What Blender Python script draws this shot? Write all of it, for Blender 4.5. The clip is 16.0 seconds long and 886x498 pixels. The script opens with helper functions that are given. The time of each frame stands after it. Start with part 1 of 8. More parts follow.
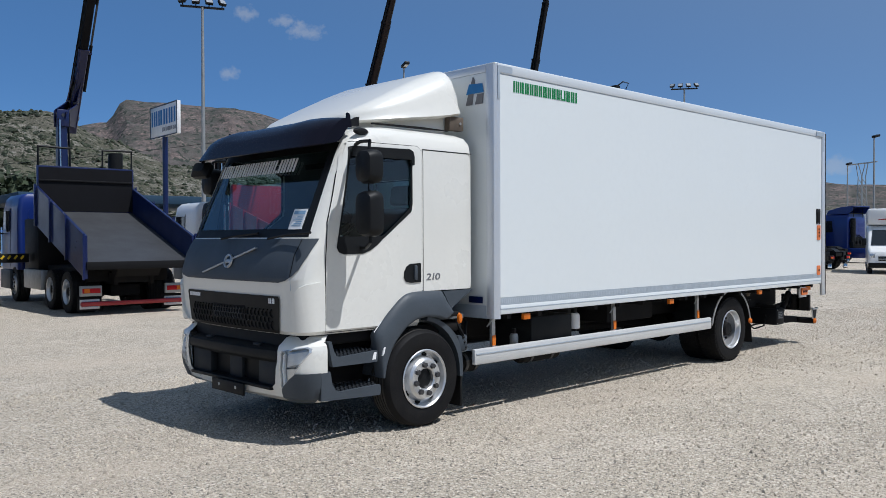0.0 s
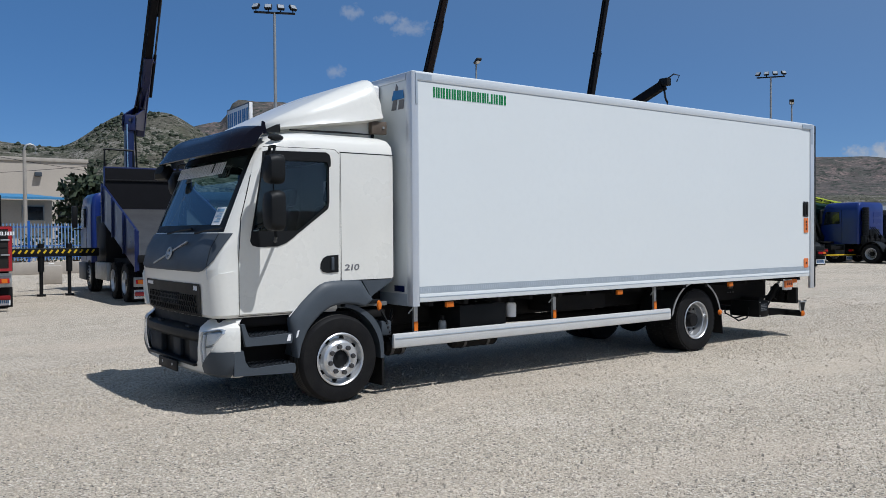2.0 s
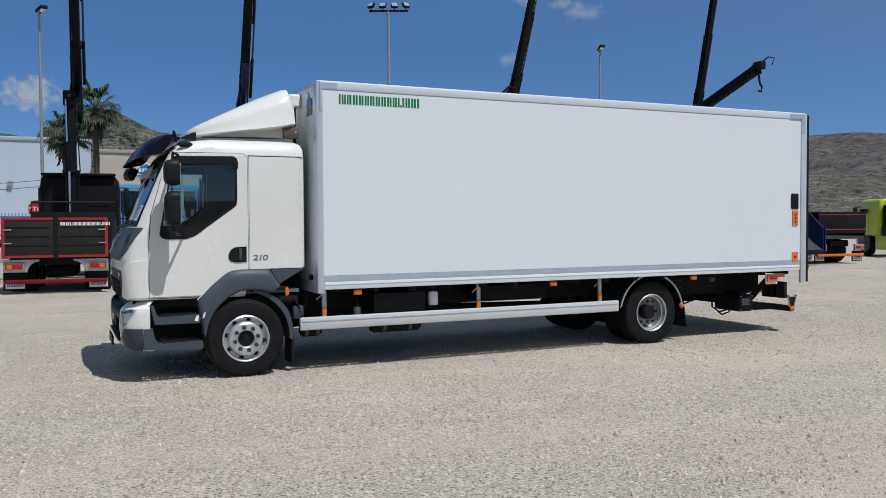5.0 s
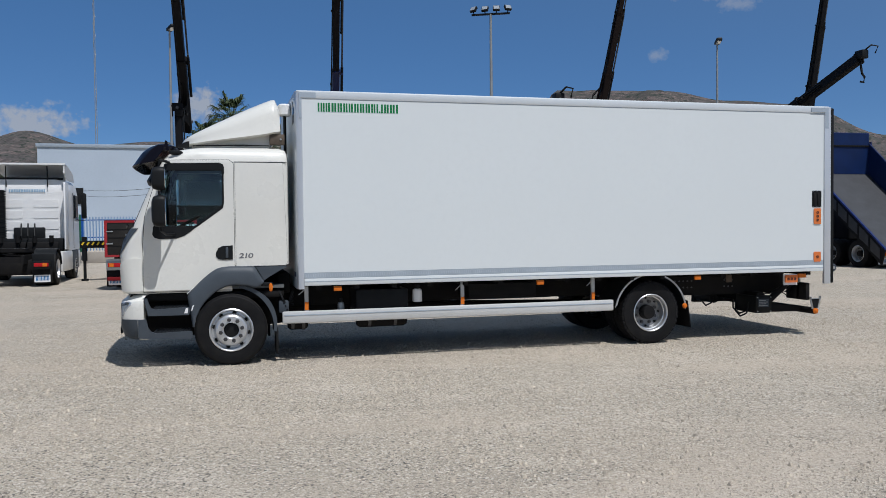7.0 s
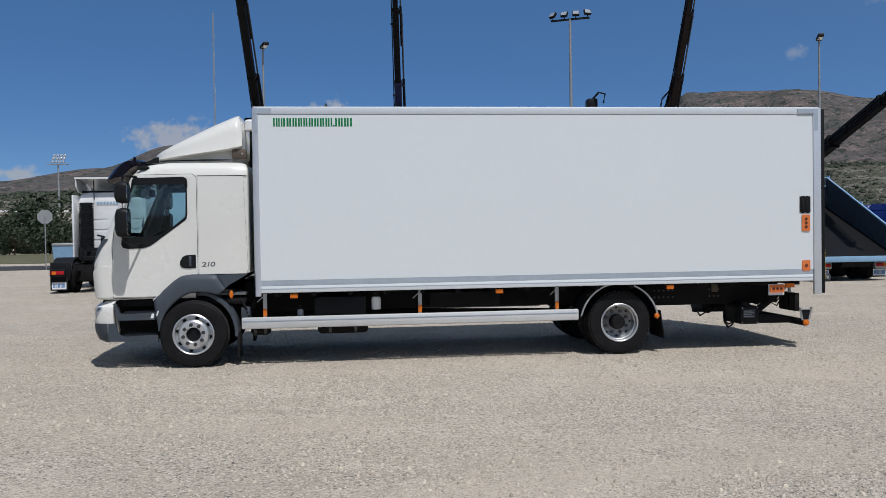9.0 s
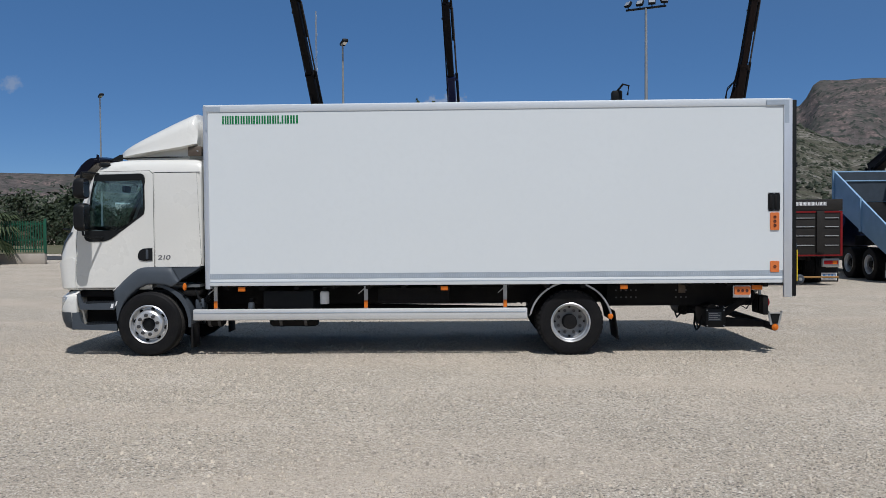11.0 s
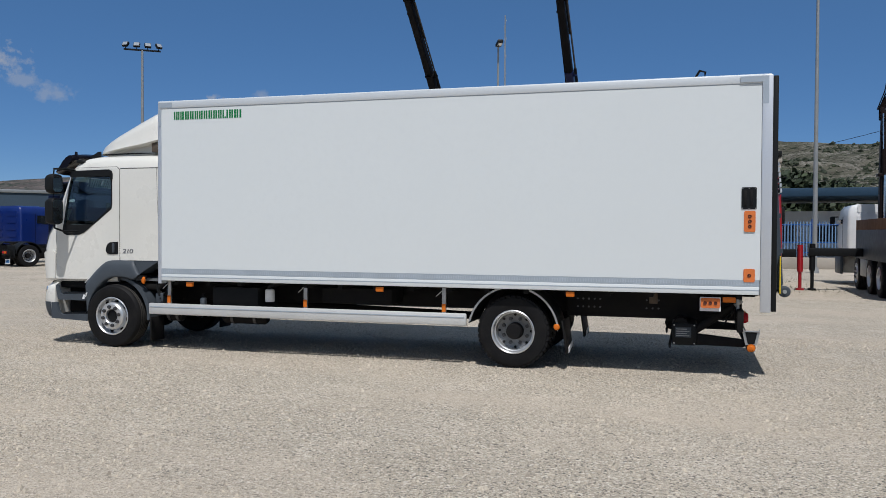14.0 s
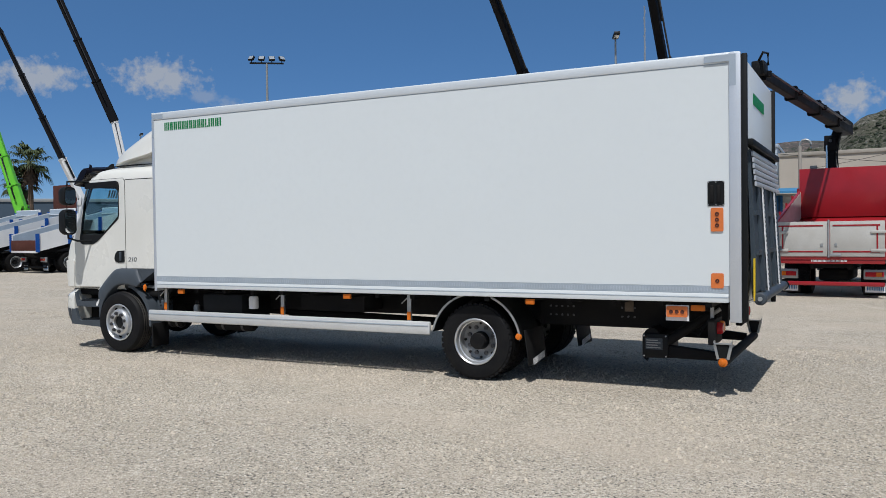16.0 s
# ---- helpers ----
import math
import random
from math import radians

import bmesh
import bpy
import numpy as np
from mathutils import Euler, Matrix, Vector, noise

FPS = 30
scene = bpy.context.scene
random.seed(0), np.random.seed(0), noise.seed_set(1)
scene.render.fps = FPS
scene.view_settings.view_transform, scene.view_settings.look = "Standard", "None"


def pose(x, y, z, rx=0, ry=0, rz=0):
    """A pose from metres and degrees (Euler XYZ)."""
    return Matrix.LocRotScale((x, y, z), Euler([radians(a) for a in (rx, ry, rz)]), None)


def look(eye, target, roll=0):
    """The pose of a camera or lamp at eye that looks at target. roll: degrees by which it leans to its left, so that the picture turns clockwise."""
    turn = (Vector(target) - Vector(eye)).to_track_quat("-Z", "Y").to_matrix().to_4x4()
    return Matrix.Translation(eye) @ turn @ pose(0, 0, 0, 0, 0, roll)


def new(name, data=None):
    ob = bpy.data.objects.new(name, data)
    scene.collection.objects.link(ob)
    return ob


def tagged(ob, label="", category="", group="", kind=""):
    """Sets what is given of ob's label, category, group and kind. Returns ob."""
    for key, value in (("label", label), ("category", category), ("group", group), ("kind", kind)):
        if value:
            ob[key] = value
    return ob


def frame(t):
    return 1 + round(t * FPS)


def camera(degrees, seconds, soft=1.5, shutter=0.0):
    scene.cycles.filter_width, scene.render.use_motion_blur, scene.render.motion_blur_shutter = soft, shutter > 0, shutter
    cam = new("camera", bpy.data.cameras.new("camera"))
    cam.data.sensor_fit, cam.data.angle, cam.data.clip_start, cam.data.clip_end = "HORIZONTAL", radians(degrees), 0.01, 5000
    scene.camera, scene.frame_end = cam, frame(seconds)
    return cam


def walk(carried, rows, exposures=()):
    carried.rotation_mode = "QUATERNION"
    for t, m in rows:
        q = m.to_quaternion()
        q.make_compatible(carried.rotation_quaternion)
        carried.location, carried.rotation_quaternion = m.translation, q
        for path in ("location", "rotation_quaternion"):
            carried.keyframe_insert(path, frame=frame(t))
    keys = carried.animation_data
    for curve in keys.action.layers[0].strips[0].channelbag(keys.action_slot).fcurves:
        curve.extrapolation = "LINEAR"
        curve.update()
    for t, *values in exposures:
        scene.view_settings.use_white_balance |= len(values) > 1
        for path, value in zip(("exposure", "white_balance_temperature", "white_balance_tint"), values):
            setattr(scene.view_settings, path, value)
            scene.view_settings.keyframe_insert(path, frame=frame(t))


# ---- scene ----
cam = camera(56.0, 16.0, soft=0.55)
PATH = [
    (0, (-0.737, -0.412, 1.731), (0.649, 1.029, 1.706), -0.2),
    (0.5, (-0.555, -0.835, 1.717), (0.788, 0.647, 1.677), 0.1),
    (1, (-0.339, -1.295, 1.712), (0.96, 0.225, 1.665), 0.0),
    (1.5, (-0.101, -1.782, 1.719), (1.151, -0.223, 1.673), -0.2),
    (2, (0.213, -2.19, 1.721), (1.41, -0.588, 1.683), -0.4),
    (2.5, (0.55, -2.607, 1.739), (1.689, -0.964, 1.708), -0.5),
    (3, (0.938, -2.953, 1.736), (2.015, -1.268, 1.712), -0.3),
    (3.5, (1.314, -3.359, 1.741), (2.328, -1.635, 1.718), -0.1),
    (4, (1.697, -3.714, 1.74), (2.652, -1.957, 1.713), 0.0),
    (4.5, (2.064, -4.112, 1.745), (2.966, -2.327, 1.704), 0.1),
    (4.7, (2.218, -4.246, 1.783), (3.098, -2.451, 1.73), -0.1),
    (6.8, (4.092, -5.444, 1.751), (4.645, -3.523, 1.682), -0.4),
    (7, (4.309, -5.545, 1.749), (4.826, -3.614, 1.689), -0.6),
    (7.5, (4.865, -5.658, 1.736), (5.303, -3.707, 1.694), -0.9),
    (8, (5.417, -5.838, 1.741), (5.782, -3.872, 1.702), -1.0),
    (8.5, (5.966, -5.998, 1.745), (6.259, -4.02, 1.704), -1.0),
    (9, (6.508, -6.136, 1.747), (6.731, -4.149, 1.708), -0.9),
    (11.5, (9.399, -6.203, 1.772), (9.275, -4.207, 1.719), -0.4),
    (12, (9.946, -5.976, 1.791), (9.75, -3.987, 1.744), -0.3),
    (12.5, (10.593, -5.742, 1.764), (10.299, -3.764, 1.729), -0.1),
    (13, (11.18, -5.43, 1.747), (10.79, -3.469, 1.709), -0.0),
    (13.5, (11.819, -5.139, 1.721), (11.332, -3.2, 1.679), 0.2),
    (14, (12.339, -4.84, 1.667), (11.77, -2.923, 1.627), 0.3),
    (14.5, (12.894, -4.54, 1.71), (12.233, -2.653, 1.659), 0.0),
    (15, (13.407, -4.231, 1.707), (12.658, -2.377, 1.655), -0.3),
    (15.5, (13.892, -3.852, 1.676), (13.053, -2.037, 1.633), -0.6),
    (16, (14.373, -3.499, 1.706), (13.45, -1.724, 1.668), -0.7),
]
walk(cam, [(t, look(eye, target, roll)) for t, eye, target, roll in PATH],
     [(0, 0.01, 6150, 10.5), (2, -0.06, 6150, 10.5), (4.5, -0.11, 6200, 11), (7, -0.18, 6250, 11), (9, -0.21, 6300, 12), (12.5, -0.21, 6350, 12), (14, -0.17, 6400, 11), (16, -0.10, 6350, 10)])

# ---- world, sun, exposure ----
SUN_DIR = Vector((0.20, -0.50, 1.0)).normalized()
world = bpy.data.worlds.new("world")
scene.world = world
world.use_nodes = True
wt = world.node_tree
bg = wt.nodes["Background"]
sky = wt.nodes.new("ShaderNodeTexSky")
sky.sky_type, sky.sun_disc = "NISHITA", False
sky.sun_elevation = math.asin(SUN_DIR.z)
sky.sun_rotation = math.atan2(SUN_DIR.x, SUN_DIR.y)
sky.altitude, sky.air_density, sky.dust_density, sky.ozone_density = 3600, 0.88, 0.0, 5.0
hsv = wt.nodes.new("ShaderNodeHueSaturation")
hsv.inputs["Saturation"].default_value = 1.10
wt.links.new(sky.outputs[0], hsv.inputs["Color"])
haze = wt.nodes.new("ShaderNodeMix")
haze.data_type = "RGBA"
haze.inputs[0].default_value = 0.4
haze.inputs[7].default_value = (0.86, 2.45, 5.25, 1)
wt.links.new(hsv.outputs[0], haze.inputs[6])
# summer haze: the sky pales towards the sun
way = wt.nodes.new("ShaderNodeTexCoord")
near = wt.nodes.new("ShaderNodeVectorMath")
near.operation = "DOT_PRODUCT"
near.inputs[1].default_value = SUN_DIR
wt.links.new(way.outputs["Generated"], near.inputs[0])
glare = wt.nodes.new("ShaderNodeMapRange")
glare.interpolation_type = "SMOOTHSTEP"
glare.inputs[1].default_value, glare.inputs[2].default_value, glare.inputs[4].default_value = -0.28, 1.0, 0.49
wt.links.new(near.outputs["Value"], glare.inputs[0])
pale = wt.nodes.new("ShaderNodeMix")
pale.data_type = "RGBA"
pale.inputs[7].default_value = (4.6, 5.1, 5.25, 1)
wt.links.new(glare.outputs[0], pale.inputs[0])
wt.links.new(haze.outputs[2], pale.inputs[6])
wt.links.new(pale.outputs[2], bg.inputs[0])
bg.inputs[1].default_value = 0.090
sun = new("sun", bpy.data.lights.new("sun", "SUN"))
sun.data.energy, sun.data.angle, sun.data.color = 4.28, radians(0.53), (1.0, 0.985, 0.965)
sun.matrix_world = look(SUN_DIR * 50, (0, 0, 0))
scene.view_settings.exposure = 0.0


# ---- materials ----
def nodes_of(name):
    m = bpy.data.materials.new(name)
    m.use_nodes = True
    nt = m.node_tree
    return m, nt, nt.nodes["Principled BSDF"]


def add(nt, kind, **inputs):
    n = nt.nodes.new(kind)
    for key, value in inputs.items():
        n.inputs[key.replace("_", " ")].default_value = value
    return n


def mixed(nt, fac, a, b):
    n = nt.nodes.new("ShaderNodeMix")
    n.data_type = "RGBA"
    for sock, v in ((n.inputs[0], fac), (n.inputs[6], a), (n.inputs[7], b)):
        if isinstance(v, bpy.types.NodeSocket):
            nt.links.new(v, sock)
        elif isinstance(v, (int, float)):
            sock.default_value = v
        else:
            sock.default_value = (*v, 1) if len(v) == 3 else v
    return n.outputs[2]


def ramp(nt, fac, lo, hi):
    n = nt.nodes.new("ShaderNodeMapRange")
    n.inputs[1].default_value, n.inputs[2].default_value = lo, hi
    nt.links.new(fac, n.inputs[0])
    return n.outputs[0]


def noise_of(nt, scale, detail=4, rough=0.55, stretch=None):
    tc = nt.nodes.new("ShaderNodeTexCoord")
    src = tc.outputs["Object"]
    if stretch:
        mp = nt.nodes.new("ShaderNodeMapping")
        mp.inputs["Scale"].default_value = stretch
        nt.links.new(src, mp.inputs[0])
        src = mp.outputs[0]
    n = add(nt, "ShaderNodeTexNoise", Scale=scale, Detail=detail, Roughness=rough)
    nt.links.new(src, n.inputs["Vector"])
    return n.outputs["Fac"]


def bumped(nt, bsdf, height, strength, dist=0.01):
    b = add(nt, "ShaderNodeBump", Strength=strength, Distance=dist)
    nt.links.new(height, b.inputs["Height"])
    nt.links.new(b.outputs[0], bsdf.inputs["Normal"])


def plain(name, colour, rough=0.5, metal=0.0, wear=0.12, scale=3.0, grain=0.0, dirt=None, coat=0.0):
    """Paint, plastic, rubber or metal with soft large stains and a fine grain."""
    m, nt, b = nodes_of(name)
    big, fine = noise_of(nt, scale, 5), noise_of(nt, scale * 22, 3)
    dark = tuple(c * (1 - wear) for c in colour)
    c = mixed(nt, ramp(nt, big, 0.35, 0.7), colour, dirt or dark)
    c = mixed(nt, ramp(nt, fine, 0.45, 0.75), c, dark)
    nt.links.new(c, b.inputs["Base Color"])
    r = nt.nodes.new("ShaderNodeMapRange")
    r.inputs[3].default_value, r.inputs[4].default_value = max(rough - 0.08, 0.02), min(rough + 0.1, 1)
    nt.links.new(big, r.inputs[0])
    nt.links.new(r.outputs[0], b.inputs["Roughness"])
    b.inputs["Metallic"].default_value = metal
    b.inputs["Specular IOR Level"].default_value = 0.5 if metal or coat else 0.18
    b.inputs["Coat Weight"].default_value = coat
    b.inputs["Coat Roughness"].default_value = 0.06
    if grain:
        bumped(nt, b, fine, grain, 0.004)
    return m


CAB_WHITE = plain("cab_white", (0.70, 0.69, 0.64), 0.28, wear=0.05, scale=1.2, coat=0.4)
BOX_WHITE = plain("box_white", (0.665, 0.70, 0.705), 0.38, wear=0.022, scale=0.5, coat=0.15)
ALU = plain("aluminium", (0.62, 0.65, 0.69), 0.38, 0.5, wear=0.05, scale=2.5)
STRIP = plain("grey_strip", (0.44, 0.50, 0.56), 0.4, 0.3, wear=0.15, scale=5)
RIB = plain("strip_rib", (0.50, 0.56, 0.62), 0.36, 0.4, wear=0.15, scale=5)
GUARD = plain("guard_alloy", (0.64, 0.645, 0.635), 0.42, 0.25, wear=0.12, scale=2.5)
RAIL = plain("rail_white", (0.62, 0.655, 0.68), 0.35, 0.15, wear=0.06, scale=1.5)
STEP = plain("step_plastic", (0.028, 0.032, 0.037), 0.55, wear=0.2, scale=4, grain=0.2)
STEEL = plain("galvanised_steel", (0.52, 0.53, 0.53), 0.45, 0.8, wear=0.25, scale=6)
RIM = plain("rim_silver", (0.68, 0.69, 0.70), 0.30, 0.74, wear=0.16, scale=6)
CHROME = plain("ram_chrome", (0.70, 0.71, 0.72), 0.12, 1.0, wear=0.1, scale=8)
DARK_BOARD = plain("dark_grey_board", (0.021, 0.0195, 0.018), 0.5, wear=0.3, scale=3, dirt=(0.030, 0.027, 0.024))
SLATE = plain("slate_plastic", (0.064, 0.076, 0.090), 0.42, wear=0.15, scale=4, grain=0.2)
BLACK = plain("black_plastic", (0.010, 0.011, 0.012), 0.5, wear=0.25, scale=5, grain=0.15)
CHASSIS = plain("chassis_black", (0.007, 0.007, 0.008), 0.75, wear=0.2, scale=5, dirt=(0.014, 0.013, 0.012), grain=0.2)
RUBBER = plain("tyre_rubber", (0.009, 0.009, 0.010), 0.6, wear=0.2, scale=6, dirt=(0.016, 0.0155, 0.015), grain=0.3)
DUSTY_TREAD = plain("dusty_tread", (0.045, 0.043, 0.040), 0.9, wear=0.3, scale=9, dirt=(0.075, 0.070, 0.062), grain=0.4)
RUBBER.node_tree.nodes["Principled BSDF"].inputs["Specular IOR Level"].default_value = 0.12
VISOR = plain("smoked_visor", (0.007, 0.007, 0.013), 0.2, wear=0.1, scale=3)
VISOR.node_tree.nodes["Principled BSDF"].inputs["Specular IOR Level"].default_value = 0.09
ORANGE = plain("orange_lens", (0.68, 0.17, 0.02), 0.25, wear=0.15, scale=20)
ORANGE_BODY = plain("orange_housing", (0.70, 0.19, 0.055), 0.45, wear=0.15, scale=12)
RED_LENS = plain("red_lens", (0.45, 0.015, 0.02), 0.2, wear=0.2, scale=20)
LENS = plain("lamp_lens", (0.75, 0.78, 0.80), 0.08, 0.6, wear=0.3, scale=14, coat=1.0)
GREEN_INK = plain("green_film", (0.008, 0.19, 0.06), 0.4, wear=0.1)
BLUE_INK = plain("blue_film", (0.02, 0.17, 0.42), 0.4, wear=0.1)
WHITE_INK = plain("white_film", (0.8, 0.8, 0.8), 0.4, wear=0.06)
GREY_INK = plain("grey_film", (0.16, 0.16, 0.17), 0.35, wear=0.1)
YELLOW = plain("yellow_paint", (0.72, 0.50, 0.03), 0.45, wear=0.2)
NUT = plain("nut_steel", (0.10, 0.10, 0.105), 0.4, 0.7, wear=0.3, scale=30)
SEAT_CLOTH = plain("seat_cloth", (0.05, 0.055, 0.065), 0.9, wear=0.2, scale=8, grain=0.3)
LINING = plain("cab_lining", (0.14, 0.15, 0.155), 0.85, wear=0.15, scale=4)
LIFT_BLUE = plain("lift_slate_blue", (0.05, 0.068, 0.088), 0.5, 0.2, wear=0.25, scale=5)
MIDNIGHT = plain("midnight_paint", (0.004, 0.008, 0.030), 0.32, wear=0.2, scale=2.5, coat=0.15)
NAVY = plain("navy_paint", (0.004, 0.012, 0.072), 0.3, wear=0.2, scale=2.5, coat=0.15)
COBALT = plain("cobalt_paint", (0.006, 0.024, 0.16), 0.3, wear=0.15, scale=2.5, coat=0.25)
PALE_BLUE = plain("pale_blue_paint", (0.24, 0.40, 0.56), 0.45, wear=0.15, scale=2.5)
SIGNAL_RED = plain("signal_red_paint", (0.34, 0.012, 0.018), 0.32, wear=0.16, scale=2.5, coat=0.3)
LIME = plain("lime_paint", (0.46, 0.54, 0.02), 0.35, wear=0.12, scale=2.5, coat=0.3)
CRANE_GREEN = plain("crane_green_paint", (0.16, 0.58, 0.05), 0.4, wear=0.12, scale=2.5)
TRUCK_WHITE = plain("truck_white", (0.78, 0.78, 0.77), 0.3, wear=0.08, scale=2, coat=0.3)
COAL = plain("coal_paint", (0.007, 0.007, 0.008), 0.55, wear=0.3, scale=2.5)
CRANE_BROWN = plain("crane_brown_black", (0.013, 0.007, 0.006), 0.5, wear=0.3, scale=2)
CRANE_BLACK = plain("crane_black", (0.005, 0.005, 0.007), 0.6, wear=0.3, scale=3)
BED_STEEL = plain("bed_floor_steel", (0.060, 0.063, 0.069), 0.5, 0.3, wear=0.35, scale=2, dirt=(0.042, 0.043, 0.047))
DIRTY_WHITE = plain("dirty_white_board", (0.52, 0.51, 0.48), 0.5, wear=0.2, scale=2, dirt=(0.44, 0.42, 0.38))
DARK_RED = plain("dark_red_paint", (0.20, 0.012, 0.014), 0.4, wear=0.25, scale=3)
BED_NAVY = plain("bed_navy_paint", (0.008, 0.022, 0.085), 0.4, wear=0.3, scale=2)
TAN_STEEL = plain("tan_steel", (0.34, 0.19, 0.07), 0.6, wear=0.3, scale=5)
POLE_GREY = plain("pole_grey", (0.36, 0.37, 0.37), 0.5, 0.5, wear=0.2, scale=2)
FENCE_BLUE = plain("fence_blue", (0.015, 0.085, 0.34), 0.45, wear=0.15, scale=4)
CONCRETE = plain("concrete", (0.42, 0.38, 0.33), 0.9, wear=0.25, scale=1.2, grain=0.5)
RENDER_BEIGE = plain("beige_render", (0.47, 0.42, 0.36), 0.9, wear=0.12, scale=0.35, grain=0.3)
CLADDING_BLUE = plain("pale_blue_cladding", (0.46, 0.53, 0.61), 0.6, wear=0.08, scale=0.25)
PANEL_WHITE = plain("white_cladding", (0.66, 0.71, 0.75), 0.6, wear=0.08, scale=0.25)
CANOPY_BLUE = plain("canopy_slate_blue", (0.028, 0.062, 0.105), 0.55, wear=0.2, scale=0.6)
PICKET = plain("picket_blue", (0.16, 0.28, 0.47), 0.5, wear=0.2, scale=4)
# Rim silver taken darker: shade inside the deep dish is in the colour.
DISC_SHADED = plain("rim_disc_shaded", (0.27, 0.275, 0.28), 0.45, 0.6, wear=0.3, scale=6)
ROOF_BLUE = plain("blue_sheet_roof", (0.065, 0.25, 0.45), 0.5, 0.2, wear=0.15, scale=0.6)
DARK_GLASS = plain("dark_window", (0.012, 0.016, 0.022), 0.08, wear=0.1, coat=0.5)
BARK = plain("palm_bark", (0.14, 0.10, 0.07), 0.95, wear=0.4, scale=6, grain=0.8)
RUST = plain("rust_primer", (0.10, 0.035, 0.025), 0.7, wear=0.3, scale=2)


def leaf_mat(name, a, b):
    m, nt, bs = nodes_of(name)
    g = nt.nodes.new("ShaderNodeNewGeometry")
    c = mixed(nt, g.outputs["Random Per Island"], a, b)
    c = mixed(nt, ramp(nt, noise_of(nt, 0.8), 0.4, 0.7), c, tuple(0.65 * x for x in a))
    nt.links.new(c, bs.inputs["Base Color"])
    bs.inputs["Roughness"].default_value = 0.75
    return m


LEAF = leaf_mat("tree_leaf", (0.019, 0.034, 0.014), (0.040, 0.058, 0.022))
PALM_LEAF = leaf_mat("palm_leaf", (0.032, 0.055, 0.016), (0.075, 0.095, 0.030))
SHRUB_LEAF = leaf_mat("shrub_leaf", (0.020, 0.030, 0.014), (0.046, 0.056, 0.026))


def glass(name, tint, gloss=0.05):
    m = bpy.data.materials.new(name)
    m.use_nodes = True
    nt = m.node_tree
    nt.nodes.clear()
    out, mix = nt.nodes.new("ShaderNodeOutputMaterial"), nt.nodes.new("ShaderNodeMixShader")
    tr, gl = nt.nodes.new("ShaderNodeBsdfTransparent"), nt.nodes.new("ShaderNodeBsdfGlossy")
    tr.inputs[0].default_value = (*tint, 1)
    gl.inputs["Roughness"].default_value = 0.015
    lw = add(nt, "ShaderNodeLayerWeight", Blend=0.5)
    p, q = nt.nodes.new("ShaderNodeMath"), nt.nodes.new("ShaderNodeMath")
    p.operation, q.operation = "POWER", "MULTIPLY_ADD"
    p.inputs[1].default_value, q.inputs[1].default_value, q.inputs[2].default_value = 4.0, 0.75, gloss
    nt.links.new(lw.outputs["Facing"], p.inputs[0])
    nt.links.new(p.outputs[0], q.inputs[0])
    nt.links.new(q.outputs[0], mix.inputs[0])
    nt.links.new(tr.outputs[0], mix.inputs[1])
    nt.links.new(gl.outputs[0], mix.inputs[2])
    nt.links.new(mix.outputs[0], out.inputs[0])
    return m


SCREEN_GLASS = glass("windscreen_glass", (0.74, 0.90, 0.92), 0.13)
SIDE_GLASS = glass("side_glass", (0.62, 0.82, 0.86), 0.09)
MIRROR = plain("mirror_glass", (0.85, 0.86, 0.87), 0.03, 1.0, wear=0.02)


def ground_mat():
    m, nt, b = nodes_of("gravel")
    big, mid = noise_of(nt, 0.16, 5, 0.6), noise_of(nt, 1.3, 6, 0.7)
    fine, grit = noise_of(nt, 30, 6, 0.8), noise_of(nt, 85, 4, 0.8)
    c = mixed(nt, ramp(nt, big, 0.36, 0.64), (0.530, 0.454, 0.349), (0.468, 0.406, 0.320))
    c = mixed(nt, ramp(nt, mid, 0.53, 0.66), c, (0.640, 0.554, 0.441))
    patch = noise_of(nt, 0.42, 6, 0.68)
    c = mixed(nt, ramp(nt, patch, 0.52, 0.70), c, (0.640, 0.559, 0.454))
    tracks = noise_of(nt, 0.9, 5, 0.6, (0.25, 1.6, 1))
    c = mixed(nt, ramp(nt, tracks, 0.56, 0.78), c, (0.401, 0.344, 0.267))
    c = mixed(nt, ramp(nt, fine, 0.34, 0.54), (0.167, 0.146, 0.119), c)
    c = mixed(nt, ramp(nt, grit, 0.55, 0.64), c, (0.668, 0.602, 0.506))
    c = mixed(nt, ramp(nt, grit, 0.46, 0.36), c, (0.100, 0.090, 0.074))
    tc = nt.nodes.new("ShaderNodeTexCoord")
    vo = add(nt, "ShaderNodeTexVoronoi", Scale=62.0)
    nt.links.new(tc.outputs["Object"], vo.inputs["Vector"])
    sep = nt.nodes.new("ShaderNodeSeparateColor")
    nt.links.new(vo.outputs["Color"], sep.inputs[0])
    c = mixed(nt, ramp(nt, sep.outputs[0], 0.78, 1.0), c, (0.688, 0.630, 0.535))
    c = mixed(nt, ramp(nt, sep.outputs[1], 0.80, 1.0), c, (0.091, 0.081, 0.069))
    dust = nt.nodes.new("ShaderNodeMath")
    dust.operation = "MULTIPLY"
    dust.inputs[1].default_value = 0.55
    nt.links.new(ramp(nt, noise_of(nt, 0.33, 6, 0.62, (0.55, 1.5, 1)), 0.47, 0.66), dust.inputs[0])
    c = mixed(nt, dust.outputs[0], c, (0.516, 0.435, 0.344))
    nt.links.new(c, b.inputs["Base Color"])
    b.inputs["Roughness"].default_value = 0.95
    h = nt.nodes.new("ShaderNodeMath")
    h.operation = "ADD"
    nt.links.new(vo.outputs["Distance"], h.inputs[0])
    nt.links.new(fine, h.inputs[1])
    bumped(nt, b, h.outputs[0], 0.8, 0.016)
    return m


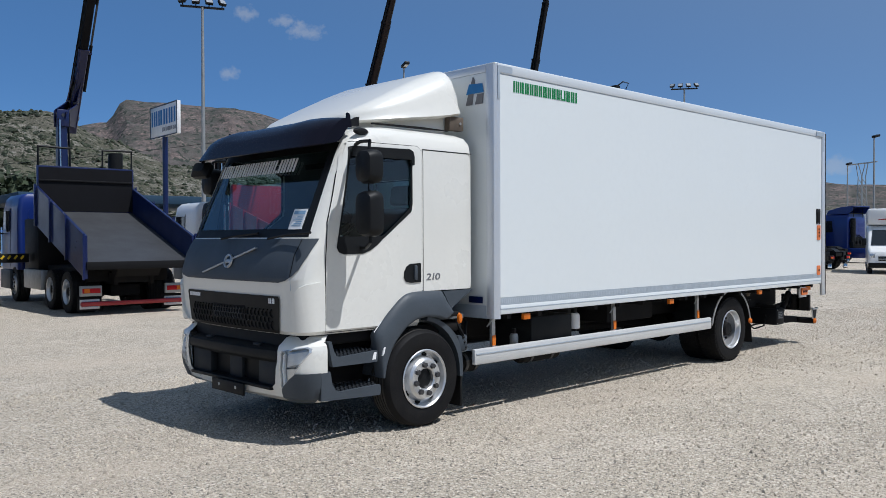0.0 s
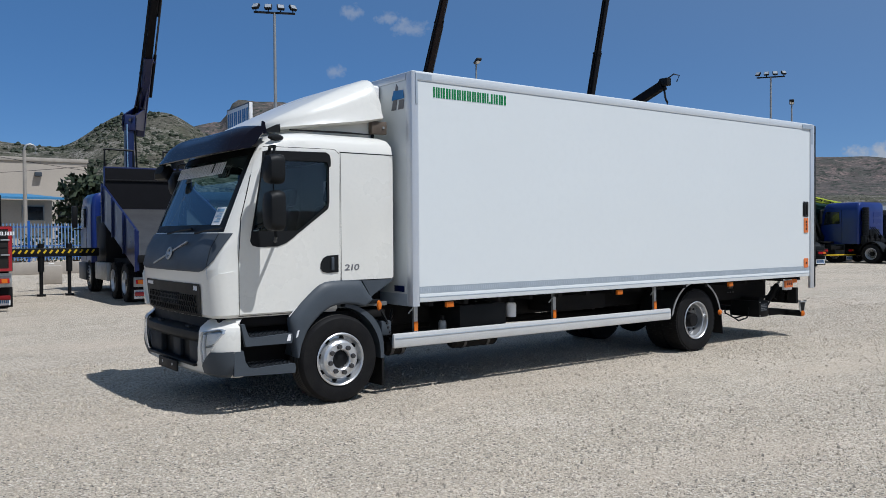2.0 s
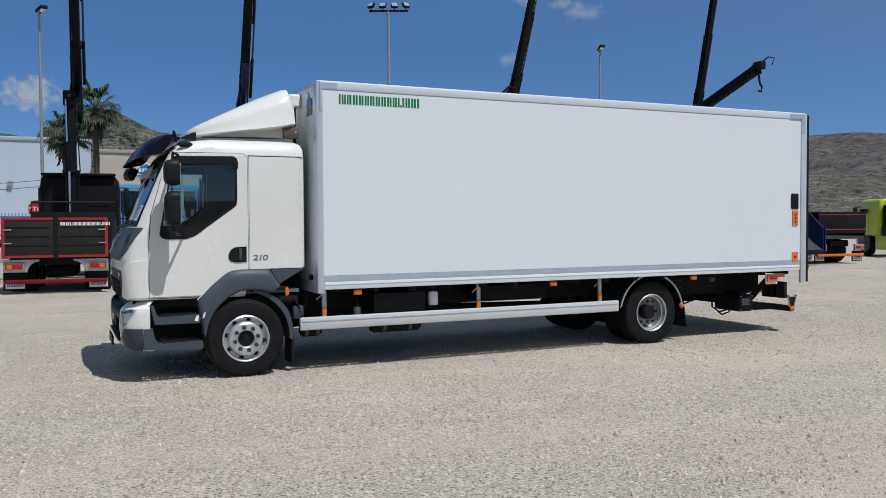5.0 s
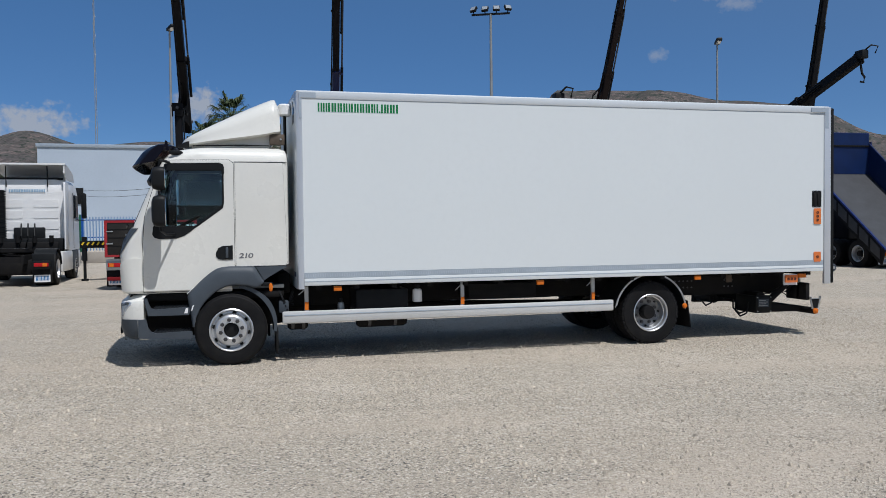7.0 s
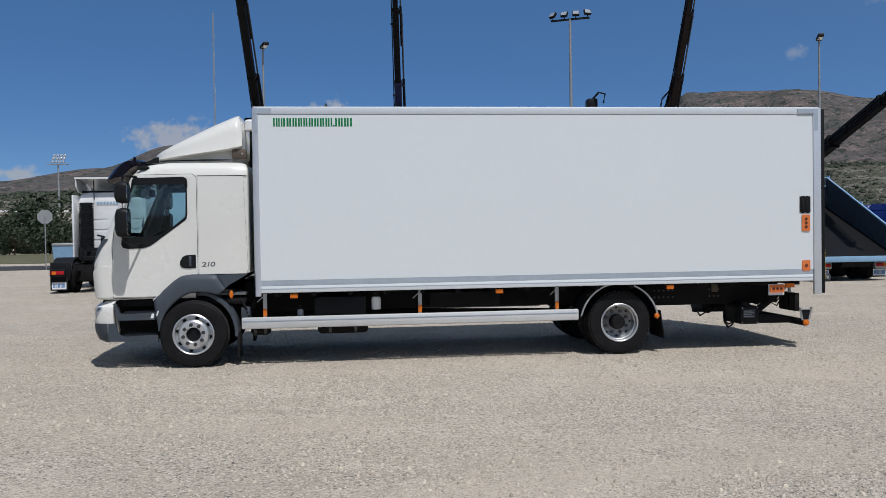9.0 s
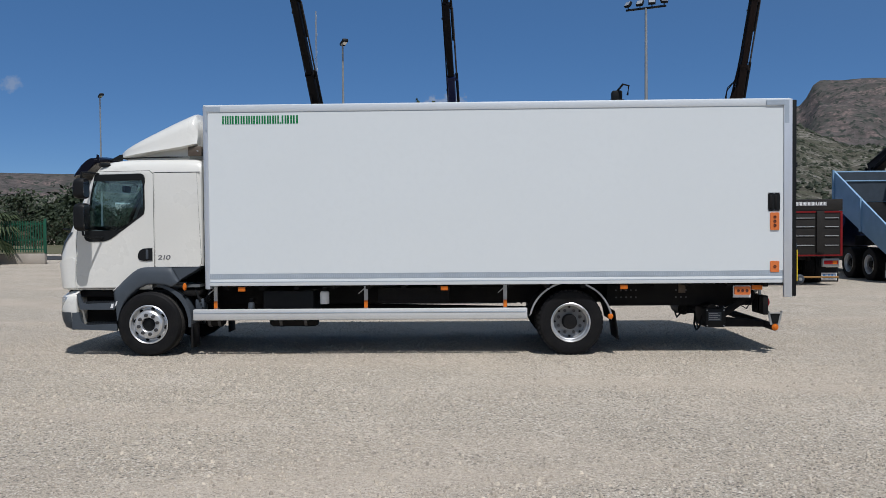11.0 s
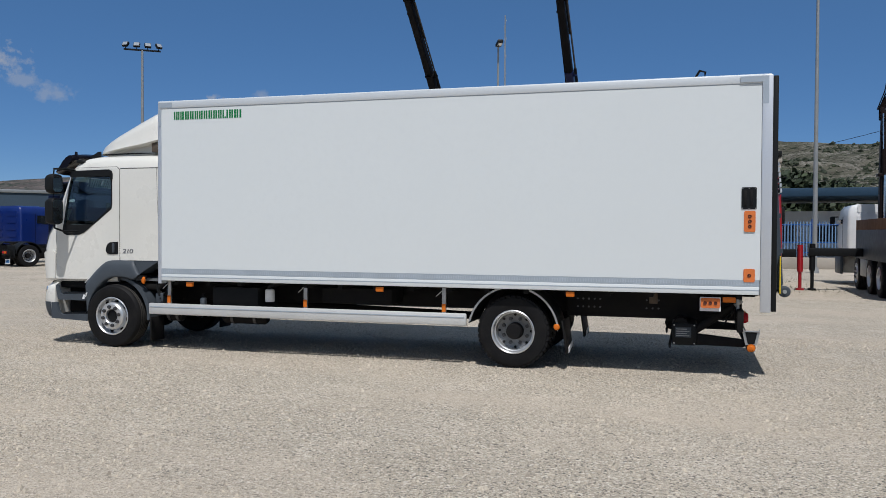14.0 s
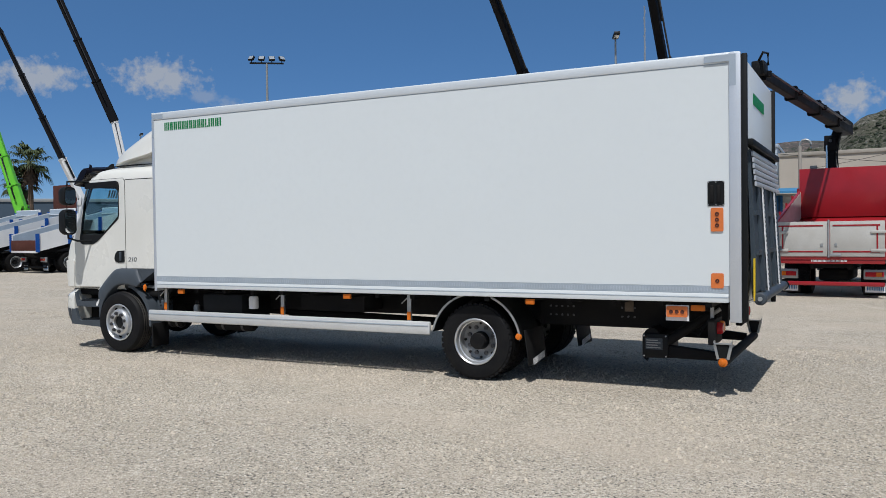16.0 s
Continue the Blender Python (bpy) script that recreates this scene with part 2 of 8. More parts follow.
def stone_mat():
    m, nt, b = nodes_of("pebble")
    g = nt.nodes.new("ShaderNodeNewGeometry")
    c = mixed(nt, g.outputs["Random Per Island"], (0.30, 0.262, 0.21), (0.66, 0.575, 0.46))
    c = mixed(nt, ramp(nt, noise_of(nt, 60), 0.45, 0.7), c, (0.40, 0.35, 0.28))
    nt.links.new(c, b.inputs["Base Color"])
    b.inputs["Roughness"].default_value = 0.95
    return m


def hill_mat(name, rock, soil, green, bush, scale, fleck):
    """Dry slope: soil and grass, broken ledges of rock, dark bushes and loose pale stones."""
    m, nt, b = nodes_of(name)
    big, mid = noise_of(nt, scale, 8, 0.62), noise_of(nt, scale * 6, 7, 0.68)
    ledge = noise_of(nt, scale * 2.4, 7, 0.64, (1, 1, 3.2))
    dots, stones = noise_of(nt, fleck, 4, 0.62), noise_of(nt, fleck * 1.9, 4, 0.7)
    c = mixed(nt, ramp(nt, big, 0.42, 0.58), soil, green)
    c = mixed(nt, ramp(nt, mid, 0.40, 0.62), tuple(0.62 * x for x in soil), c)
    both = nt.nodes.new("ShaderNodeMath")
    both.operation = "MULTIPLY"
    nt.links.new(ramp(nt, ledge, 0.49, 0.58), both.inputs[0])
    nt.links.new(ramp(nt, stones, 0.42, 0.60), both.inputs[1])
    c = mixed(nt, both.outputs[0], c, rock)
    c = mixed(nt, ramp(nt, stones, 0.62, 0.70), c, tuple(1.15 * x for x in rock))
    c = mixed(nt, ramp(nt, dots, 0.54, 0.60), c, bush)
    nt.links.new(c, b.inputs["Base Color"])
    b.inputs["Roughness"].default_value = 0.95
    b.inputs["Specular IOR Level"].default_value = 0.1
    h = nt.nodes.new("ShaderNodeMath")
    h.operation = "ADD"
    nt.links.new(mid, h.inputs[0])
    nt.links.new(stones, h.inputs[1])
    bumped(nt, b, h.outputs[0], 0.8, 2.5)
    return m


GRAVEL = ground_mat()
PEBBLE = stone_mat()
HILL_NEAR = hill_mat("hill_near", (0.30, 0.28, 0.245), (0.146, 0.137, 0.108), (0.102, 0.108, 0.072), (0.022, 0.031, 0.018), 0.030, 0.42)
# Far ridge lightened and made rosier: distance haze is mixed into its colours.
HILL_FAR = hill_mat("hill_far", (0.185, 0.140, 0.130), (0.118, 0.105, 0.100), (0.077, 0.081, 0.071), (0.036, 0.045, 0.038), 0.012, 0.11)


# ---- mesh helpers ----
ORIGIN = {}


def box(bm, x0, x1, y0, y1, z0, z1, bev=0.0, m=None):
    vs = [bm.verts.new((x, y, z)) for x in (x0, x1) for y in (y0, y1) for z in (z0, z1)]
    quads = ((0, 1, 3, 2), (4, 6, 7, 5), (0, 4, 5, 1), (2, 3, 7, 6), (0, 2, 6, 4), (1, 5, 7, 3))
    fs = [bm.faces.new([vs[i] for i in q]) for q in quads]
    if bev:
        es = list({e for f in fs for e in f.edges})
        r = bmesh.ops.bevel(bm, geom=es, offset=bev, segments=2, affect="EDGES", profile=0.5)
        vs = list({v for f in r["faces"] for v in f.verts} | {v for v in vs if v.is_valid})
    if m is not None:
        for v in vs:
            v.co = m @ v.co
    return bm


def ring(bm, pts):
    return [bm.verts.new(p) for p in pts]


def skin(bm, rings, closed=True, caps=(True, True)):
    for a, b in zip(rings, rings[1:]):
        n = len(a)
        for i in range(n if closed else n - 1):
            j = (i + 1) % n
            bm.faces.new((a[i], a[j], b[j], b[i]))
    if caps[0]:
        bm.faces.new(rings[0][::-1])
    if caps[1]:
        bm.faces.new(rings[-1])
    return bm


def rod(bm, p0, p1, r0, r1=None, seg=10, caps=True):
    p0, p1 = Vector(p0), Vector(p1)
    r1 = r0 if r1 is None else r1
    q = (p1 - p0).to_track_quat("Z", "Y")
    rs = []
    for p, r in ((p0, r0), (p1, r1)):
        rs.append(ring(bm, [p + q @ Vector((r * math.cos(a), r * math.sin(a), 0)) for a in [math.tau * i / seg for i in range(seg)]]))
    return skin(bm, rs, True, (caps, caps))


def tube(bm, pts, r, seg=8):
    pts = [Vector(p) for p in pts]
    rs = []
    for i, p in enumerate(pts):
        d = pts[min(i + 1, len(pts) - 1)] - pts[max(i - 1, 0)]
        q = d.to_track_quat("Z", "Y")
        rs.append(ring(bm, [p + q @ Vector((r * math.cos(a), r * math.sin(a), 0)) for a in [math.tau * k / seg for k in range(seg)]]))
    return skin(bm, rs)


def beam(bm, p0, p1, w0, h0, w1=None, h1=None, up=(0, 0, 1)):
    """A square tube from p0 to p1, w across and h along the up side."""
    p0, p1, up = Vector(p0), Vector(p1), Vector(up)
    w1, h1 = w1 or w0, h1 or h0
    d = (p1 - p0).normalized()
    s = d.cross(up).normalized()
    u = s.cross(d)
    rs = []
    for p, w, h in ((p0, w0, h0), (p1, w1, h1)):
        c = 0.18
        rs.append(ring(bm, [p + s * (a * w / 2) + u * (b * h / 2) for a, b in
                            ((-1, -1 + c), (-1 + c, -1), (1 - c, -1), (1, -1 + c), (1, 1 - c), (1 - c, 1), (-1 + c, 1), (-1, 1 - c))]))
    return skin(bm, rs)


def lathe(bm, profile, m, seg=32, close=False):
    """Turn (radius, height) pairs about the local z axis of m."""
    rs = []
    for r, h in profile:
        rs.append(ring(bm, [m @ Vector((r * math.cos(a), r * math.sin(a), h)) for a in [math.tau * i / seg for i in range(seg)]]))
    if close:
        rs.append(rs[0])
    return skin(bm, rs, True, (False, False) if close else (profile[0][0] < 0.01, profile[-1][0] < 0.01))


def slab(bm, outline, a0, a1, axis="y", hole=None):
    """A plate with the 2D outline, between a0 and a1 along the axis, with an optional hole."""
    def at(p, a):
        u, v = p
        return {"y": (u, a, v), "x": (a, u, v), "z": (u, v, a)}[axis]
    loops = [outline] + ([hole] if hole else [])
    sides = []
    for a in (a0, a1):
        allv, edges = [], []
        for lp in loops:
            vs = [bm.verts.new(at(p, a)) for p in lp]
            edges += [bm.edges.new((vs[i], vs[(i + 1) % len(vs)])) for i in range(len(vs))]
            allv.append(vs)
        bmesh.ops.triangle_fill(bm, use_beauty=True, use_dissolve=False, edges=edges)
        sides.append(allv)
    for A, Bv in zip(*sides):
        n = len(A)
        for i in range(n):
            j = (i + 1) % n
            bm.faces.new((A[i], A[j], Bv[j], Bv[i]))
    bmesh.ops.recalc_face_normals(bm, faces=bm.faces[:])
    return bm


def rounded(u0, u1, v0, v1, r, n=4):
    pts = []
    for cu, cv, a0 in ((u1 - r, v1 - r, 0), (u0 + r, v1 - r, 90), (u0 + r, v0 + r, 180), (u1 - r, v0 + r, 270)):
        for i in range(n + 1):
            a = radians(a0 + 90 * i / n)
            pts.append((cu + r * math.cos(a), cv + r * math.sin(a)))
    return pts


def resampled(pts, n):
    """n points evenly along a 2D line."""
    lens = [0.0]
    for p, q in zip(pts, pts[1:]):
        lens.append(lens[-1] + math.hypot(q[0] - p[0], q[1] - p[1]))
    out = []
    for i in range(n):
        d = lens[-1] * i / (n - 1)
        k = max(j for j in range(len(pts) - 1) if lens[j] <= d + 1e-9)
        f = (d - lens[k]) / (lens[k + 1] - lens[k])
        out.append((pts[k][0] + (pts[k + 1][0] - pts[k][0]) * f, pts[k][1] + (pts[k + 1][1] - pts[k][1]) * f))
    return out


def mesh_of(name, bm, material, smooth=35):
    bmesh.ops.recalc_face_normals(bm, faces=bm.faces[:])
    for f in bm.faces:
        f.smooth = smooth > 0
    lim = radians(smooth)
    for e in bm.edges:
        if len(e.link_faces) == 2 and e.calc_face_angle(0) > lim:
            e.smooth = False
    me = bpy.data.meshes.new(name)
    bm.to_mesh(me)
    bm.free()
    me.materials.append(material)
    return me


def part(name, bm, material, parent, label="", smooth=35, kind=""):
    root = parent
    while root.parent:
        root = root.parent
    o = ORIGIN.get(root.name)
    if o is not None:
        bmesh.ops.translate(bm, verts=bm.verts[:], vec=-o)
    ob = new(name, mesh_of(name, bm, material, smooth))
    ob.parent = parent
    return tagged(ob, label, kind=kind)


def thing(name, at, label, category, group="", kind="", turn=0, origin=False):
    ob = new(name)
    ob.matrix_basis = pose(*at, 0, 0, turn)
    if origin:
        ORIGIN[ob.name] = Vector(at)
    return tagged(ob, label, category, group, kind)


def solid(name, bm, material, label, category="", kind="", group="", at=None, smooth=35):
    ob = new(name, mesh_of(name, bm, material, smooth))
    if at is not None:
        ob.matrix_basis = at if isinstance(at, Matrix) else pose(*at)
    return tagged(ob, label, category, group, kind)


def shared(name, me, parent, at, label="", kind=""):
    ob = new(name, me)
    ob.parent = parent
    ob.matrix_basis = at
    return tagged(ob, label, kind=kind)


def B():
    return bmesh.new()


def lettering(name, body, size, material, parent, m, depth=0.002, label="", slant=0.0, bold=0.0, space=1.0):
    """Flat raised writing in the built-in font, at the pose m of its lower left corner."""
    cu = bpy.data.curves.new(name, "FONT")
    cu.body, cu.size, cu.extrude, cu.shear, cu.bevel_depth, cu.bevel_resolution, cu.space_character = body, size, depth, slant, bold, 0, space
    tmp = bpy.data.objects.new(name, cu)
    scene.collection.objects.link(tmp)
    bpy.context.view_layer.update()
    me = bpy.data.meshes.new_from_object(tmp)
    bpy.data.objects.remove(tmp)
    me.materials.clear()
    me.materials.append(material)
    return shared(name, me, parent, m, label)


def word_bars(bm, widths, h, gap, m, depth=0.002):
    """A row of plain upright bars, two for each sign of a word; a width below zero is a low dot."""
    x = 0.0
    for w in widths:
        lo = w < 0
        w = abs(w)
        if lo:
            box(bm, x, x + w, -depth, depth, 0, h * 0.2, 0, m)
        else:
            box(bm, x, x + w * 0.36, -depth, depth, 0, h, 0, m)
            box(bm, x + w * 0.62, x + w * 0.98, -depth, depth, 0, h, 0, m)
        x += w + gap
    return bm


# ---- ground and hills ----
def ground():
    bm = B()
    radii = [0, 15, 30, 60, 120, 300, 900, 2500, 4600]
    rs = []
    for r in radii[1:]:
        rs.append(ring(bm, [(7 + r * math.cos(math.tau * i / 48), 5 + r * math.sin(math.tau * i / 48), 0) for i in range(48)]))
    skin(bm, rs, True, (True, False))
    return solid("ground", bm, GRAVEL, "pale compacted gravel yard, dusty and slightly patchy", "ground", "structure", smooth=0)


ground()


def pebbles():
    """Loose stones on the gravel round the truck, thick in some patches and blown clear in others."""
    rng = random.Random(3)
    vs, fs = [], []
    for _ in range(105000):
        x, y = rng.uniform(-6, 21), rng.uniform(-2.2, 9.5)
        n = noise.noise(Vector((x * 0.30, y * 0.55, 0.4))) + 0.5 * noise.noise(Vector((x * 1.3, y * 1.9, 2.4)))
        if n < rng.uniform(-0.55, 0.25):
            continue
        s = min(0.0062 * rng.paretovariate(3.4), 0.020)
        i0 = len(vs)
        a0, k = rng.uniform(0, 6), rng.uniform(0.75, 1.25)
        for j in range(4):
            a = a0 + math.tau * j / 4
            r = s * rng.uniform(0.85, 1.2)
            vs.append((x + r * math.cos(a) * k, y + r * math.sin(a), 0.0))
        for j in range(3):
            a = a0 + math.tau * j / 3
            r = s * rng.uniform(0.4, 0.75)
            vs.append((x + r * math.cos(a) * k, y + r * math.sin(a), s * rng.uniform(0.7, 1.3)))
        for f in ((4, 5, 6), (0, 1, 4), (1, 5, 4), (1, 2, 5), (2, 6, 5), (2, 3, 6), (3, 4, 6), (3, 0, 4)):
            fs.append(tuple(i0 + q for q in f))
    me = bpy.data.meshes.new("pebbles")
    me.from_pydata(vs, [], fs)
    me.materials.append(PEBBLE)
    tagged(new("pebbles", me), "small loose stones scattered over the gravel", "stones", kind="stuff")


pebbles()


def along(table, b):
    for (b0, e0), (b1, e1) in zip(table, table[1:]):
        if b0 <= b <= b1:
            k = (b - b0) / (b1 - b0)
            return e0 + (e1 - e0) * (3 * k * k - 2 * k ** 3)
    return table[0][1]


# crest heights in degrees over bearings counted from +y to -x
CREST_NEAR = [(-180, 1.2), (-80, 1.6), (-60, 2.4), (-44, 3.2), (-32, 4.2), (-25, 5.0), (-21, 6.6), (-17.5, 8.1), (-15.5, 8.0), (-11, 5.7),
              (-6.5, 6.0), (-2, 7.5), (-0.5, 7.1), (2, 5.3), (6, 4.4), (14, 3.4), (30, 2.2), (60, 1.4), (180, 1.2)]
CREST_FAR = [(-180, 1.5), (-80, 2.4), (-70, 3.3), (-63, 4.6), (-55, 5.0), (-51, 5.4), (-43, 5.2), (-38, 7.3), (-34, 7.8), (-30, 8.6), (-24.2, 8.9),
             (-22.7, 9.0), (-21.6, 7.5), (-19, 7.0), (-12, 5.0), (-2, 5.0), (4, 5.6), (8, 5.2), (11.5, 6.0), (16, 4.5), (22, 3.6), (36, 3.6), (60, 1.6), (180, 1.5)]


def hill_point(table, r0, r1, b, k, rough):
    r = r0 + (r1 - r0) * k
    a = radians(b)
    top = math.tan(radians(along(table, b))) * r1
    n = noise.fractal(Vector((math.sin(a) * r / rough, math.cos(a) * r / rough, 3.7)), 0.9, 2.1, 6)
    edge = min(1.0, 6 * (1 - k)) if k < 1 else 0
    z = top * (k ** 1.25) * (1 + 0.28 * n * edge * (0.35 + 0.65 * (1 - k))) + 0.10 * top * n * k * (0.2 if k > 0.93 else 1) * 0.6
    return Vector((7 - math.sin(a) * r, -4 + math.cos(a) * r, z - 3 * (1 - k)))


def hills(name, table, r0, r1, rough, material, label):
    bm = B()
    bearings = [-180 + 6 * i for i in range(17)] + [-78 + 0.4 * i for i in range(361)] + [66 + 6 * i for i in range(20)]
    rows = []
    steps = 30
    for i in range(steps + 1):
        rows.append(ring(bm, [hill_point(table, r0, r1, b, i / steps, rough) for b in bearings]))
    rows.append(ring(bm, [(7 - math.sin(radians(b)) * r1 * 1.25, -4 + math.cos(radians(b)) * r1 * 1.25, -5) for b in bearings]))
    skin(bm, rows, True, (False, False))
    return solid(name, bm, material, label, "hills", "structure")


hills("backdrop_hill_far", CREST_FAR, 800, 1400, 160, HILL_FAR, "distant grey-brown rocky mountain ridge with a crag")
hills("backdrop_hill_near", CREST_NEAR, 190, 520, 60, HILL_NEAR, "stony dry hillside with scattered green shrubs")


def shrubs():
    """Low clumps over the near slopes, thicker on some bearings."""
    rng = random.Random(5)
    vs, fs = [], []
    for _ in range(42000):
        b, k = rng.uniform(-78, 62), rng.uniform(0.03, 0.99) ** 0.8
        n = noise.noise(Vector((b * 0.22, k * 5, 1.3)))
        if b < rng.uniform(-44, -34) or n < rng.uniform(-0.35, 0.30):
            continue
        p = hill_point(CREST_NEAR, 190, 520, b, k, 60)
        s = 0.38 + 1.0 * rng.random() ** 2 * (1.25 if k > 0.85 else 1)
        i0 = len(vs)
        m = 6
        for lev, (rr, zz) in enumerate(((1.0, 0.0), (0.95, 0.6), (0.4, 1.15))):
            for j in range(m):
                a = math.tau * (j + 0.5 * lev) / m + b
                q = rr * s * rng.uniform(0.7, 1.25)
                vs.append((p.x + q * math.cos(a), p.y + q * math.sin(a), p.z - 0.4 + s * zz * rng.uniform(0.8, 1.2)))
        for lev in range(2):
            for j in range(m):
                fs.append((i0 + lev * m + j, i0 + lev * m + (j + 1) % m, i0 + (lev + 1) * m + (j + 1) % m, i0 + (lev + 1) * m + j))
        fs.append(tuple(i0 + 2 * m + j for j in range(m)))
    me = bpy.data.meshes.new("hill_shrubs")
    me.from_pydata(vs, [], fs)
    me.materials.append(SHRUB_LEAF)
    tagged(new("hill_shrubs", me), "dark green shrubs dotted over the stony slopes", "shrubs", kind="stuff")


shrubs()


def cloud_mat(name, cover):
    m = bpy.data.materials.new(name)
    m.use_nodes = True
    nt = m.node_tree
    nt.nodes.clear()
    out, mix = nt.nodes.new("ShaderNodeOutputMaterial"), nt.nodes.new("ShaderNodeMixShader")
    tr, em = nt.nodes.new("ShaderNodeBsdfTransparent"), nt.nodes.new("ShaderNodeEmission")
    # Emission stands in for sunlight on the cloud; the disc glows by itself.
    em.inputs[0].default_value, em.inputs[1].default_value = (0.86, 0.90, 0.96, 1), 0.50
    tc = nt.nodes.new("ShaderNodeTexCoord")
    mp = nt.nodes.new("ShaderNodeMapping")
    mp.inputs["Location"].default_value, mp.inputs["Scale"].default_value = (-1.0, -0.88, 0), (2, 2, 0)
    nt.links.new(tc.outputs["Generated"], mp.inputs[0])
    ln = nt.nodes.new("ShaderNodeVectorMath")
    ln.operation = "LENGTH"
    nt.links.new(mp.outputs[0], ln.inputs[0])
    oi = nt.nodes.new("ShaderNodeObjectInfo")
    av = nt.nodes.new("ShaderNodeVectorMath")
    nt.links.new(tc.outputs["Object"], av.inputs[0])
    nt.links.new(oi.outputs["Location"], av.inputs[1])
    nz = add(nt, "ShaderNodeTexNoise", Scale=0.022, Detail=7.0, Roughness=0.58)
    nt.links.new(av.outputs[0], nz.inputs["Vector"])
    s = nt.nodes.new("ShaderNodeMath")
    s.operation = "MULTIPLY_ADD"
    s.inputs[1].default_value = -0.58
    nt.links.new(ln.outputs["Value"], s.inputs[0])
    nt.links.new(nz.outputs["Fac"], s.inputs[2])
    k = nt.nodes.new("ShaderNodeMath")
    k.operation = "MULTIPLY"
    k.inputs[1].default_value = cover
    nt.links.new(ramp(nt, s.outputs[0], 0.06, 0.36), k.inputs[0])
    nt.links.new(k.outputs[0], mix.inputs[0])
    nt.links.new(tr.outputs[0], mix.inputs[1])
    nt.links.new(em.outputs[0], mix.inputs[2])
    nt.links.new(mix.outputs[0], out.inputs[0])
    return m


CLOUD, WISP = cloud_mat("cloud_vapour", 0.78), cloud_mat("thin_cloud_vapour", 0.36)


def cloud(bearing, el, w, h):
    """A far puff of fair-weather cloud, w and h in degrees."""
    d = 4200
    a, e = radians(bearing), radians(el)
    p = Vector((7 - math.sin(a) * math.cos(e) * d, -4 + math.cos(a) * math.cos(e) * d, math.sin(e) * d))
    me = bpy.data.meshes.new("cloud")
    me.from_pydata([(d * radians(w) * 0.9 * math.cos(math.tau * i / 24), d * radians(h) * 0.9 * math.sin(math.tau * i / 24), 0) for i in range(24)], [], [tuple(range(24))])
    me.materials.append(CLOUD if w > 2.2 else WISP)
    ob = new("backdrop_cloud", me)
    ob.matrix_basis = look(p, (7, -4, 0))
    ob.visible_shadow = False
    tagged(ob, "small white fair-weather cloud high in the sky", "cloud", "clouds", "structure")


CLOUDS = [(-30.6, 14.8, 1.3, .7), (-33.0, 14.5, 1.3, .7), (-34.4, 13.9, 1.9, .9), (-29.4, 11.0, .9, .7), (-69.1, 4.6, 1.6, .9), (-65.1, 4.6, 4.3, 1.4),
          (11.2, 6.6, 4.6, 1.9), (1.2, 8.2, 2.6, 1.8), (20.6, 4.1, 2.3, .8), (31.6, 8.4, 2.6, .8), (28.8, 9.0, .9, 1.0), (32.7, 4.1, 2.3, 1.6),
          (45.9, 10.5, 4.2, 2.0), (43.1, 9.2, 1.7, .9), (41.5, 8.6, 2.0, .9), (53.3, 10.1, 4.0, 1.7)]
for c in CLOUDS:
    cloud(*c)


# ---- masts and lamps ----
def flood_mast(x, y, h, turn, n=4):
    t = thing("floodlight_mast", (x, y, 0), "tall grey steel mast with a bar of four floodlights", "mast", "floodlight masts", turn=turn)
    rod(bm := B(), (0, 0, 0), (0, 0, h), 0.11, 0.06, 12)
    rod(bm, (0, 0, 0), (0, 0, 0.25), 0.2, 0.16, 12)
    part("pole", bm, POLE_GREY, t)
    w = 1.9
    beam(bm := B(), (-w / 2, 0, h), (w / 2, 0, h), 0.09, 0.09, up=(0, 0, 1))
    part("crossbar", bm, BLACK, t)
    for i in range(n):
        px = -w / 2 + 0.1 + i * (w - 0.2) / (n - 1)
        bm = B()
        box(bm, -0.17, 0.17, -0.07, 0.07, -0.14, 0.14, 0.02, pose(px, 0, h + 0.27, -35, 0, (i - 1.5) * 22))
        rod(bm, (px, 0, h + 0.03), (px, 0, h + 0.18), 0.025)
        lamp = part("floodlight", bm, BLACK, t)
        box(bm := B(), -0.14, 0.14, -0.078, -0.07, -0.11, 0.11, 0, pose(px, 0, h + 0.27, -35, 0, (i - 1.5) * 22))
        part("lens", bm, LENS, lamp)
    return t


def street_lamp(x, y, h, turn):
    t = thing("street_lamp", (x, y, 0), "grey steel street lamp with one flat dark head", "street lamp", "street lamps", turn=turn)
    part("pole", rod(B(), (0, 0, 0), (0, 0, h), 0.10, 0.05, 12), POLE_GREY, t)
    bm = B()
    box(bm, -0.16, 0.16, -0.62, 0.08, -0.07, 0.10, 0.04, pose(0, 0, h, -12))
    head = part("lamp_head", bm, BLACK, t)
    box(bm := B(), -0.12, 0.12, -0.52, -0.12, -0.085, -0.068, 0, pose(0, 0, h, -12))
    part("lens", bm, LENS, head)
    return t


flood_mast(17.45, 33.95, 12.1, -25)
flood_mast(-16.4, 34.2, 11.5, 35)
flood_mast(54.8, 31.6, 12.7, -55)
street_lamp(1.95, 40.8, 12.1, 25)
street_lamp(32.5, 37.5, 12.1, -20)
street_lamp(56.5, 31.0, 10.9, -60)
street_lamp(65.5, 22.1, 9.2, 80)
street_lamp(83.7, 30.7, 8.8, 80)
street_lamp(-21.4, 62.2, 12.8, 40)
street_lamp(-58.3, 63.6, 13.0, 60)


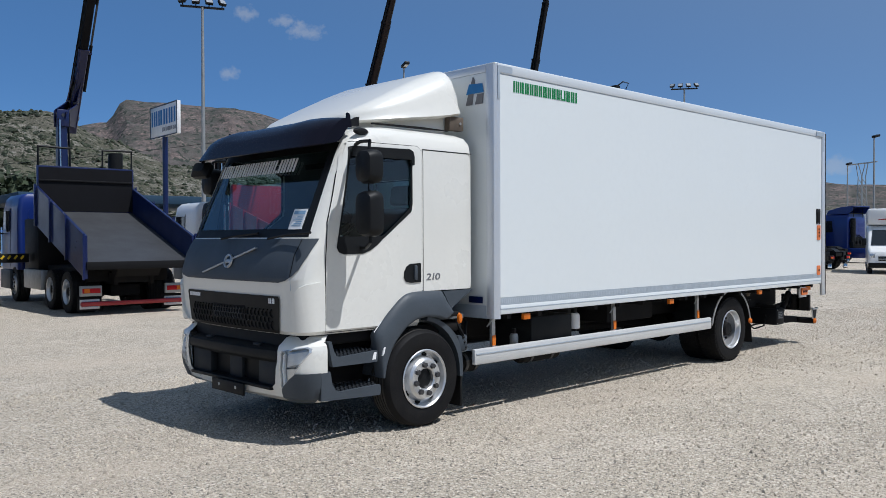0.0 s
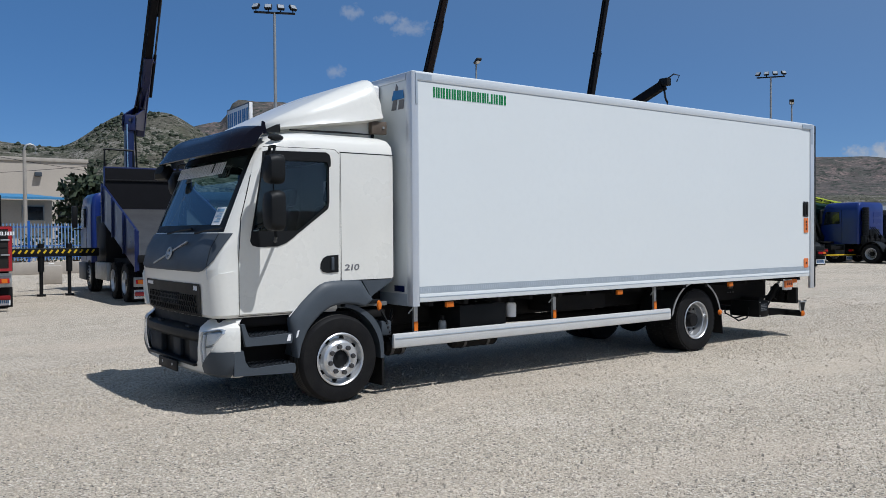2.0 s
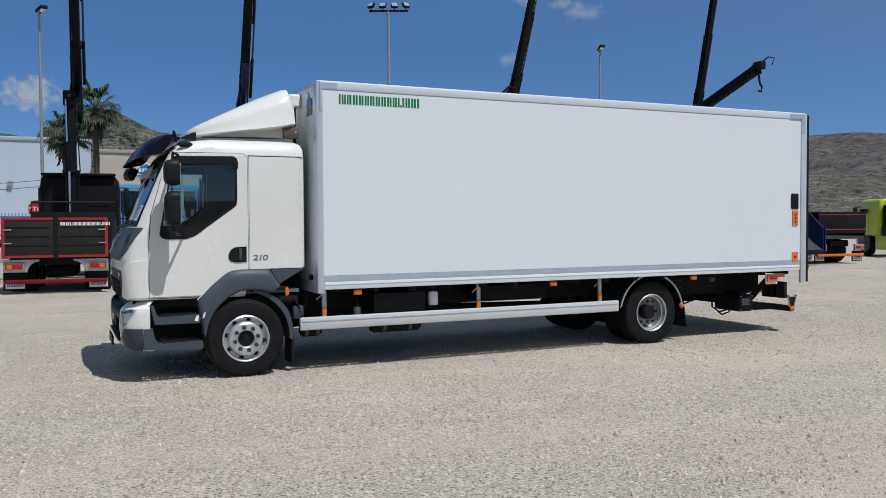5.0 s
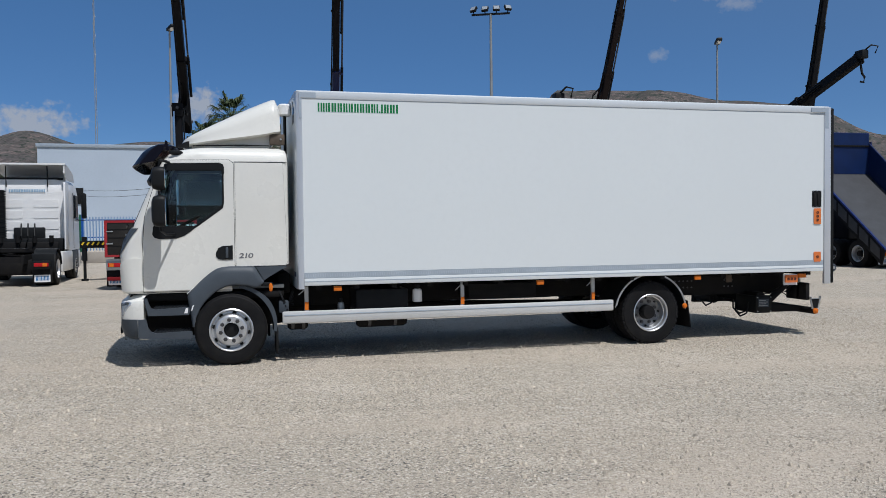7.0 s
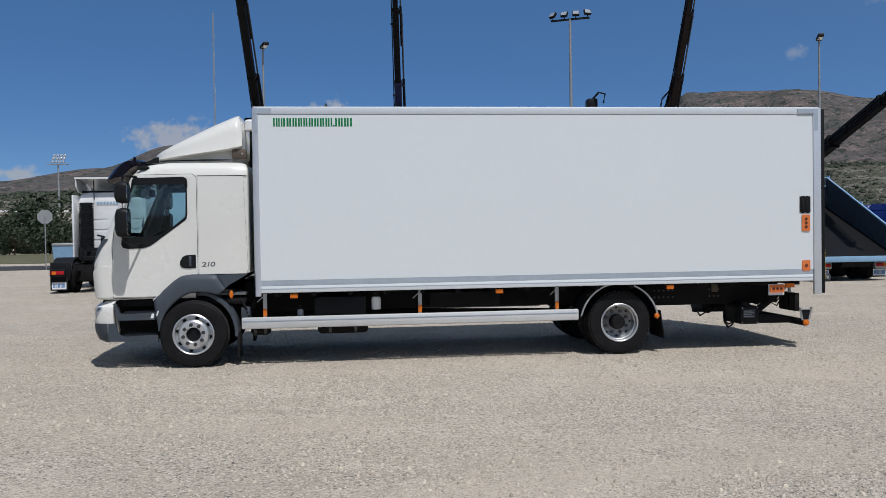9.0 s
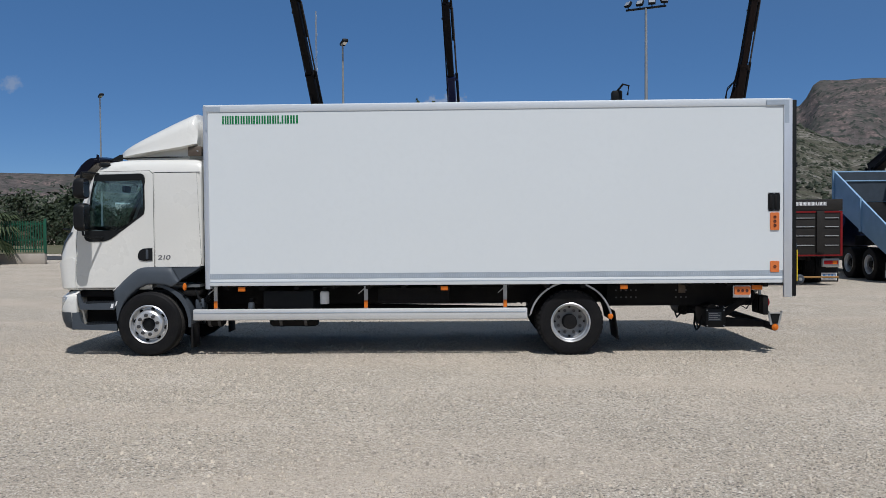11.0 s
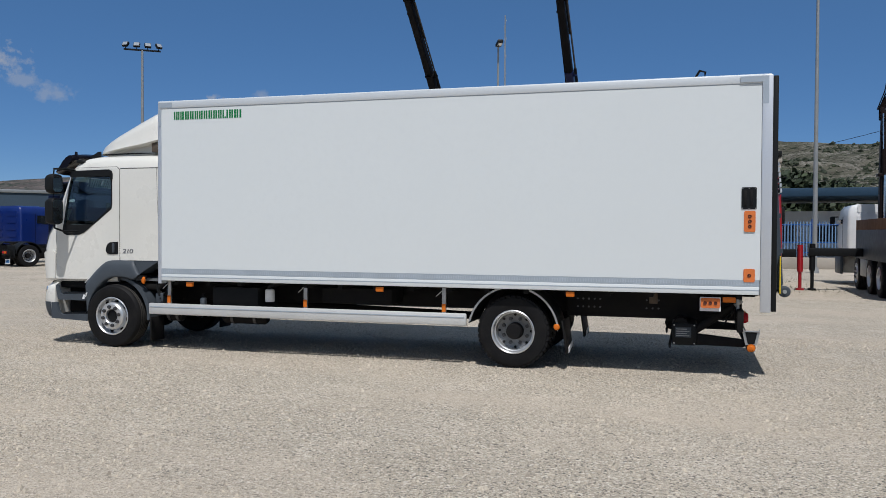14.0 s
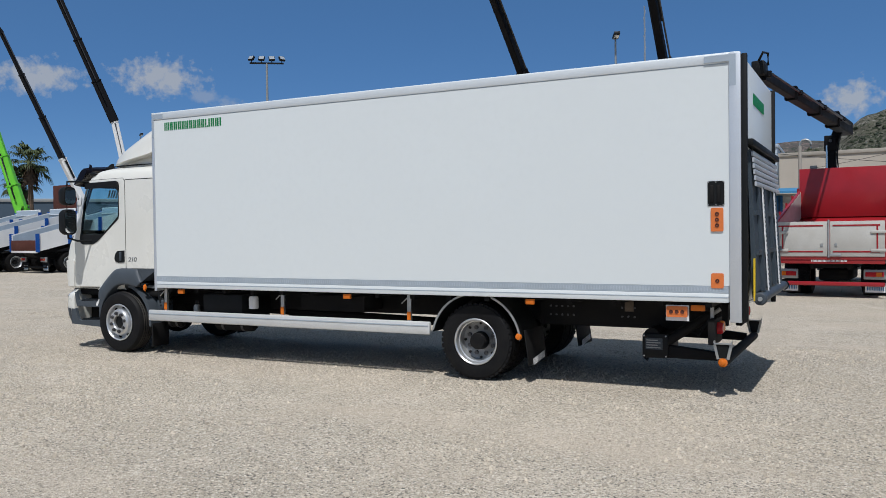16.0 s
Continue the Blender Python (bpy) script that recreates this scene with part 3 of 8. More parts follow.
def aerial():
    t = thing("radio_mast", (-7.8, 87, 0), "thin lattice radio mast rising behind a pale warehouse", "mast")
    bm = B()
    for a in range(3):
        ang = math.tau * a / 3
        rod(bm, (0.16 * math.cos(ang), 0.16 * math.sin(ang), 0), (0.05 * math.cos(ang), 0.05 * math.sin(ang), 26), 0.035, 0.03, 6)
    for i in range(40):
        z = 0.65 * i
        a = math.tau * (i % 3) / 3
        rod(bm, (0.15 * math.cos(a), 0.15 * math.sin(a), z), (0.14 * math.cos(a + 2.1), 0.14 * math.sin(a + 2.1), z + 0.6), 0.02, seg=5)
    part("lattice", bm, STEEL, t)


aerial()


def pylon():
    t = thing("power_pylon", (112.4, 39.5, 0), "dark steel lattice power pylon with a flat top arm", "pylon", turn=60)
    bm = B()
    for sx in (-1, 1):
        for sy in (-1, 1):
            rod(bm, (sx * 0.60, sy * 0.60, 0), (sx * 0.30, sy * 0.30, 9.4), 0.06, seg=5)
            rod(bm, (sx * 0.30, sy * 0.30, 9.4), (sx * 0.85, sy * 0.2, 11.2), 0.06, seg=5)
    for i in range(12):
        z, k = 0.78 * i, 0.58 - 0.28 * i / 12
        for sy in (-1, 1):
            rod(bm, (-k, sy * k, z), (k, sy * k, z + 0.75), 0.04, seg=4)
            rod(bm, (sy * k, -k, z), (sy * k, k, z + 0.75), 0.04, seg=4)
    rod(bm, (-2.6, 0, 11.2), (2.6, 0, 11.2), 0.09, seg=6)
    part("lattice", bm, POLE_GREY, t)


pylon()


def dealer_sign():
    t = thing("pole_sign", (15.72, 34.1, 0), "wide white dealer sign board with blue bars on a blue pole", "sign", turn=-94)
    part("pole", rod(B(), (0, 0, 0), (0, 0, 6.19), 0.115, 0.115, 16), NAVY, t, "royal blue pole")
    bm = B()
    box(bm, -1.52, 1.52, -0.08, 0.08, 6.2, 7.6, 0.02)
    board = part("sign_board", bm, TRUCK_WHITE, t)
    bm = B()
    word_bars(bm, (0.46, 0.44, 0.56, 0.50, 0.48), 0.66, 0.06, pose(-1.33, -0.086, 6.72))
    part("blue_print", bm, BLUE_INK, board, kind="stuff")
    bm = B()
    word_bars(bm, (0.20, 0.22, 0.22, 0.22, 0.22, 0.20), 0.17, 0.035, pose(-0.08, -0.086, 6.42))
    part("dark_print", bm, GREY_INK, board, kind="stuff")
    bm = B()
    for x0, x1, z0, z1 in ((-1.52, -1.46, 6.2, 7.6), (1.46, 1.52, 6.2, 7.6), (-1.46, 1.46, 6.2, 6.25), (-1.46, 1.46, 7.55, 7.6)):
        box(bm, x0, x1, -0.092, -0.081, z0, z1)
    part("rim", bm, SLATE, board)


dealer_sign()


def stop_sign(x, y, turn, h=2.2):
    t = thing("stop_sign", (x, y, 0), "red octagonal stop sign on a grey post", "road sign", turn=turn)
    part("post", rod(B(), (0, 0.03, 0), (0, 0.03, h), 0.03), POLE_GREY, t)
    o = [(0.42 * math.cos(radians(22.5 + 45 * i)), h + 0.42 * math.sin(radians(22.5 + 45 * i))) for i in range(8)]
    part("plate", slab(B(), o, -0.012, 0.0), SIGNAL_RED, t)
    part("back", slab(B(), o, 0.002, 0.008), POLE_GREY, t)
    lettering("word", "STOP", 0.30, WHITE_INK, t, pose(-0.36, -0.014, h - 0.1, 90))


stop_sign(1.78, 37.2, 0, 2.45)
stop_sign(-10.5, 43.0, 200, 3.0)


# ---- fence, buildings ----
def fence(x0, x1, y, mat, label):
    t = thing("fence", ((x0 + x1) / 2, y, 0), label, "fence", kind="structure")
    L = (x1 - x0) / 2
    bm = box(B(), -L, L, -0.12, 0.12, 0, 0.55, 0.015)
    part("base_wall", bm, CONCRETE, t, "low concrete base wall")
    n = max(1, int((x1 - x0) / 2.5))
    post = mesh_of("post", box(B(), -0.05, 0.05, -0.05, 0.05, 0, 1.85, 0.01), mat)
    for i in range(n + 1):
        shared("post", post, t, pose(-L + 2 * L * i / n, 0, 0.55))
    bm = B()
    for z in (0.75, 1.25, 2.1):
        box(bm, -L, L, -0.02, 0.02, z, z + 0.05)
    part("rail", bm, mat, t)
    k = int((x1 - x0) / 0.14)
    picket = mesh_of("picket", box(B(), -0.025, 0.025, -0.038, -0.022, 0.62, 2.28), PICKET if mat is FENCE_BLUE else mat)
    for i in range(k):
        shared("picket", picket, t, pose(-L + 0.07 + 2 * L * i / k, 0, 0))
    return t


fence(2.5, 36, 38.6, FENCE_BLUE, "blue steel picket fence on a low concrete wall")
FENCE_GREEN = plain("fence_green", (0.02, 0.10, 0.06), 0.5)
fence(-2.2, 2.44, 38.6, FENCE_BLUE, "blue steel gate leaf on a low concrete wall")
fence(-3.6, -2.3, 38.6, FENCE_GREEN, "short dark green steel fence panel beside the blue gate")
fence(-38, -13.5, 37.4, FENCE_GREEN, "dark green steel fence on a low concrete wall")


def windowed(name, at, size, turn, wall, label, wins, roof=None, kind="building"):
    """A block of a building with real recessed windows on its front (-y) face."""
    w, d, h = size
    t = thing(name, at, label, kind, turn=turn)
    bm = box(B(), -w / 2, w / 2, 0, d, 0, h, 0.0)
    part("wall", bm, wall, t)
    bm = box(B(), -w / 2 - 0.12, w / 2 + 0.12, -0.12, d + 0.12, h + 0.003, h + 0.35, 0.02)
    part("parapet", bm, roof or wall, t)
    for x, z, ww, hh in wins:
        f = B()
        for x0, x1, z0, z1 in ((x - 0.09, x, z - 0.09, z + hh + 0.09), (x + ww, x + ww + 0.09, z - 0.09, z + hh + 0.09), (x, x + ww, z - 0.09, z), (x, x + ww, z + hh, z + hh + 0.09)):
            box(f, x0, x1, -0.06, -0.003, z0, z1)
        win = part("window", f, wall, t)
        part("pane", box(B(), x, x + ww, -0.02, -0.004, z, z + hh), DARK_GLASS, win)
        part("bar", box(B(), x + ww / 2 - 0.03, x + ww / 2 + 0.03, -0.035, -0.022, z, z + hh), POLE_GREY, win)
    return t


# pale warehouse and the beige dairy building behind the yard
wh = windowed("warehouse", (-3.5, 84, 0), (18.6, 30, 9.7), 2, CLADDING_BLUE, "large pale blue-white windowless metal-clad warehouse", [], STRIP)
bm = B()
for i in range(12):
    x = -9.3 + 18.6 * (i + 0.5) / 12
    box(bm, x - 0.02, x + 0.02, -0.008, -0.003, 0, 9.6)
part("panel_joints", bm, CLADDING_BLUE, wh, kind="stuff")
rod(bm := B(), (2.2, -0.06, 5.6), (2.2, -0.3, 5.6), 0.25)
part("wall_lamp", bm, POLE_GREY, wh)
dy = windowed("dairy_building", (13.4, 82, 0), (14.5, 22, 8.6), -3, RENDER_BEIGE, "beige rendered industrial building with a flat roof", [(-6.3, 3.2, 1.6, 1.0), (4.6, 3.4, 1.6, 1.0)], CONCRETE)
bm = B()
slab(bm, [(-3.55, 6.55), (-2.7, 6.45), (-1.85, 6.55), (-1.75, 7.2), (-2.7, 7.72), (-3.65, 7.2)][::1], -0.12, -0.006)
sg = part("sign_board", bm, WHITE_INK, dy, "white sign board with a blue field")
part("blue_field", slab(B(), [(-3.47, 6.62), (-2.7, 6.53), (-1.93, 6.62), (-1.84, 7.17), (-2.7, 7.62), (-3.56, 7.17)], -0.135, -0.121), BLUE_INK, sg)
bm = B()
word_bars(bm, (0.22, 0.22, 0.23, 0.24, 0.23, 0.19), 0.36, 0.045, pose(-3.42, -0.142, 6.80))
part("white_print", bm, WHITE_INK, sg, kind="stuff")
for lx in (-4.2, 3.0):
    part("wall_lamp", box(B(), lx - 0.3, lx + 0.3, -0.45, -0.004, 7.2, 7.6, 0.05), SLATE, dy)
part("wall_vent", box(B(), -6.6, -5.2, -0.10, -0.004, 4.1, 5.7, 0.02), BLACK, wh, "dark square wall opening")


def gate_house():
    t = thing("gate_house", (19.5, 47.5, 0), "white gate house under a wide blue metal canopy", "building", turn=-6)
    part("wall", box(B(), -3.2, 4.5, 0, 4, 0, 3.0), TRUCK_WHITE, t)
    for x in (-2.6, -0.4, 1.9):
        f = box(B(), x, x + 1.3, -0.05, -0.004, 1.2, 2.2, 0.01)
        w = part("window", f, SLATE, t)
        part("pane", box(B(), x + 0.08, x + 1.22, -0.06, -0.052, 1.28, 2.12), DARK_GLASS, w)
    part("canopy", box(B(), -6.5, 5.0, -5.0, 5.5, 3.65, 4.1, 0.03), CANOPY_BLUE, t, "slate blue sheet metal canopy")
    for x in (-6.0, 4.6):
        part("column", box(B(), x - 0.1, x + 0.1, -4.7, -4.5, 0, 3.647), FENCE_BLUE, t)


gate_house()
g2 = thing("storage_shed", (9.5, 58, 0), "low cream shed with slate blue sheets and a blue roof", "building", turn=4)
part("wall", box(B(), -5, 3.2, 0, 7, 0, 4.1), RENDER_BEIGE, g2)
part("sheet_wall", box(B(), -5.0, -0.8, -0.03, -0.004, 0, 4.0), plain("slate_blue_sheet", (0.03, 0.12, 0.25), 0.55, wear=0.15, scale=0.6), g2, "slate blue sheet wall")
bm = B()
for i in range(16):
    box(bm, -4.98 + 0.26 * i, -4.86 + 0.26 * i, -0.06, -0.034, 0.0, 4.0)
part("sheet_ribs", bm, CANOPY_BLUE, g2, "blue corrugated sheets", kind="stuff")
part("roof", slab(B(), [(-1.3, 4.104), (7.6, 4.7), (7.6, 4.85), (-1.3, 4.24)], -5.4, 3.6, "x"), ROOF_BLUE, g2)
f = part("window", box(B(), 1.3, 2.7, -0.05, -0.004, 2.7, 3.75, 0.01), POLE_GREY, g2)
part("pane", box(B(), 1.38, 2.62, -0.06, -0.052, 2.78, 3.67), DARK_GLASS, f)
up = thing("utility_pole", (10.15, 53.2, 0), "grey pole with a curled swan-neck top behind the fence", "pole")
part("pole", rod(B(), (0, 0, 0), (0, 0, 6.9), 0.14, 0.10, 10), CONCRETE, up)
part("swan_neck", tube(B(), [(0, 0, 6.8)] + [(0.32 - 0.32 * math.cos(radians(a)), 0, 6.95 + 0.32 * math.sin(radians(a))) for a in range(0, 181, 30)] + [(0.62, 0, 6.75)], 0.07, 8), POLE_GREY, up)
yc = thing("crate_stack", (6.05, 40.0, 0), "bright yellow plastic crates stacked behind the fence", "crates")
for i in range(4):
    cr = part("crate", box(B(), -0.37, 0.37, -0.3, 0.3, 0.02 + 0.53 * i, 0.53 + 0.53 * i, 0.03), YELLOW, yc)
    bm = B()
    for k in range(5):
        box(bm, -0.34 + 0.16 * k, -0.30 + 0.16 * k, -0.318, -0.302, 0.06 + 0.53 * i, 0.49 + 0.53 * i)
    part("ribs", bm, YELLOW, cr)
windowed("grandstand", (-50, 165, 0), (26, 12, 7.0), 16, RENDER_BEIGE, "cream sports grandstand with arched openings below a flat roof", [(-11 + 2.6 * i, 1.2, 1.5, 3.2) for i in range(9)], TRUCK_WHITE)
windowed("hall_grey", (-62, 60, 0), (40, 20, 5.6), 48, plain("slate_cladding", (0.06, 0.088, 0.12), 0.55, wear=0.1, scale=0.3), "long low slate-blue industrial hall", [], POLE_GREY)
gh = windowed("hall_pale", (-92, 70, 0), (34, 20, 6.6), 54, PANEL_WHITE, "pale industrial hall with a dark word mark on its wall", [], POLE_GREY)
bm = B()
word_bars(bm, (0.9, 0.7, 0.7, 0.7, 0.7, 0.6), 1.0, 0.2, pose(3.0, -0.02, 4.2))
part("dark_print", bm, GREY_INK, gh, kind="stuff")
windowed("far_hall", (105, 30, 0), (36, 14, 4.6), -73, PANEL_WHITE, "long pale industrial hall below the hills", [(-15 + 5 * i, 2.6, 2.4, 1.2) for i in range(7)], POLE_GREY)
gs = windowed("grain_store", (102.6, 61, 0), (5.4, 8, 7.3), -57, CONCRETE, "grey ribbed concrete store with a tan stair tower", [], CONCRETE)
for i in range(6):
    part("wall_rib", box(B(), -2.6 + 0.98 * i, -2.46 + 0.98 * i, -0.14, -0.005, 0, 7.2), CONCRETE, gs)
tw = part("stair_tower", box(B(), 2.75, 4.0, 0.3, 3.0, 0, 8.7, 0.03), RENDER_BEIGE, gs, "tan rendered stair tower")
part("tower_top", box(B(), 3.3, 3.95, 0.5, 2.0, 8.702, 9.5, 0.03), RENDER_BEIGE, tw)


def stadium_light(x, y, h):
    t = thing("stadium_light", (x, y, 0), "tall stadium floodlight tower with a slanted lamp grid", "mast", "stadium lights")
    part("pole", rod(B(), (0, 0, 0), (0, 0, h), 0.3, 0.16, 10), POLE_GREY, t)
    for i in range(3):
        for j in range(4):
            bm = box(B(), -0.26, 0.26, -0.2, 0.2, -0.24, 0.24, 0.05, pose(-1.1 + j * 0.72 + i * 0.2, 0, h + 0.5 + i * 0.7, -20))
            part("floodlight", bm, LENS, t)
    part("platform", box(B(), -2.2, 2.2, -0.5, 0.5, h - 0.12, h + 0.02), POLE_GREY, t)


stadium_light(-56.2, 183.8, 18)
stadium_light(-84, 200, 17)


# ---- plants ----
def palm(x, y, h, spread, seed, fronds=44, lean=0.0):
    rng = random.Random(seed)
    t = thing("palm_tree", (x, y, 0), "fan palm with a shaggy trunk and drooping green fronds", "palm", "palms")
    bm = B()
    rs = []
    n = 14
    for i in range(n + 1):
        k = i / n
        r = 0.26 * (1 - 0.25 * k) * (1.08 if i % 2 else 0.94)
        rs.append(ring(bm, [(lean * k * k + r * math.cos(a), r * math.sin(a), h * k) for a in [math.tau * j / 10 for j in range(10)]]))
    skin(bm, rs)
    part("trunk", bm, BARK, t)
    bm = B()
    for i in range(fronds):
        az, up = rng.uniform(0, math.tau), rng.uniform(-0.7, 1.25)
        L = spread * rng.uniform(0.75, 1.1)
        d = Vector((math.cos(az), math.sin(az), 0))
        side = Vector((-d.y, d.x, 0))
        base = Vector((lean, 0, h))
        stem = base + (d * math.cos(up) + Vector((0, 0, math.sin(up)))) * L * 0.5
        rod(bm, base, stem, 0.03, 0.02, 4)
        for j in range(15):
            f = (j - 7) / 7
            out = (d * math.cos(f * 1.35) + side * math.sin(f * 1.35))
            out = out * math.cos(up) + Vector((0, 0, math.sin(up) * math.cos(f * 1.1)))
            l2 = L * 0.58 * (1 - 0.25 * abs(f)) * rng.uniform(0.85, 1.1)
            mid = stem + out * l2 * 0.6
            tip = stem + out * l2 * 0.95 - Vector((0, 0, l2 * rng.uniform(0.25, 0.6)))
            w = side * math.cos(f * 1.35) * 0.055 - d * math.sin(f * 1.35) * 0.055
            v = [bm.verts.new(p) for p in (stem, mid + w, tip, mid - w)]
            bm.faces.new(v)
    part("crown", bm, PALM_LEAF, t, smooth=0)
    bm = B()
    for i in range(90):
        az, z = rng.uniform(0, math.tau), h - rng.uniform(0.1, 1.2)
        d = Vector((math.cos(az), math.sin(az), 0))
        p = Vector((lean, 0, z)) + d * 0.2
        q = p + d * rng.uniform(0.25, 0.55) - Vector((0, 0, rng.uniform(0.6, 1.3)))
        w = Vector((-d.y, d.x, 0)) * 0.07
        bm.faces.new([bm.verts.new(a) for a in (p - w, p + w, q + w * 1.5, q - w * 1.5)])
    part("dry_skirt", bm, BARK, t, "hanging dry brown fronds", smooth=0)
    return t


def tree(x, y, h, w, seed, leaves=1500, name="tree", low=0.35):
    rng = random.Random(seed)
    t = thing(name, (x, y, 0), "dense dark green broad tree with an uneven crown" if name == "tree" else "low dark green shrub growing behind the blue fence", name, name + "s")
    bm = B()
    rod(bm, (0, 0, 0), (0.1, 0, h * 0.45), 0.16 * h / 5, 0.1 * h / 5, 8)
    cs = []
    for i in range(11):
        a = rng.uniform(0, math.tau)
        r = w * 0.5 * math.sqrt(rng.uniform(0.05, 1)) * 0.75
        c = Vector((r * math.cos(a), r * math.sin(a), h * rng.uniform(low, 0.82)))
        cs.append((c, rng.uniform(0.2, 0.34) * min(w, h)))
        rod(bm, (0.1, 0, h * 0.3), c, 0.06, 0.02, 5)
    part("trunk", bm, BARK, t)
    bm = B()
    for i in range(leaves):
        c, r = rng.choice(cs)
        d = Vector((rng.gauss(0, 1), rng.gauss(0, 1), rng.gauss(0, 1))).normalized()
        p = c + d * r * rng.uniform(0.55, 1.08)
        p.z = max(p.z, 0.15)
        s = rng.uniform(0.10, 0.24) * h / 5
        u = d.orthogonal().normalized() * s
        v = d.cross(u).normalized() * s * 0.8
        u, v = u + d * rng.uniform(-s, s), v + d * rng.uniform(-s, s)
        bm.faces.new([bm.verts.new(p + q) for q in (-u, -v * 0.6, u, v)])
    part("crown", bm, LEAF, t, smooth=0)
    return t


for i, (bx, by, bh) in enumerate(((6.2, 41.0, 2.0), (7.5, 41.6, 1.7), (8.7, 40.9, 2.2), (10.2, 41.4, 1.8), (11.6, 41.0, 2.1))):
    tree(bx, by, bh, 1.9, 210 + i, 420, "shrub", 0.15)
cb = thing("concrete_block", (6.85, 30.2, 0), "grey concrete block on the gravel beside the trucks", "block", turn=-8)
part("block", box(B(), -0.33, 0.33, -0.3, 0.3, 0, 0.66, 0.03), CONCRETE, cb)
part("lifting_eye", tube(B(), [(-0.1, 0, 0.64), (-0.08, 0, 0.72), (0.08, 0, 0.72), (0.1, 0, 0.64)], 0.012, 6), STEEL, cb)
palm(5.4, 64, 10.4, 2.5, 3)
palm(3.3, 66, 8.6, 2.3, 4)
palm(-16.8, 37.0, 2.0, 2.4, 8, 40)
palm(-19.0, 36.6, 1.5, 2.0, 9, 34)
palm(-50.1, 43.8, 8.2, 2.3, 12)
palm(-52.2, 44.5, 6.6, 2.1, 13)
tree(16.6, 64, 6.3, 5.5, 21, 2200)
tree(19.2, 63, 6.6, 4.5, 22, 2400)
tree(21.6, 63.5, 6.3, 4.5, 23, 2400)
tree(25.0, 66, 5.2, 5.0, 24, 1600)
for i in range(7):
    tree(-29.5 - 3.2 * i, 100 + 2 * (i % 3), 6.6 + 0.9 * math.sin(i * 2.1), 7.5, 30 + i, 1700, low=0.1)
for i in range(8):
    tree(-24 - 3.4 * i, 92 + 2 * (i % 2), 4.2 + 0.8 * math.sin(i * 2.7), 6.5, 130 + i, 1500, low=0.08)
for i in range(9):
    tree(38 + 7.5 * i, 150 + 4 * (i % 2), 5 + 1.3 * math.sin(i * 1.7), 8, 60 + i, 600)
for i in range(6):
    tree(-44 + 4.5 * i, 60 + (i % 2), 1.6 + 0.5 * math.sin(i * 2.3), 4.5, 90 + i, 420, "bush")


def waste_bin():
    t = thing("waste_container", (-12.6, 52.6, 0), "pale blue plastic waste container with a grey lid", "container", turn=10)
    part("body", skin(bm := B(), [ring(bm, [(-0.58, -0.5, 0.15), (0.58, -0.5, 0.15), (0.58, 0.5, 0.15), (-0.58, 0.5, 0.15)]), ring(bm, [(-0.68, -0.65, 1.25), (0.68, -0.65, 1.25), (0.68, 0.65, 1.25), (-0.68, 0.65, 1.25)])]), PALE_BLUE, t)
    part("lid", box(B(), -0.71, 0.71, -0.7, 0.7, 1.255, 1.45, 0.08), POLE_GREY, t)
    for sx in (-0.5, 0.5):
        part("wheel", rod(B(), (sx, -0.4, 0.08), (sx, -0.3, 0.08), 0.08), RUBBER, t)


waste_bin()
bm = B()
box(bm, -60, 45, 43, 50, 0.004, 0.03)
solid("road", bm, plain("asphalt", (0.055, 0.055, 0.056), 0.9, wear=0.2, scale=0.8, grain=0.3), "grey asphalt road behind the yard fence", "road", "structure")


solid("verge", box(B(), -62, -15, 56, 91, 0.004, 0.03), plain("dry_grass", (0.10, 0.105, 0.055), 0.95, wear=0.35, scale=0.5, dirt=(0.16, 0.14, 0.09), grain=0.8), "dry green grass verge beyond the road", "grass", "structure")


def weeds(cx, cy, wx, wy, n, seed):
    """Thin blades of weed growing out of the gravel."""
    rng = random.Random(seed)
    bm = B()
    for _ in range(n):
        x, y, a = rng.gauss(0, wx), rng.gauss(0, wy), rng.uniform(0, 6.28)
        h, w = rng.uniform(0.02, 0.08), 0.012
        dx, dy = math.cos(a), math.sin(a)
        k = rng.uniform(0.02, 0.08)
        bm.faces.new([bm.verts.new(p) for p in ((x - dy * w, y + dx * w, 0), (x + dy * w, y - dx * w, 0), (x + dx * k, y + dy * k, h))])
    solid("weeds", bm, PALM_LEAF, "sparse low green weeds in the gravel", "weeds", "stuff", at=(cx, cy, 0), smooth=0)


weeds(15.3, 22.0, 0.9, 1.2, 150, 4)
weeds(14.6, 27.5, 1.2, 1.5, 110, 6)


def cable(p0, p1, sag=0.35, r=0.014):
    p0, p1 = Vector(p0), Vector(p1)
    pts = [p0.lerp(p1, k / 12) - Vector((0, 0, sag * 4 * (k / 12) * (1 - k / 12))) for k in range(13)]
    solid("overhead_cable", tube(B(), pts, r, 5), BLACK, "thin black overhead cable strung across the yard", "cable", group="cables")


cable((8.5, 54.4, 6.6), (32.5, 51.8, 4.3))
cable((10.0, 66.0, 6.3), (24.6, 37.6, 7.5))
cable((-8.6, 83.8, 5.5), (2.5, 41.0, 4.0), 0.2)
cable((-8.6, 83.8, 4.9), (2.5, 41.0, 3.7), 0.2)


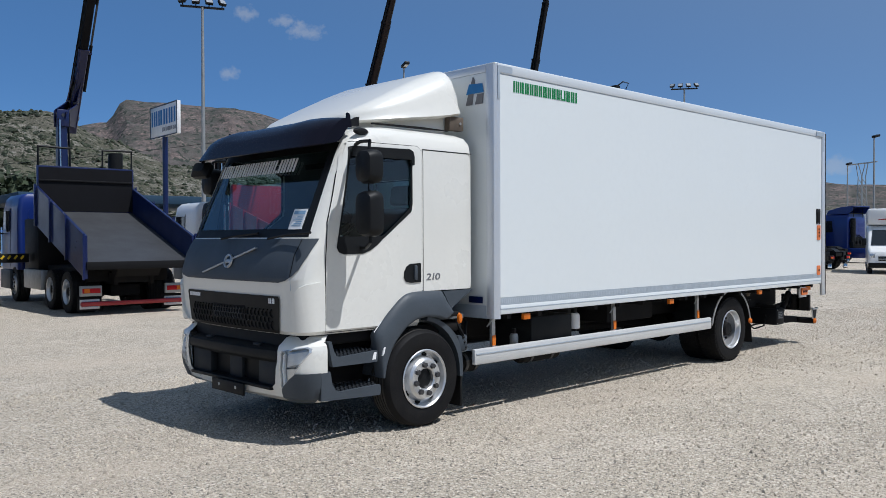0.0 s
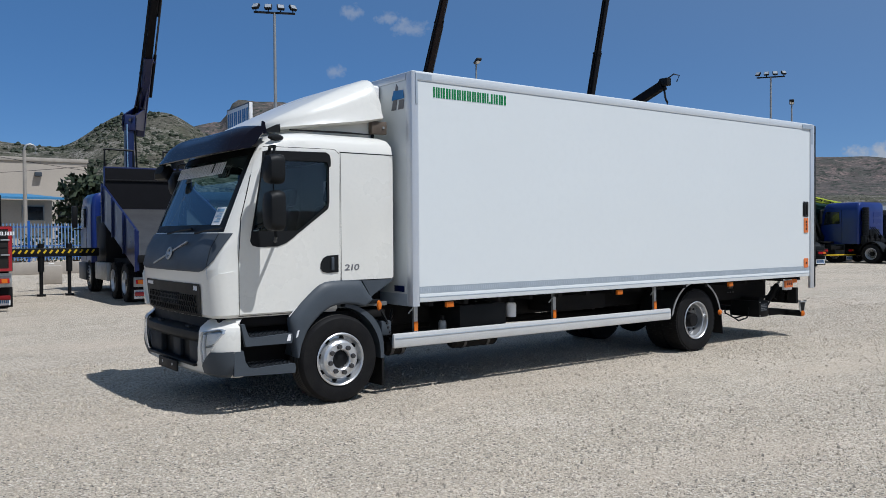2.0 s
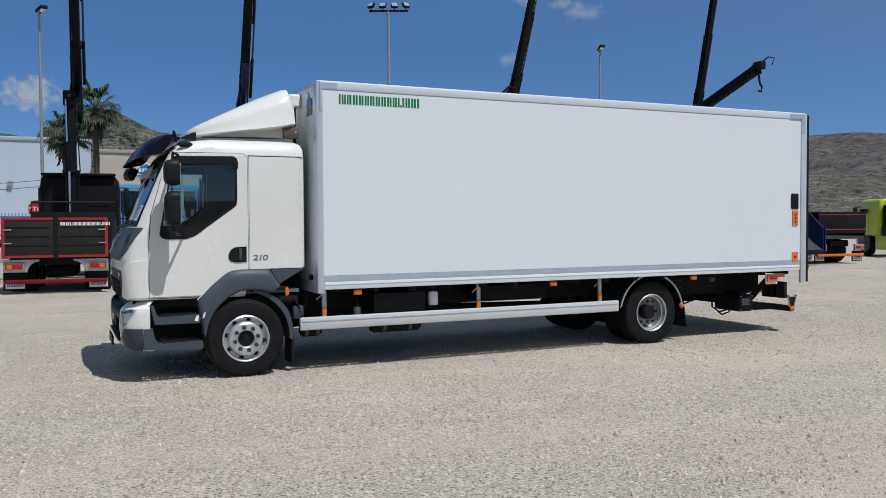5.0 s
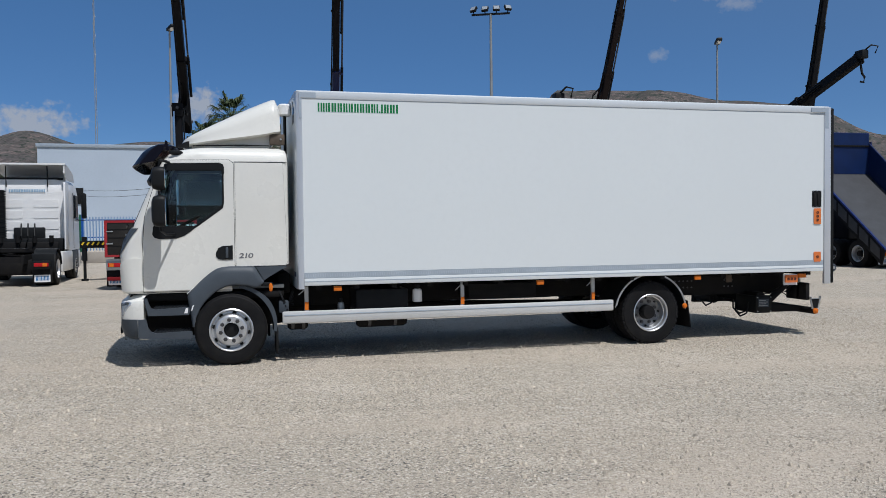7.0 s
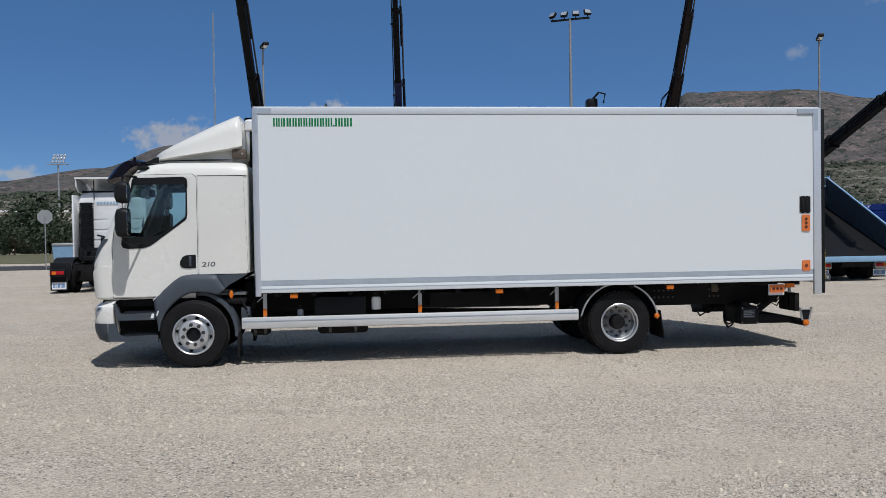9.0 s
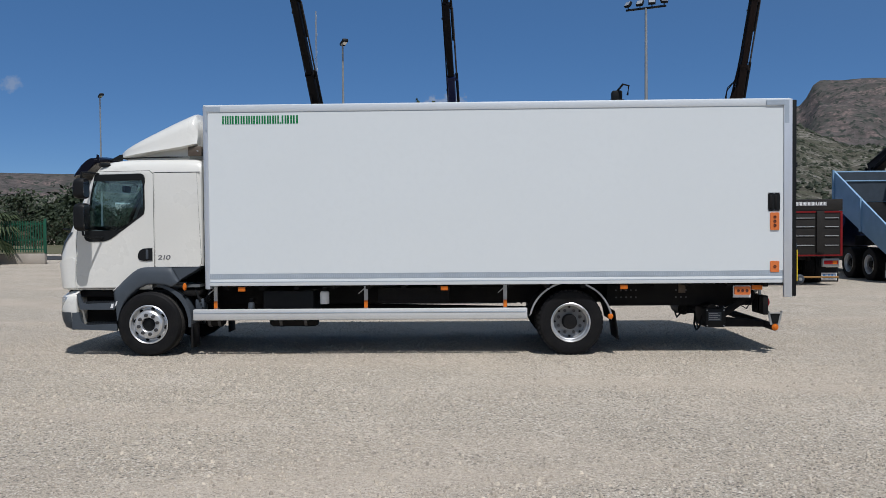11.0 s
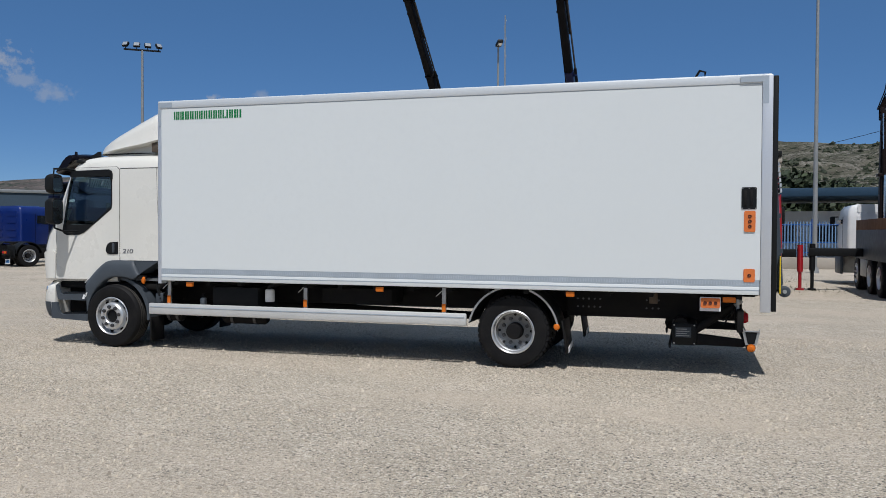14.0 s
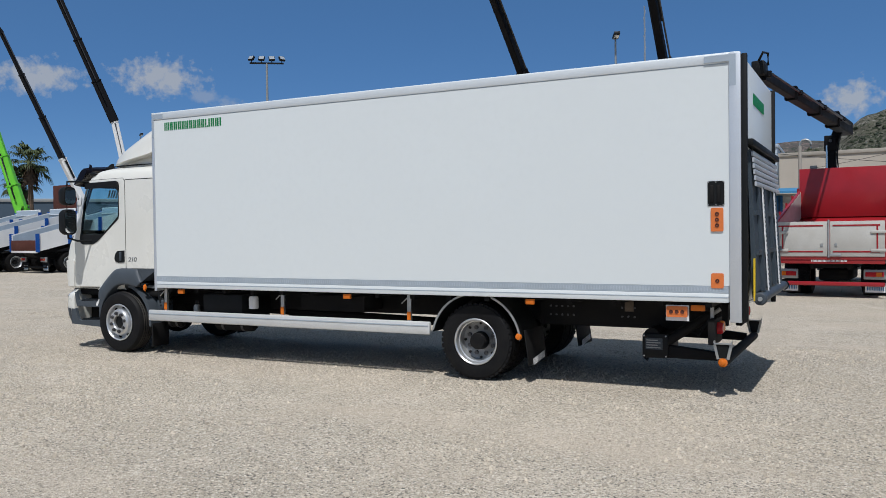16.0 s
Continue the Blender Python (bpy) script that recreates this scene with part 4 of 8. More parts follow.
# ---- wheels, shared by all vehicles ----
def wheel_meshes(r=0.447, w=0.27, seg=44):
    """Meshes of a tyre, a front rim (bulging), a rear rim (dished), a hub and a nut ring; axis along +y, outer face at y=0."""
    ax = pose(0, 0, 0, 90)                       # local z becomes -y
    rr = r * 0.595
    prof = [(rr, 0.0), (rr * 1.06, 0.006), (r * 0.80, 0.012), (r * 0.93, 0.004), (r * 0.985, -0.022), (r, -0.045)]
    n = 5
    for i in range(n):
        y0 = -0.045 - (w - 0.09) * i / n
        y1 = -0.045 - (w - 0.09) * (i + 1) / n
        if i:
            prof += [(r, y0 - 0.004), ]
        prof += [(r, y1 + 0.006), (r - 0.012, y1 + 0.004), (r - 0.012, y1 - 0.002)] if i < n - 1 else [(r, y1)]
    prof += [(r * 0.985, -w + 0.022), (r * 0.93, -w - 0.004), (rr, -w)]
    prof += [(rr - 0.004, -w + 0.01), (rr - 0.004, -0.01)]
    tyre = mesh_of("tyre", lathe(B(), prof, ax, seg, close=True), RUBBER, 30)
    bm = B()
    for i in range(40):
        for k in range(4):
            a = math.tau * (i + 0.5 * (k % 2)) / 40
            y0 = 0.004 + k * (w - 0.004) / 4
            skew = Matrix.Rotation(radians(9 if k in (1, 2) else -4), 4, "Z")
            box(bm, -0.025, 0.025, y0, y0 + w / 4 - 0.013, -0.036, 0.008 if k in (1, 2) else 0.004, 0, Matrix.Rotation(a, 4, "Y") @ Matrix.Translation((0, 0, r - 0.004)) @ skew)
    ribs = []
    for i in range(n):
        ya, yb = 0.045 + (w - 0.09) * i / n + 0.004, 0.045 + (w - 0.09) * (i + 1) / n - 0.005
        ribs.append((ya, yb))
    rb = B()
    for ya, yb in ribs:
        lathe(rb, [(r - 0.006, -ya), (r + 0.0015, -ya - 0.002), (r + 0.0015, -yb + 0.002), (r - 0.006, -yb)], ax, seg)
    rib = mesh_of("tread_ribs", rb, DUSTY_TREAD, 30)
    lug = mesh_of("tread", bm, RUBBER, 30)
    # rims: a flange and barrel, with a disc that bulges out or sits deep
    barrel = [(rr * 1.02, 0.012), (rr * 0.985, 0.018), (rr * 0.94, 0.006), (rr * 0.915, -0.03)]
    front = barrel + [(rr * 0.88, -0.055), (rr * 0.80, -0.05), (rr * 0.72, 0.010), (rr * 0.64, 0.028), (rr * 0.40, 0.030), (rr * 0.36, 0.020), (rr * 0.34, -0.02), (0.004, -0.02)]
    rear = barrel + [(rr * 0.895, -0.045), (rr * 0.86, -0.050), (rr * 0.85, -0.10), (rr * 0.82, -0.145)]
    dish = [(rr * 0.82, -0.145), (rr * 0.62, -0.160), (rr * 0.40, -0.158), (0.004, -0.158)]
    f_rim = mesh_of("front_rim", lathe(B(), front, ax, seg), RIM, 28)
    r_rim = mesh_of("rear_rim", lathe(B(), rear, ax, seg), RIM, 28)
    r_dish = mesh_of("rear_rim_disc", lathe(B(), dish, ax, seg), DISC_SHADED, 28)
    def nuts(bm, y, rad, a):
        p = Vector((rad * math.cos(a), 0, rad * math.sin(a)))
        rod(bm, p + Vector((0, y + 0.004, 0)), p + Vector((0, y - 0.026, 0)), 0.028, 0.024, 6)
        return bm
    eight = [math.tau * (i + 0.5) / 8 for i in range(8)]
    f_one = mesh_of("wheel_nut", nuts(B(), -0.030, rr * 0.50, 0), NUT)
    r_one = mesh_of("wheel_nut_rear", nuts(B(), 0.160, rr * 0.60, 0), NUT)
    f_set, r_set = B(), B()
    for a in eight:
        nuts(f_set, -0.030, rr * 0.50, a)
        nuts(r_set, 0.160, rr * 0.60, a)
    f_nut, r_nut = mesh_of("wheel_nuts", f_set, NUT), mesh_of("wheel_nuts_rear", r_set, NUT)
    f_hub = mesh_of("front_hub", lathe(B(), [(rr * 0.345, -0.012), (rr * 0.31, -0.004), (rr * 0.24, -0.002), (0.004, 0.002)], ax, 24), BLACK)
    r_hub = mesh_of("rear_hub", lathe(B(), [(rr * 0.40, -0.146), (rr * 0.37, -0.055), (rr * 0.33, -0.030), (0.004, -0.026)], ax, 24), CHASSIS)
    def holes(bm, y0, y1, rad, r0, r1, a):
        p = Vector((rad * math.cos(a), 0, rad * math.sin(a)))
        rod(bm, p + Vector((0, y0, 0)), p + Vector((0, y1, 0)), r0, r1, 10)
        return bm
    F, R = (0.036, 0.052, rr * 0.80, 0.024, 0.028), (0.138, 0.162, rr * 0.755, 0.016, 0.016)
    f_gap, r_gap = mesh_of("rim_hole", holes(B(), *F, 0), CHASSIS), mesh_of("rim_hole_rear", holes(B(), *R, 0), CHASSIS)
    f_all, r_all = B(), B()
    for i in range(8):
        holes(f_all, *F, math.tau * i / 8)
        holes(r_all, *R, math.tau * i / 8)
    f_hole, r_hole = mesh_of("rim_holes", f_all, CHASSIS), mesh_of("rim_holes_rear", r_all, CHASSIS)
    return dict(tyre=tyre, lug=lug, rib=rib, f_rim=f_rim, r_rim=r_rim, f_nut=f_nut, r_nut=r_nut, f_hub=f_hub, r_hub=r_hub, f_hole=f_hole, r_hole=r_hole, r_dish=r_dish, f_one=f_one, r_one=r_one, f_gap=f_gap, r_gap=r_gap)


WM = wheel_meshes()


def wheel(parent, at, kind="front", scale=1.0, detail=False):
    """at: pose of the wheel's outer face; its outward side is the pose's -y."""
    tyre = shared("wheel", WM["tyre"], parent, at @ Matrix.Diagonal((scale, scale, scale, 1)), "black rubber tyre")
    k = "f" if kind == "front" else "r"
    I = Matrix.Identity(4)
    if kind == "rear":
        shared("tread", WM["lug"], tyre, I, "", "stuff")
        shared("rim_disc", WM["r_dish"], tyre, I, "dished silver disc, coloured darker for the shade inside the rim")
    else:
        shared("tread", WM["rib"], tyre, I, "dusty grooved tread", "stuff")
    shared("rim", WM[k + "_rim"], tyre, I, "silver steel rim")
    shared("hub", WM[k + "_hub"], tyre, I)
    if detail:
        for i in range(8):
            shared("rim_hole", WM[k + "_gap"], tyre, Matrix.Rotation(math.tau * i / 8, 4, "Y"))
            shared("wheel_nut", WM[k + "_one"], tyre, Matrix.Rotation(math.tau * (i + 0.5) / 8, 4, "Y"))
    else:
        shared("hole_ring", WM[k + "_hole"], tyre, I, "", "stuff")
        shared("nut_ring", WM[k + "_nut"], tyre, I, "", "stuff")
    return tyre


HEADLAMP = plain("headlamp_bowl", (0.68, 0.71, 0.74), 0.22, 0.4, wear=0.2, scale=16)
LAMP_GLASS = glass("lamp_glass", (0.93, 0.95, 0.96), 0.05)
BRACKET = plain("dusty_bracket", (0.13, 0.10, 0.075), 0.7, 0.2, wear=0.35, scale=8)


# ---- the box truck ----
YC = 6.37
truck = thing("box_truck", (8.2, YC, 0), "white two-axle box truck with roof spoiler and folded tail lift", "truck", origin=True)

CAB_LEVELS = [(0.925, 3.14, 1.035, 5.15), (0.96, 3.11, 1.065, 5.165), (1.40, 3.075, 1.065, 5.17), (1.60, 3.13, 1.065, 5.17), (1.74, 3.215, 1.065, 5.17), (2.10, 3.37, 1.065, 5.17),
              (2.46, 3.53, 1.065, 5.17), (2.56, 3.58, 1.06, 5.17), (2.65, 3.66, 1.04, 5.165), (2.71, 3.79, 1.0, 5.14), (2.745, 3.98, 0.93, 5.08), (2.76, 4.2, 0.8, 5.0)]


def cab_loft(d=0.0):
    bm = B()
    rs = []
    for z, xf, hw, xr in CAB_LEVELS:
        xf, hw, xr = xf - d, hw + d, xr + d
        r, bow = 0.17, 0.05
        half = []
        for i in range(8):
            v = (hw - r) * i / 7
            half.append((xf + bow * (v / hw) ** 2, v))
        x0 = half[-1][0]
        for i in range(1, 7):
            a = radians(90 * i / 6)
            half.append((x0 + r - r * math.cos(a), hw - r + r * math.sin(a)))
        for i in range(1, 6):
            half.append((x0 + r + (xr - 0.05 - x0 - r) * i / 5, hw))
        half += [(xr - 0.015, hw - 0.015), (xr, hw - 0.05)]
        half += [(xr, (hw - 0.05) * k) for k in (0.6, 0.25, 0.0)]
        zz = z + (d if z > 2.7 else 0)
        full = [(x, YC - v, zz) for x, v in half] + [(x, YC + v, zz) for x, v in half[-2:0:-1]]
        rs.append(ring(bm, full))
    skin(bm, rs)
    bmesh.ops.recalc_face_normals(bm, faces=bm.faces[:])
    return bm


def carve(bm, poly, axis, where, inside=True):
    """Cut a convex 2D polygon through the mesh; delete what lies inside it (or all the rest)."""
    n = len(poly)
    area = sum(poly[i][0] * poly[(i + 1) % n][1] - poly[(i + 1) % n][0] * poly[i][1] for i in range(n))
    planes = []
    for i in range(n):
        (u0, v0), (u1, v1) = poly[i], poly[(i + 1) % n]
        nu, nv = (v1 - v0), -(u1 - u0)
        if area < 0:
            nu, nv = -nu, -nv
        co, no = ((u0, 0, v0), (nu, 0, nv)) if axis == "y" else ((0, u0, v0), (0, nu, nv))
        planes.append((Vector(co), Vector(no).normalized()))
        bmesh.ops.bisect_plane(bm, geom=bm.verts[:] + bm.edges[:] + bm.faces[:], plane_co=co, plane_no=Vector(no).normalized(), dist=1e-5)
    gone = []
    for f in bm.faces:
        c = f.calc_center_median()
        inn = where(c) and all((c - co).dot(no) < 1e-5 for co, no in planes)
        if inn == inside:
            gone.append(f)
    bmesh.ops.delete(bm, geom=gone, context="FACES")
    return bm


def scaled(poly, k):
    cu = sum(p[0] for p in poly) / len(poly)
    cv = sum(p[1] for p in poly) / len(poly)
    out = []
    for u, v in poly:
        du, dv = u - cu, v - cv
        L = math.hypot(du, dv)
        out.append((cu + du * (L - k) / L, cv + dv * (L - k) / L))
    return out


def is_front(c):
    return c.x < 3.85


def is_side(s):
    return lambda c: s * (c.y - YC) > 1.0


def is_rear(c):
    return c.x > 5.05


WIN = [(3.66, 2.522), (3.70, 2.533), (4.30, 2.54), (4.345, 2.523), (4.365, 2.48), (4.365, 2.05), (4.352, 1.985), (4.315, 1.93), (4.06, 1.765), (3.95, 1.683), (3.88, 1.637), (3.79, 1.606), (3.58, 1.602), (3.53, 1.62), (3.508, 1.66)]
SCREEN = [(YC - 0.985, 1.745), (YC + 0.985, 1.745), (YC + 0.95, 2.575), (YC - 0.95, 2.575)]
BACK_WIN = [(YC - 0.45, 1.85), (YC + 0.45, 1.85), (YC + 0.45, 2.36), (YC - 0.45, 2.36)]
DOOR = [(3.388, 0.938), (3.388, 1.52), (3.412, 1.865), (3.602, 2.52), (3.655, 2.578), (4.44, 2.588), (4.492, 2.545), (4.492, 1.24), (3.93, 0.938)]
SLEEPER = [(4.505, 1.242), (4.505, 2.553), (5.10, 2.553), (5.148, 1.30), (5.125, 1.242)]


def open_cab(d):
    bm = cab_loft(d)
    carve(bm, SCREEN, "x", is_front)
    carve(bm, BACK_WIN, "x", is_rear)
    for s in (-1, 1):
        carve(bm, WIN, "y", is_side(s))
    # cut away the lower rear corner behind the wheel arches
    bmesh.ops.bisect_plane(bm, geom=bm.verts[:] + bm.edges[:] + bm.faces[:], plane_co=(0, 0, 1.252), plane_no=(0, 0, 1))
    bmesh.ops.bisect_plane(bm, geom=bm.verts[:] + bm.edges[:] + bm.faces[:], plane_co=(4.45, 0, 0), plane_no=(1, 0, 0))
    gone = [f for f in bm.faces if f.calc_center_median().z < 1.252 and f.calc_center_median().x > 4.45]
    bmesh.ops.delete(bm, geom=gone, context="FACES")
    return bm


shell = part("cab_shell", open_cab(0.0), CAB_WHITE, truck, "cream white painted cab")
part("lining", open_cab(-0.035), LINING, shell, "grey cab lining")


def patch(d, poly, axis, where, holes=()):
    bm = cab_loft(d)
    carve(bm, poly, axis, where, inside=False)
    for h in holes:
        carve(bm, h, axis, where)
    return bm


ws = part("windscreen", patch(-0.012, SCREEN, "x", is_front), SCREEN_GLASS, truck, "clear windscreen")
ws.visible_shadow = False
fr_in = [(YC - 0.89, 1.82), (YC + 0.89, 1.82), (YC + 0.865, 2.50), (YC - 0.865, 2.50)]
part("frit", patch(-0.006, SCREEN, "x", is_front, [fr_in]), BLACK, ws, "black glass border")
bw = part("rear_window", patch(-0.01, BACK_WIN, "x", is_rear), SIDE_GLASS, truck)
bw.visible_shadow = False
part("gasket", patch(0.006, scaled(BACK_WIN, -0.04), "x", is_rear, [scaled(BACK_WIN, 0.02)]), BLACK, bw)

for s in (-1, 1):
    part("door_gap", patch(0.002, DOOR, "y", is_side(s), [scaled(DOOR, 0.03)]), CHASSIS, truck)
    dr = part("door", patch(0.006, scaled(DOOR, 0.007), "y", is_side(s), [WIN]), CAB_WHITE, truck, "cream white cab door")
    g = part("side_window", patch(-0.008, scaled(WIN, 0.005), "y", is_side(s)), SIDE_GLASS, dr, "tinted side window")
    g.visible_shadow = False
    part("gasket", patch(0.009, scaled(WIN, -0.004), "y", is_side(s), [scaled(WIN, 0.022)]), BLACK, dr, "black rubber window surround")
    low = [(3.508, 1.66), (3.516, 1.752), (4.045, 1.757), (3.95, 1.680), (3.88, 1.634), (3.79, 1.603), (3.58, 1.599), (3.53, 1.617)]
    part("window_base", patch(0.012, low, "y", is_side(s)), BLACK, dr, "black moulding below the window")
    slab(bm := B(), [(3.68, 2.532), (4.32, 2.546), (4.362, 2.525), (4.376, 2.48), (4.376, 2.405), (4.352, 2.40), (4.335, 2.45), (3.66, 2.445)], YC + s * 1.085 - 0.012, YC + s * 1.085 + 0.012)
    part("wind_deflector", bm, BLACK, dr)
    y = YC + s * 1.0735
    slab(bm := B(), [(4.465, 1.33), (4.34, 1.326), (4.285, 1.338), (4.258, 1.375), (4.262, 1.425), (4.29, 1.475), (4.335, 1.50), (4.465, 1.507)], y - 0.006, y + 0.006)
    h = part("door_handle", bm, BLACK, dr, "black recessed door handle")
    box(bm := B(), 4.375, 4.41, y - 0.025, y + 0.025, 1.35, 1.485, 0.01)
    part("grip", bm, SLATE, h)
    part("panel_gap", patch(0.002, scaled(SLEEPER, -0.004), "y", is_side(s), [scaled(SLEEPER, 0.012)]), CHASSIS, truck)
    part("sleeper_panel", patch(0.005, scaled(SLEEPER, 0.0005), "y", is_side(s)), CAB_WHITE, truck, "cream white panel behind the door")
    # roof seam
    box(bm := B(), 4.50, 5.15, YC + s * 1.064 - 0.004, YC + s * 1.064 + 0.004, 2.556, 2.563)
    part("roof_seam", bm, CHASSIS, truck)
    # marker lamp at the top of the A pillar
    bm = B()
    lathe(bm, [(0.004, 0.03), (0.03, 0.025), (0.045, 0.0)], pose(3.80, YC + s * 1.035, 2.67, 90 if s < 0 else -90) @ Matrix.Diagonal((1.9, 0.75, 1, 1)), 16)
    part("roof_marker", bm, BLACK, truck)
lettering("model_number", "210", 0.086, GREY_INK, truck, pose(4.535 - 8.2, -1.0715, 1.346, 90) @ Matrix.Diagonal((1.55, 1, 1, 1)), 0.0012, "grey raised number", 0.12, 0.0012, 0.84)

# front slate panel and grille
FRONT_PANEL = [(YC - 1.056, 1.735), (YC + 1.056, 1.735), (YC + 1.045, 1.60), (YC + 1.01, 1.48), (YC + 0.97, 1.425), (YC + 0.90, 1.385), (YC + 0.80, 1.365),
               (YC - 0.80, 1.365), (YC - 0.90, 1.385), (YC - 0.97, 1.425), (YC - 1.01, 1.48), (YC - 1.045, 1.60)]
fp = part("front_panel", patch(0.007, FRONT_PANEL, "x", is_front), SLATE, truck, "dark slate panel below the windscreen")
for s in (-1, 1):
    LINE = [(YC + s * 0.945, 1.415), (YC + s * 0.953, 1.415), (YC + s * 0.953, 1.733), (YC + s * 0.945, 1.733)]
    part("panel_line", patch(0.009, LINE, "x", is_front), CHASSIS, fp)
    LINE = [(YC + s * 0.946, 1.30), (YC + s * 0.952, 1.30), (YC + s * 0.952, 1.41), (YC + s * 0.946, 1.41)]
    part("corner_line", patch(0.002, LINE, "x", is_front), STRIP, truck)
beam(bm := B(), (3.076, YC + 0.44, 1.425), (3.136, YC - 0.40, 1.655), 0.016, 0.022, up=(1, 0, 0))
part("badge_bar", bm, STEEL, fp, "chrome diagonal bar")
lathe(bm := B(), [(0.044, 0.0), (0.048, 0.014), (0.064, 0.014), (0.068, 0.0)], pose(3.092, YC + 0.0, 1.535, 0, -75), 28, close=False)
bd = part("badge", bm, STEEL, fp, "chrome round badge")
part("badge_band", box(B(), -0.004, 0.012, -0.06, 0.06, -0.016, 0.016, 0.003, pose(3.086, YC + 0.0, 1.535, 0, 15)), STEEL, bd)
GRILLE = [(YC - 0.775, 0.955), (YC - 0.74, 0.93), (YC + 0.74, 0.93), (YC + 0.775, 0.955), (YC + 0.805, 1.225), (YC + 0.79, 1.25), (YC - 0.79, 1.25), (YC - 0.805, 1.225)]
gr = part("grille", patch(0.010, GRILLE, "x", is_front), BLACK, truck, "black radiator grille")


def front_x(v, z):
    """Depth of the cab's nose at v across and height z."""
    x0 = 3.14 + (3.11 - 3.14) * min(max((z - 0.925) / 0.035, 0), 1) if z < 0.96 else 3.11 - 0.035 * min((z - 0.96) / 0.44, 1)
    return x0 + 0.05 * (v / 1.065) ** 2


def honeycomb(bm, v0, v1, z0, z1, cell, out):
    """Walls of hexagonal cells over a patch of the nose."""
    r = cell / math.sqrt(3)
    n, m = int((v1 - v0) / cell), int((z1 - z0) / (1.5 * r))
    for j in range(m):
        for i in range(n):
            cv, cz = v0 + cell * (i + 0.5 + (0.5 if j % 2 else 0)), z0 + r + 1.5 * r * j
            if cv > v1 - cell * 0.4:
                continue
            ps = [Vector((0, YC + cv + r * math.sin(radians(60 * k)), cz + r * math.cos(radians(60 * k)))) for k in range(4)]
            for p, q in zip(ps, ps[1:]):
                for e in (p, q):
                    e.x = front_x(e.y - YC, e.z) - out
                beam(bm, p, q, 0.010, 0.016, up=(1, 0, 0))
    return bm


part("honeycomb", honeycomb(B(), -0.72, 0.72, 0.965, 1.165, 0.058, 0.014), BLACK, gr, kind="stuff")
inl = part("air_inlet", box(B(), 3.0855, 3.10, YC - 0.29, YC + 0.29, 1.02, 1.15, 0.006), CHASSIS, gr)
part("inlet_mesh", honeycomb(B(), -0.275, 0.275, 1.03, 1.145, 0.046, 0.022), STEP, inl, kind="stuff")
word_bars(bm := B(), (0.038, 0.038, 0.032, 0.038, 0.038), 0.034, 0.010, pose(3.104, YC + 0.755, 1.195, 0, 0, -94))
part("name_print", bm, WHITE_INK, gr, kind="stuff")
word_bars(bm := B(), (0.036, 0.032), 0.045, 0.012, pose(3.097, YC - 0.655, 1.185, 0, 0, -86))
part("type_print", bm, WHITE_INK, gr, kind="stuff")
part("under_cab", box(B(), 3.22, 5.1, YC - 0.98, YC + 0.98, 0.82, 0.922, 0.03), CHASSIS, truck)
# corner fairings proud of the cab, with a rounded shoulder on top
for s in (-1, 1):
    CORNER = [(3.118, 0.95), (3.16, 0.936), (3.376, 0.936), (3.376, 1.335), (3.36, 1.362), (3.33, 1.372), (3.19, 1.352), (3.145, 1.33), (3.118, 1.29)]
    bm = patch(0.022, CORNER, "y", lambda c, s=s: s * (c.y - YC) > 0.86)
    bmesh.ops.solidify(bm, geom=bm.faces[:], thickness=0.03)
    part("corner_flare", bm, CAB_WHITE, truck, "white corner fairing")


def bumper_loft(d=0.0):
    bm = B()
    rs = []
    for z, xf, hw in ((0.355, 3.17, 1.03), (0.40, 3.10, 1.07), (0.50, 3.065, 1.09), (0.64, 3.05, 1.10), (0.80, 3.06, 1.10), (0.838, 3.075, 1.092), (0.858, 3.10, 1.07), (0.905, 3.15, 1.04), (0.915, 3.18, 1.02)):
        xf, hw, r = xf - d, hw + d, 0.22
        half = [(xf + 0.05 * (i / 7) ** 2, (hw - r) * i / 7) for i in range(8)]
        x0 = half[-1][0]
        half += [(x0 + r - r * math.cos(radians(15 * i)), hw - r + r * math.sin(radians(15 * i))) for i in range(1, 7)]
        half += [(3.385, hw), (3.392, hw - 0.012), (3.394, hw - 0.3), (3.394, 0.0)]
        rs.append(ring(bm, [(x, YC - v, z) for x, v in half] + [(x, YC + v, z) for x, v in half[-2:0:-1]]))
    skin(bm, rs)
    bmesh.ops.recalc_face_normals(bm, faces=bm.faces[:])
    return bm


def bumper_patch(d, poly, thick=0.0, hole=None):
    bm = carve(bumper_loft(d), poly, "x", lambda c: c.x < 3.37, inside=False)
    if hole:
        carve(bm, hole, "x", lambda c: c.x < 3.37)
    if thick:
        bmesh.ops.solidify(bm, geom=bm.faces[:], thickness=thick)
    return bm


def lamp_outline(s, pts):
    return [(YC + s * v, z) for v, z in pts]


LAMP = ((0.825, 0.475), (0.985, 0.605), (1.078, 0.79), (1.074, 0.822), (1.05, 0.835), (0.845, 0.795), (0.828, 0.77))
MOUTH = [(YC - 0.66, 0.455), (YC + 0.66, 0.455), (YC + 0.745, 0.51), (YC + 0.785, 0.70), (YC + 0.785, 0.95), (YC - 0.785, 0.95), (YC - 0.785, 0.70), (YC - 0.745, 0.51)]
bm = carve(bumper_loft(), MOUTH, "x", lambda c: c.x < 3.3)
for s in (-1, 1):
    carve(bm, lamp_outline(s, LAMP), "x", lambda c: c.x < 3.37)
bu = part("bumper", bm, CAB_WHITE, truck, "white front bumper")
part("bumper_mouth", box(B(), 3.19, 3.38, YC - 0.80, YC + 0.80, 0.40, 0.92, 0.01), BLACK, bu, "black bumper opening")
bm = B()
rs = []
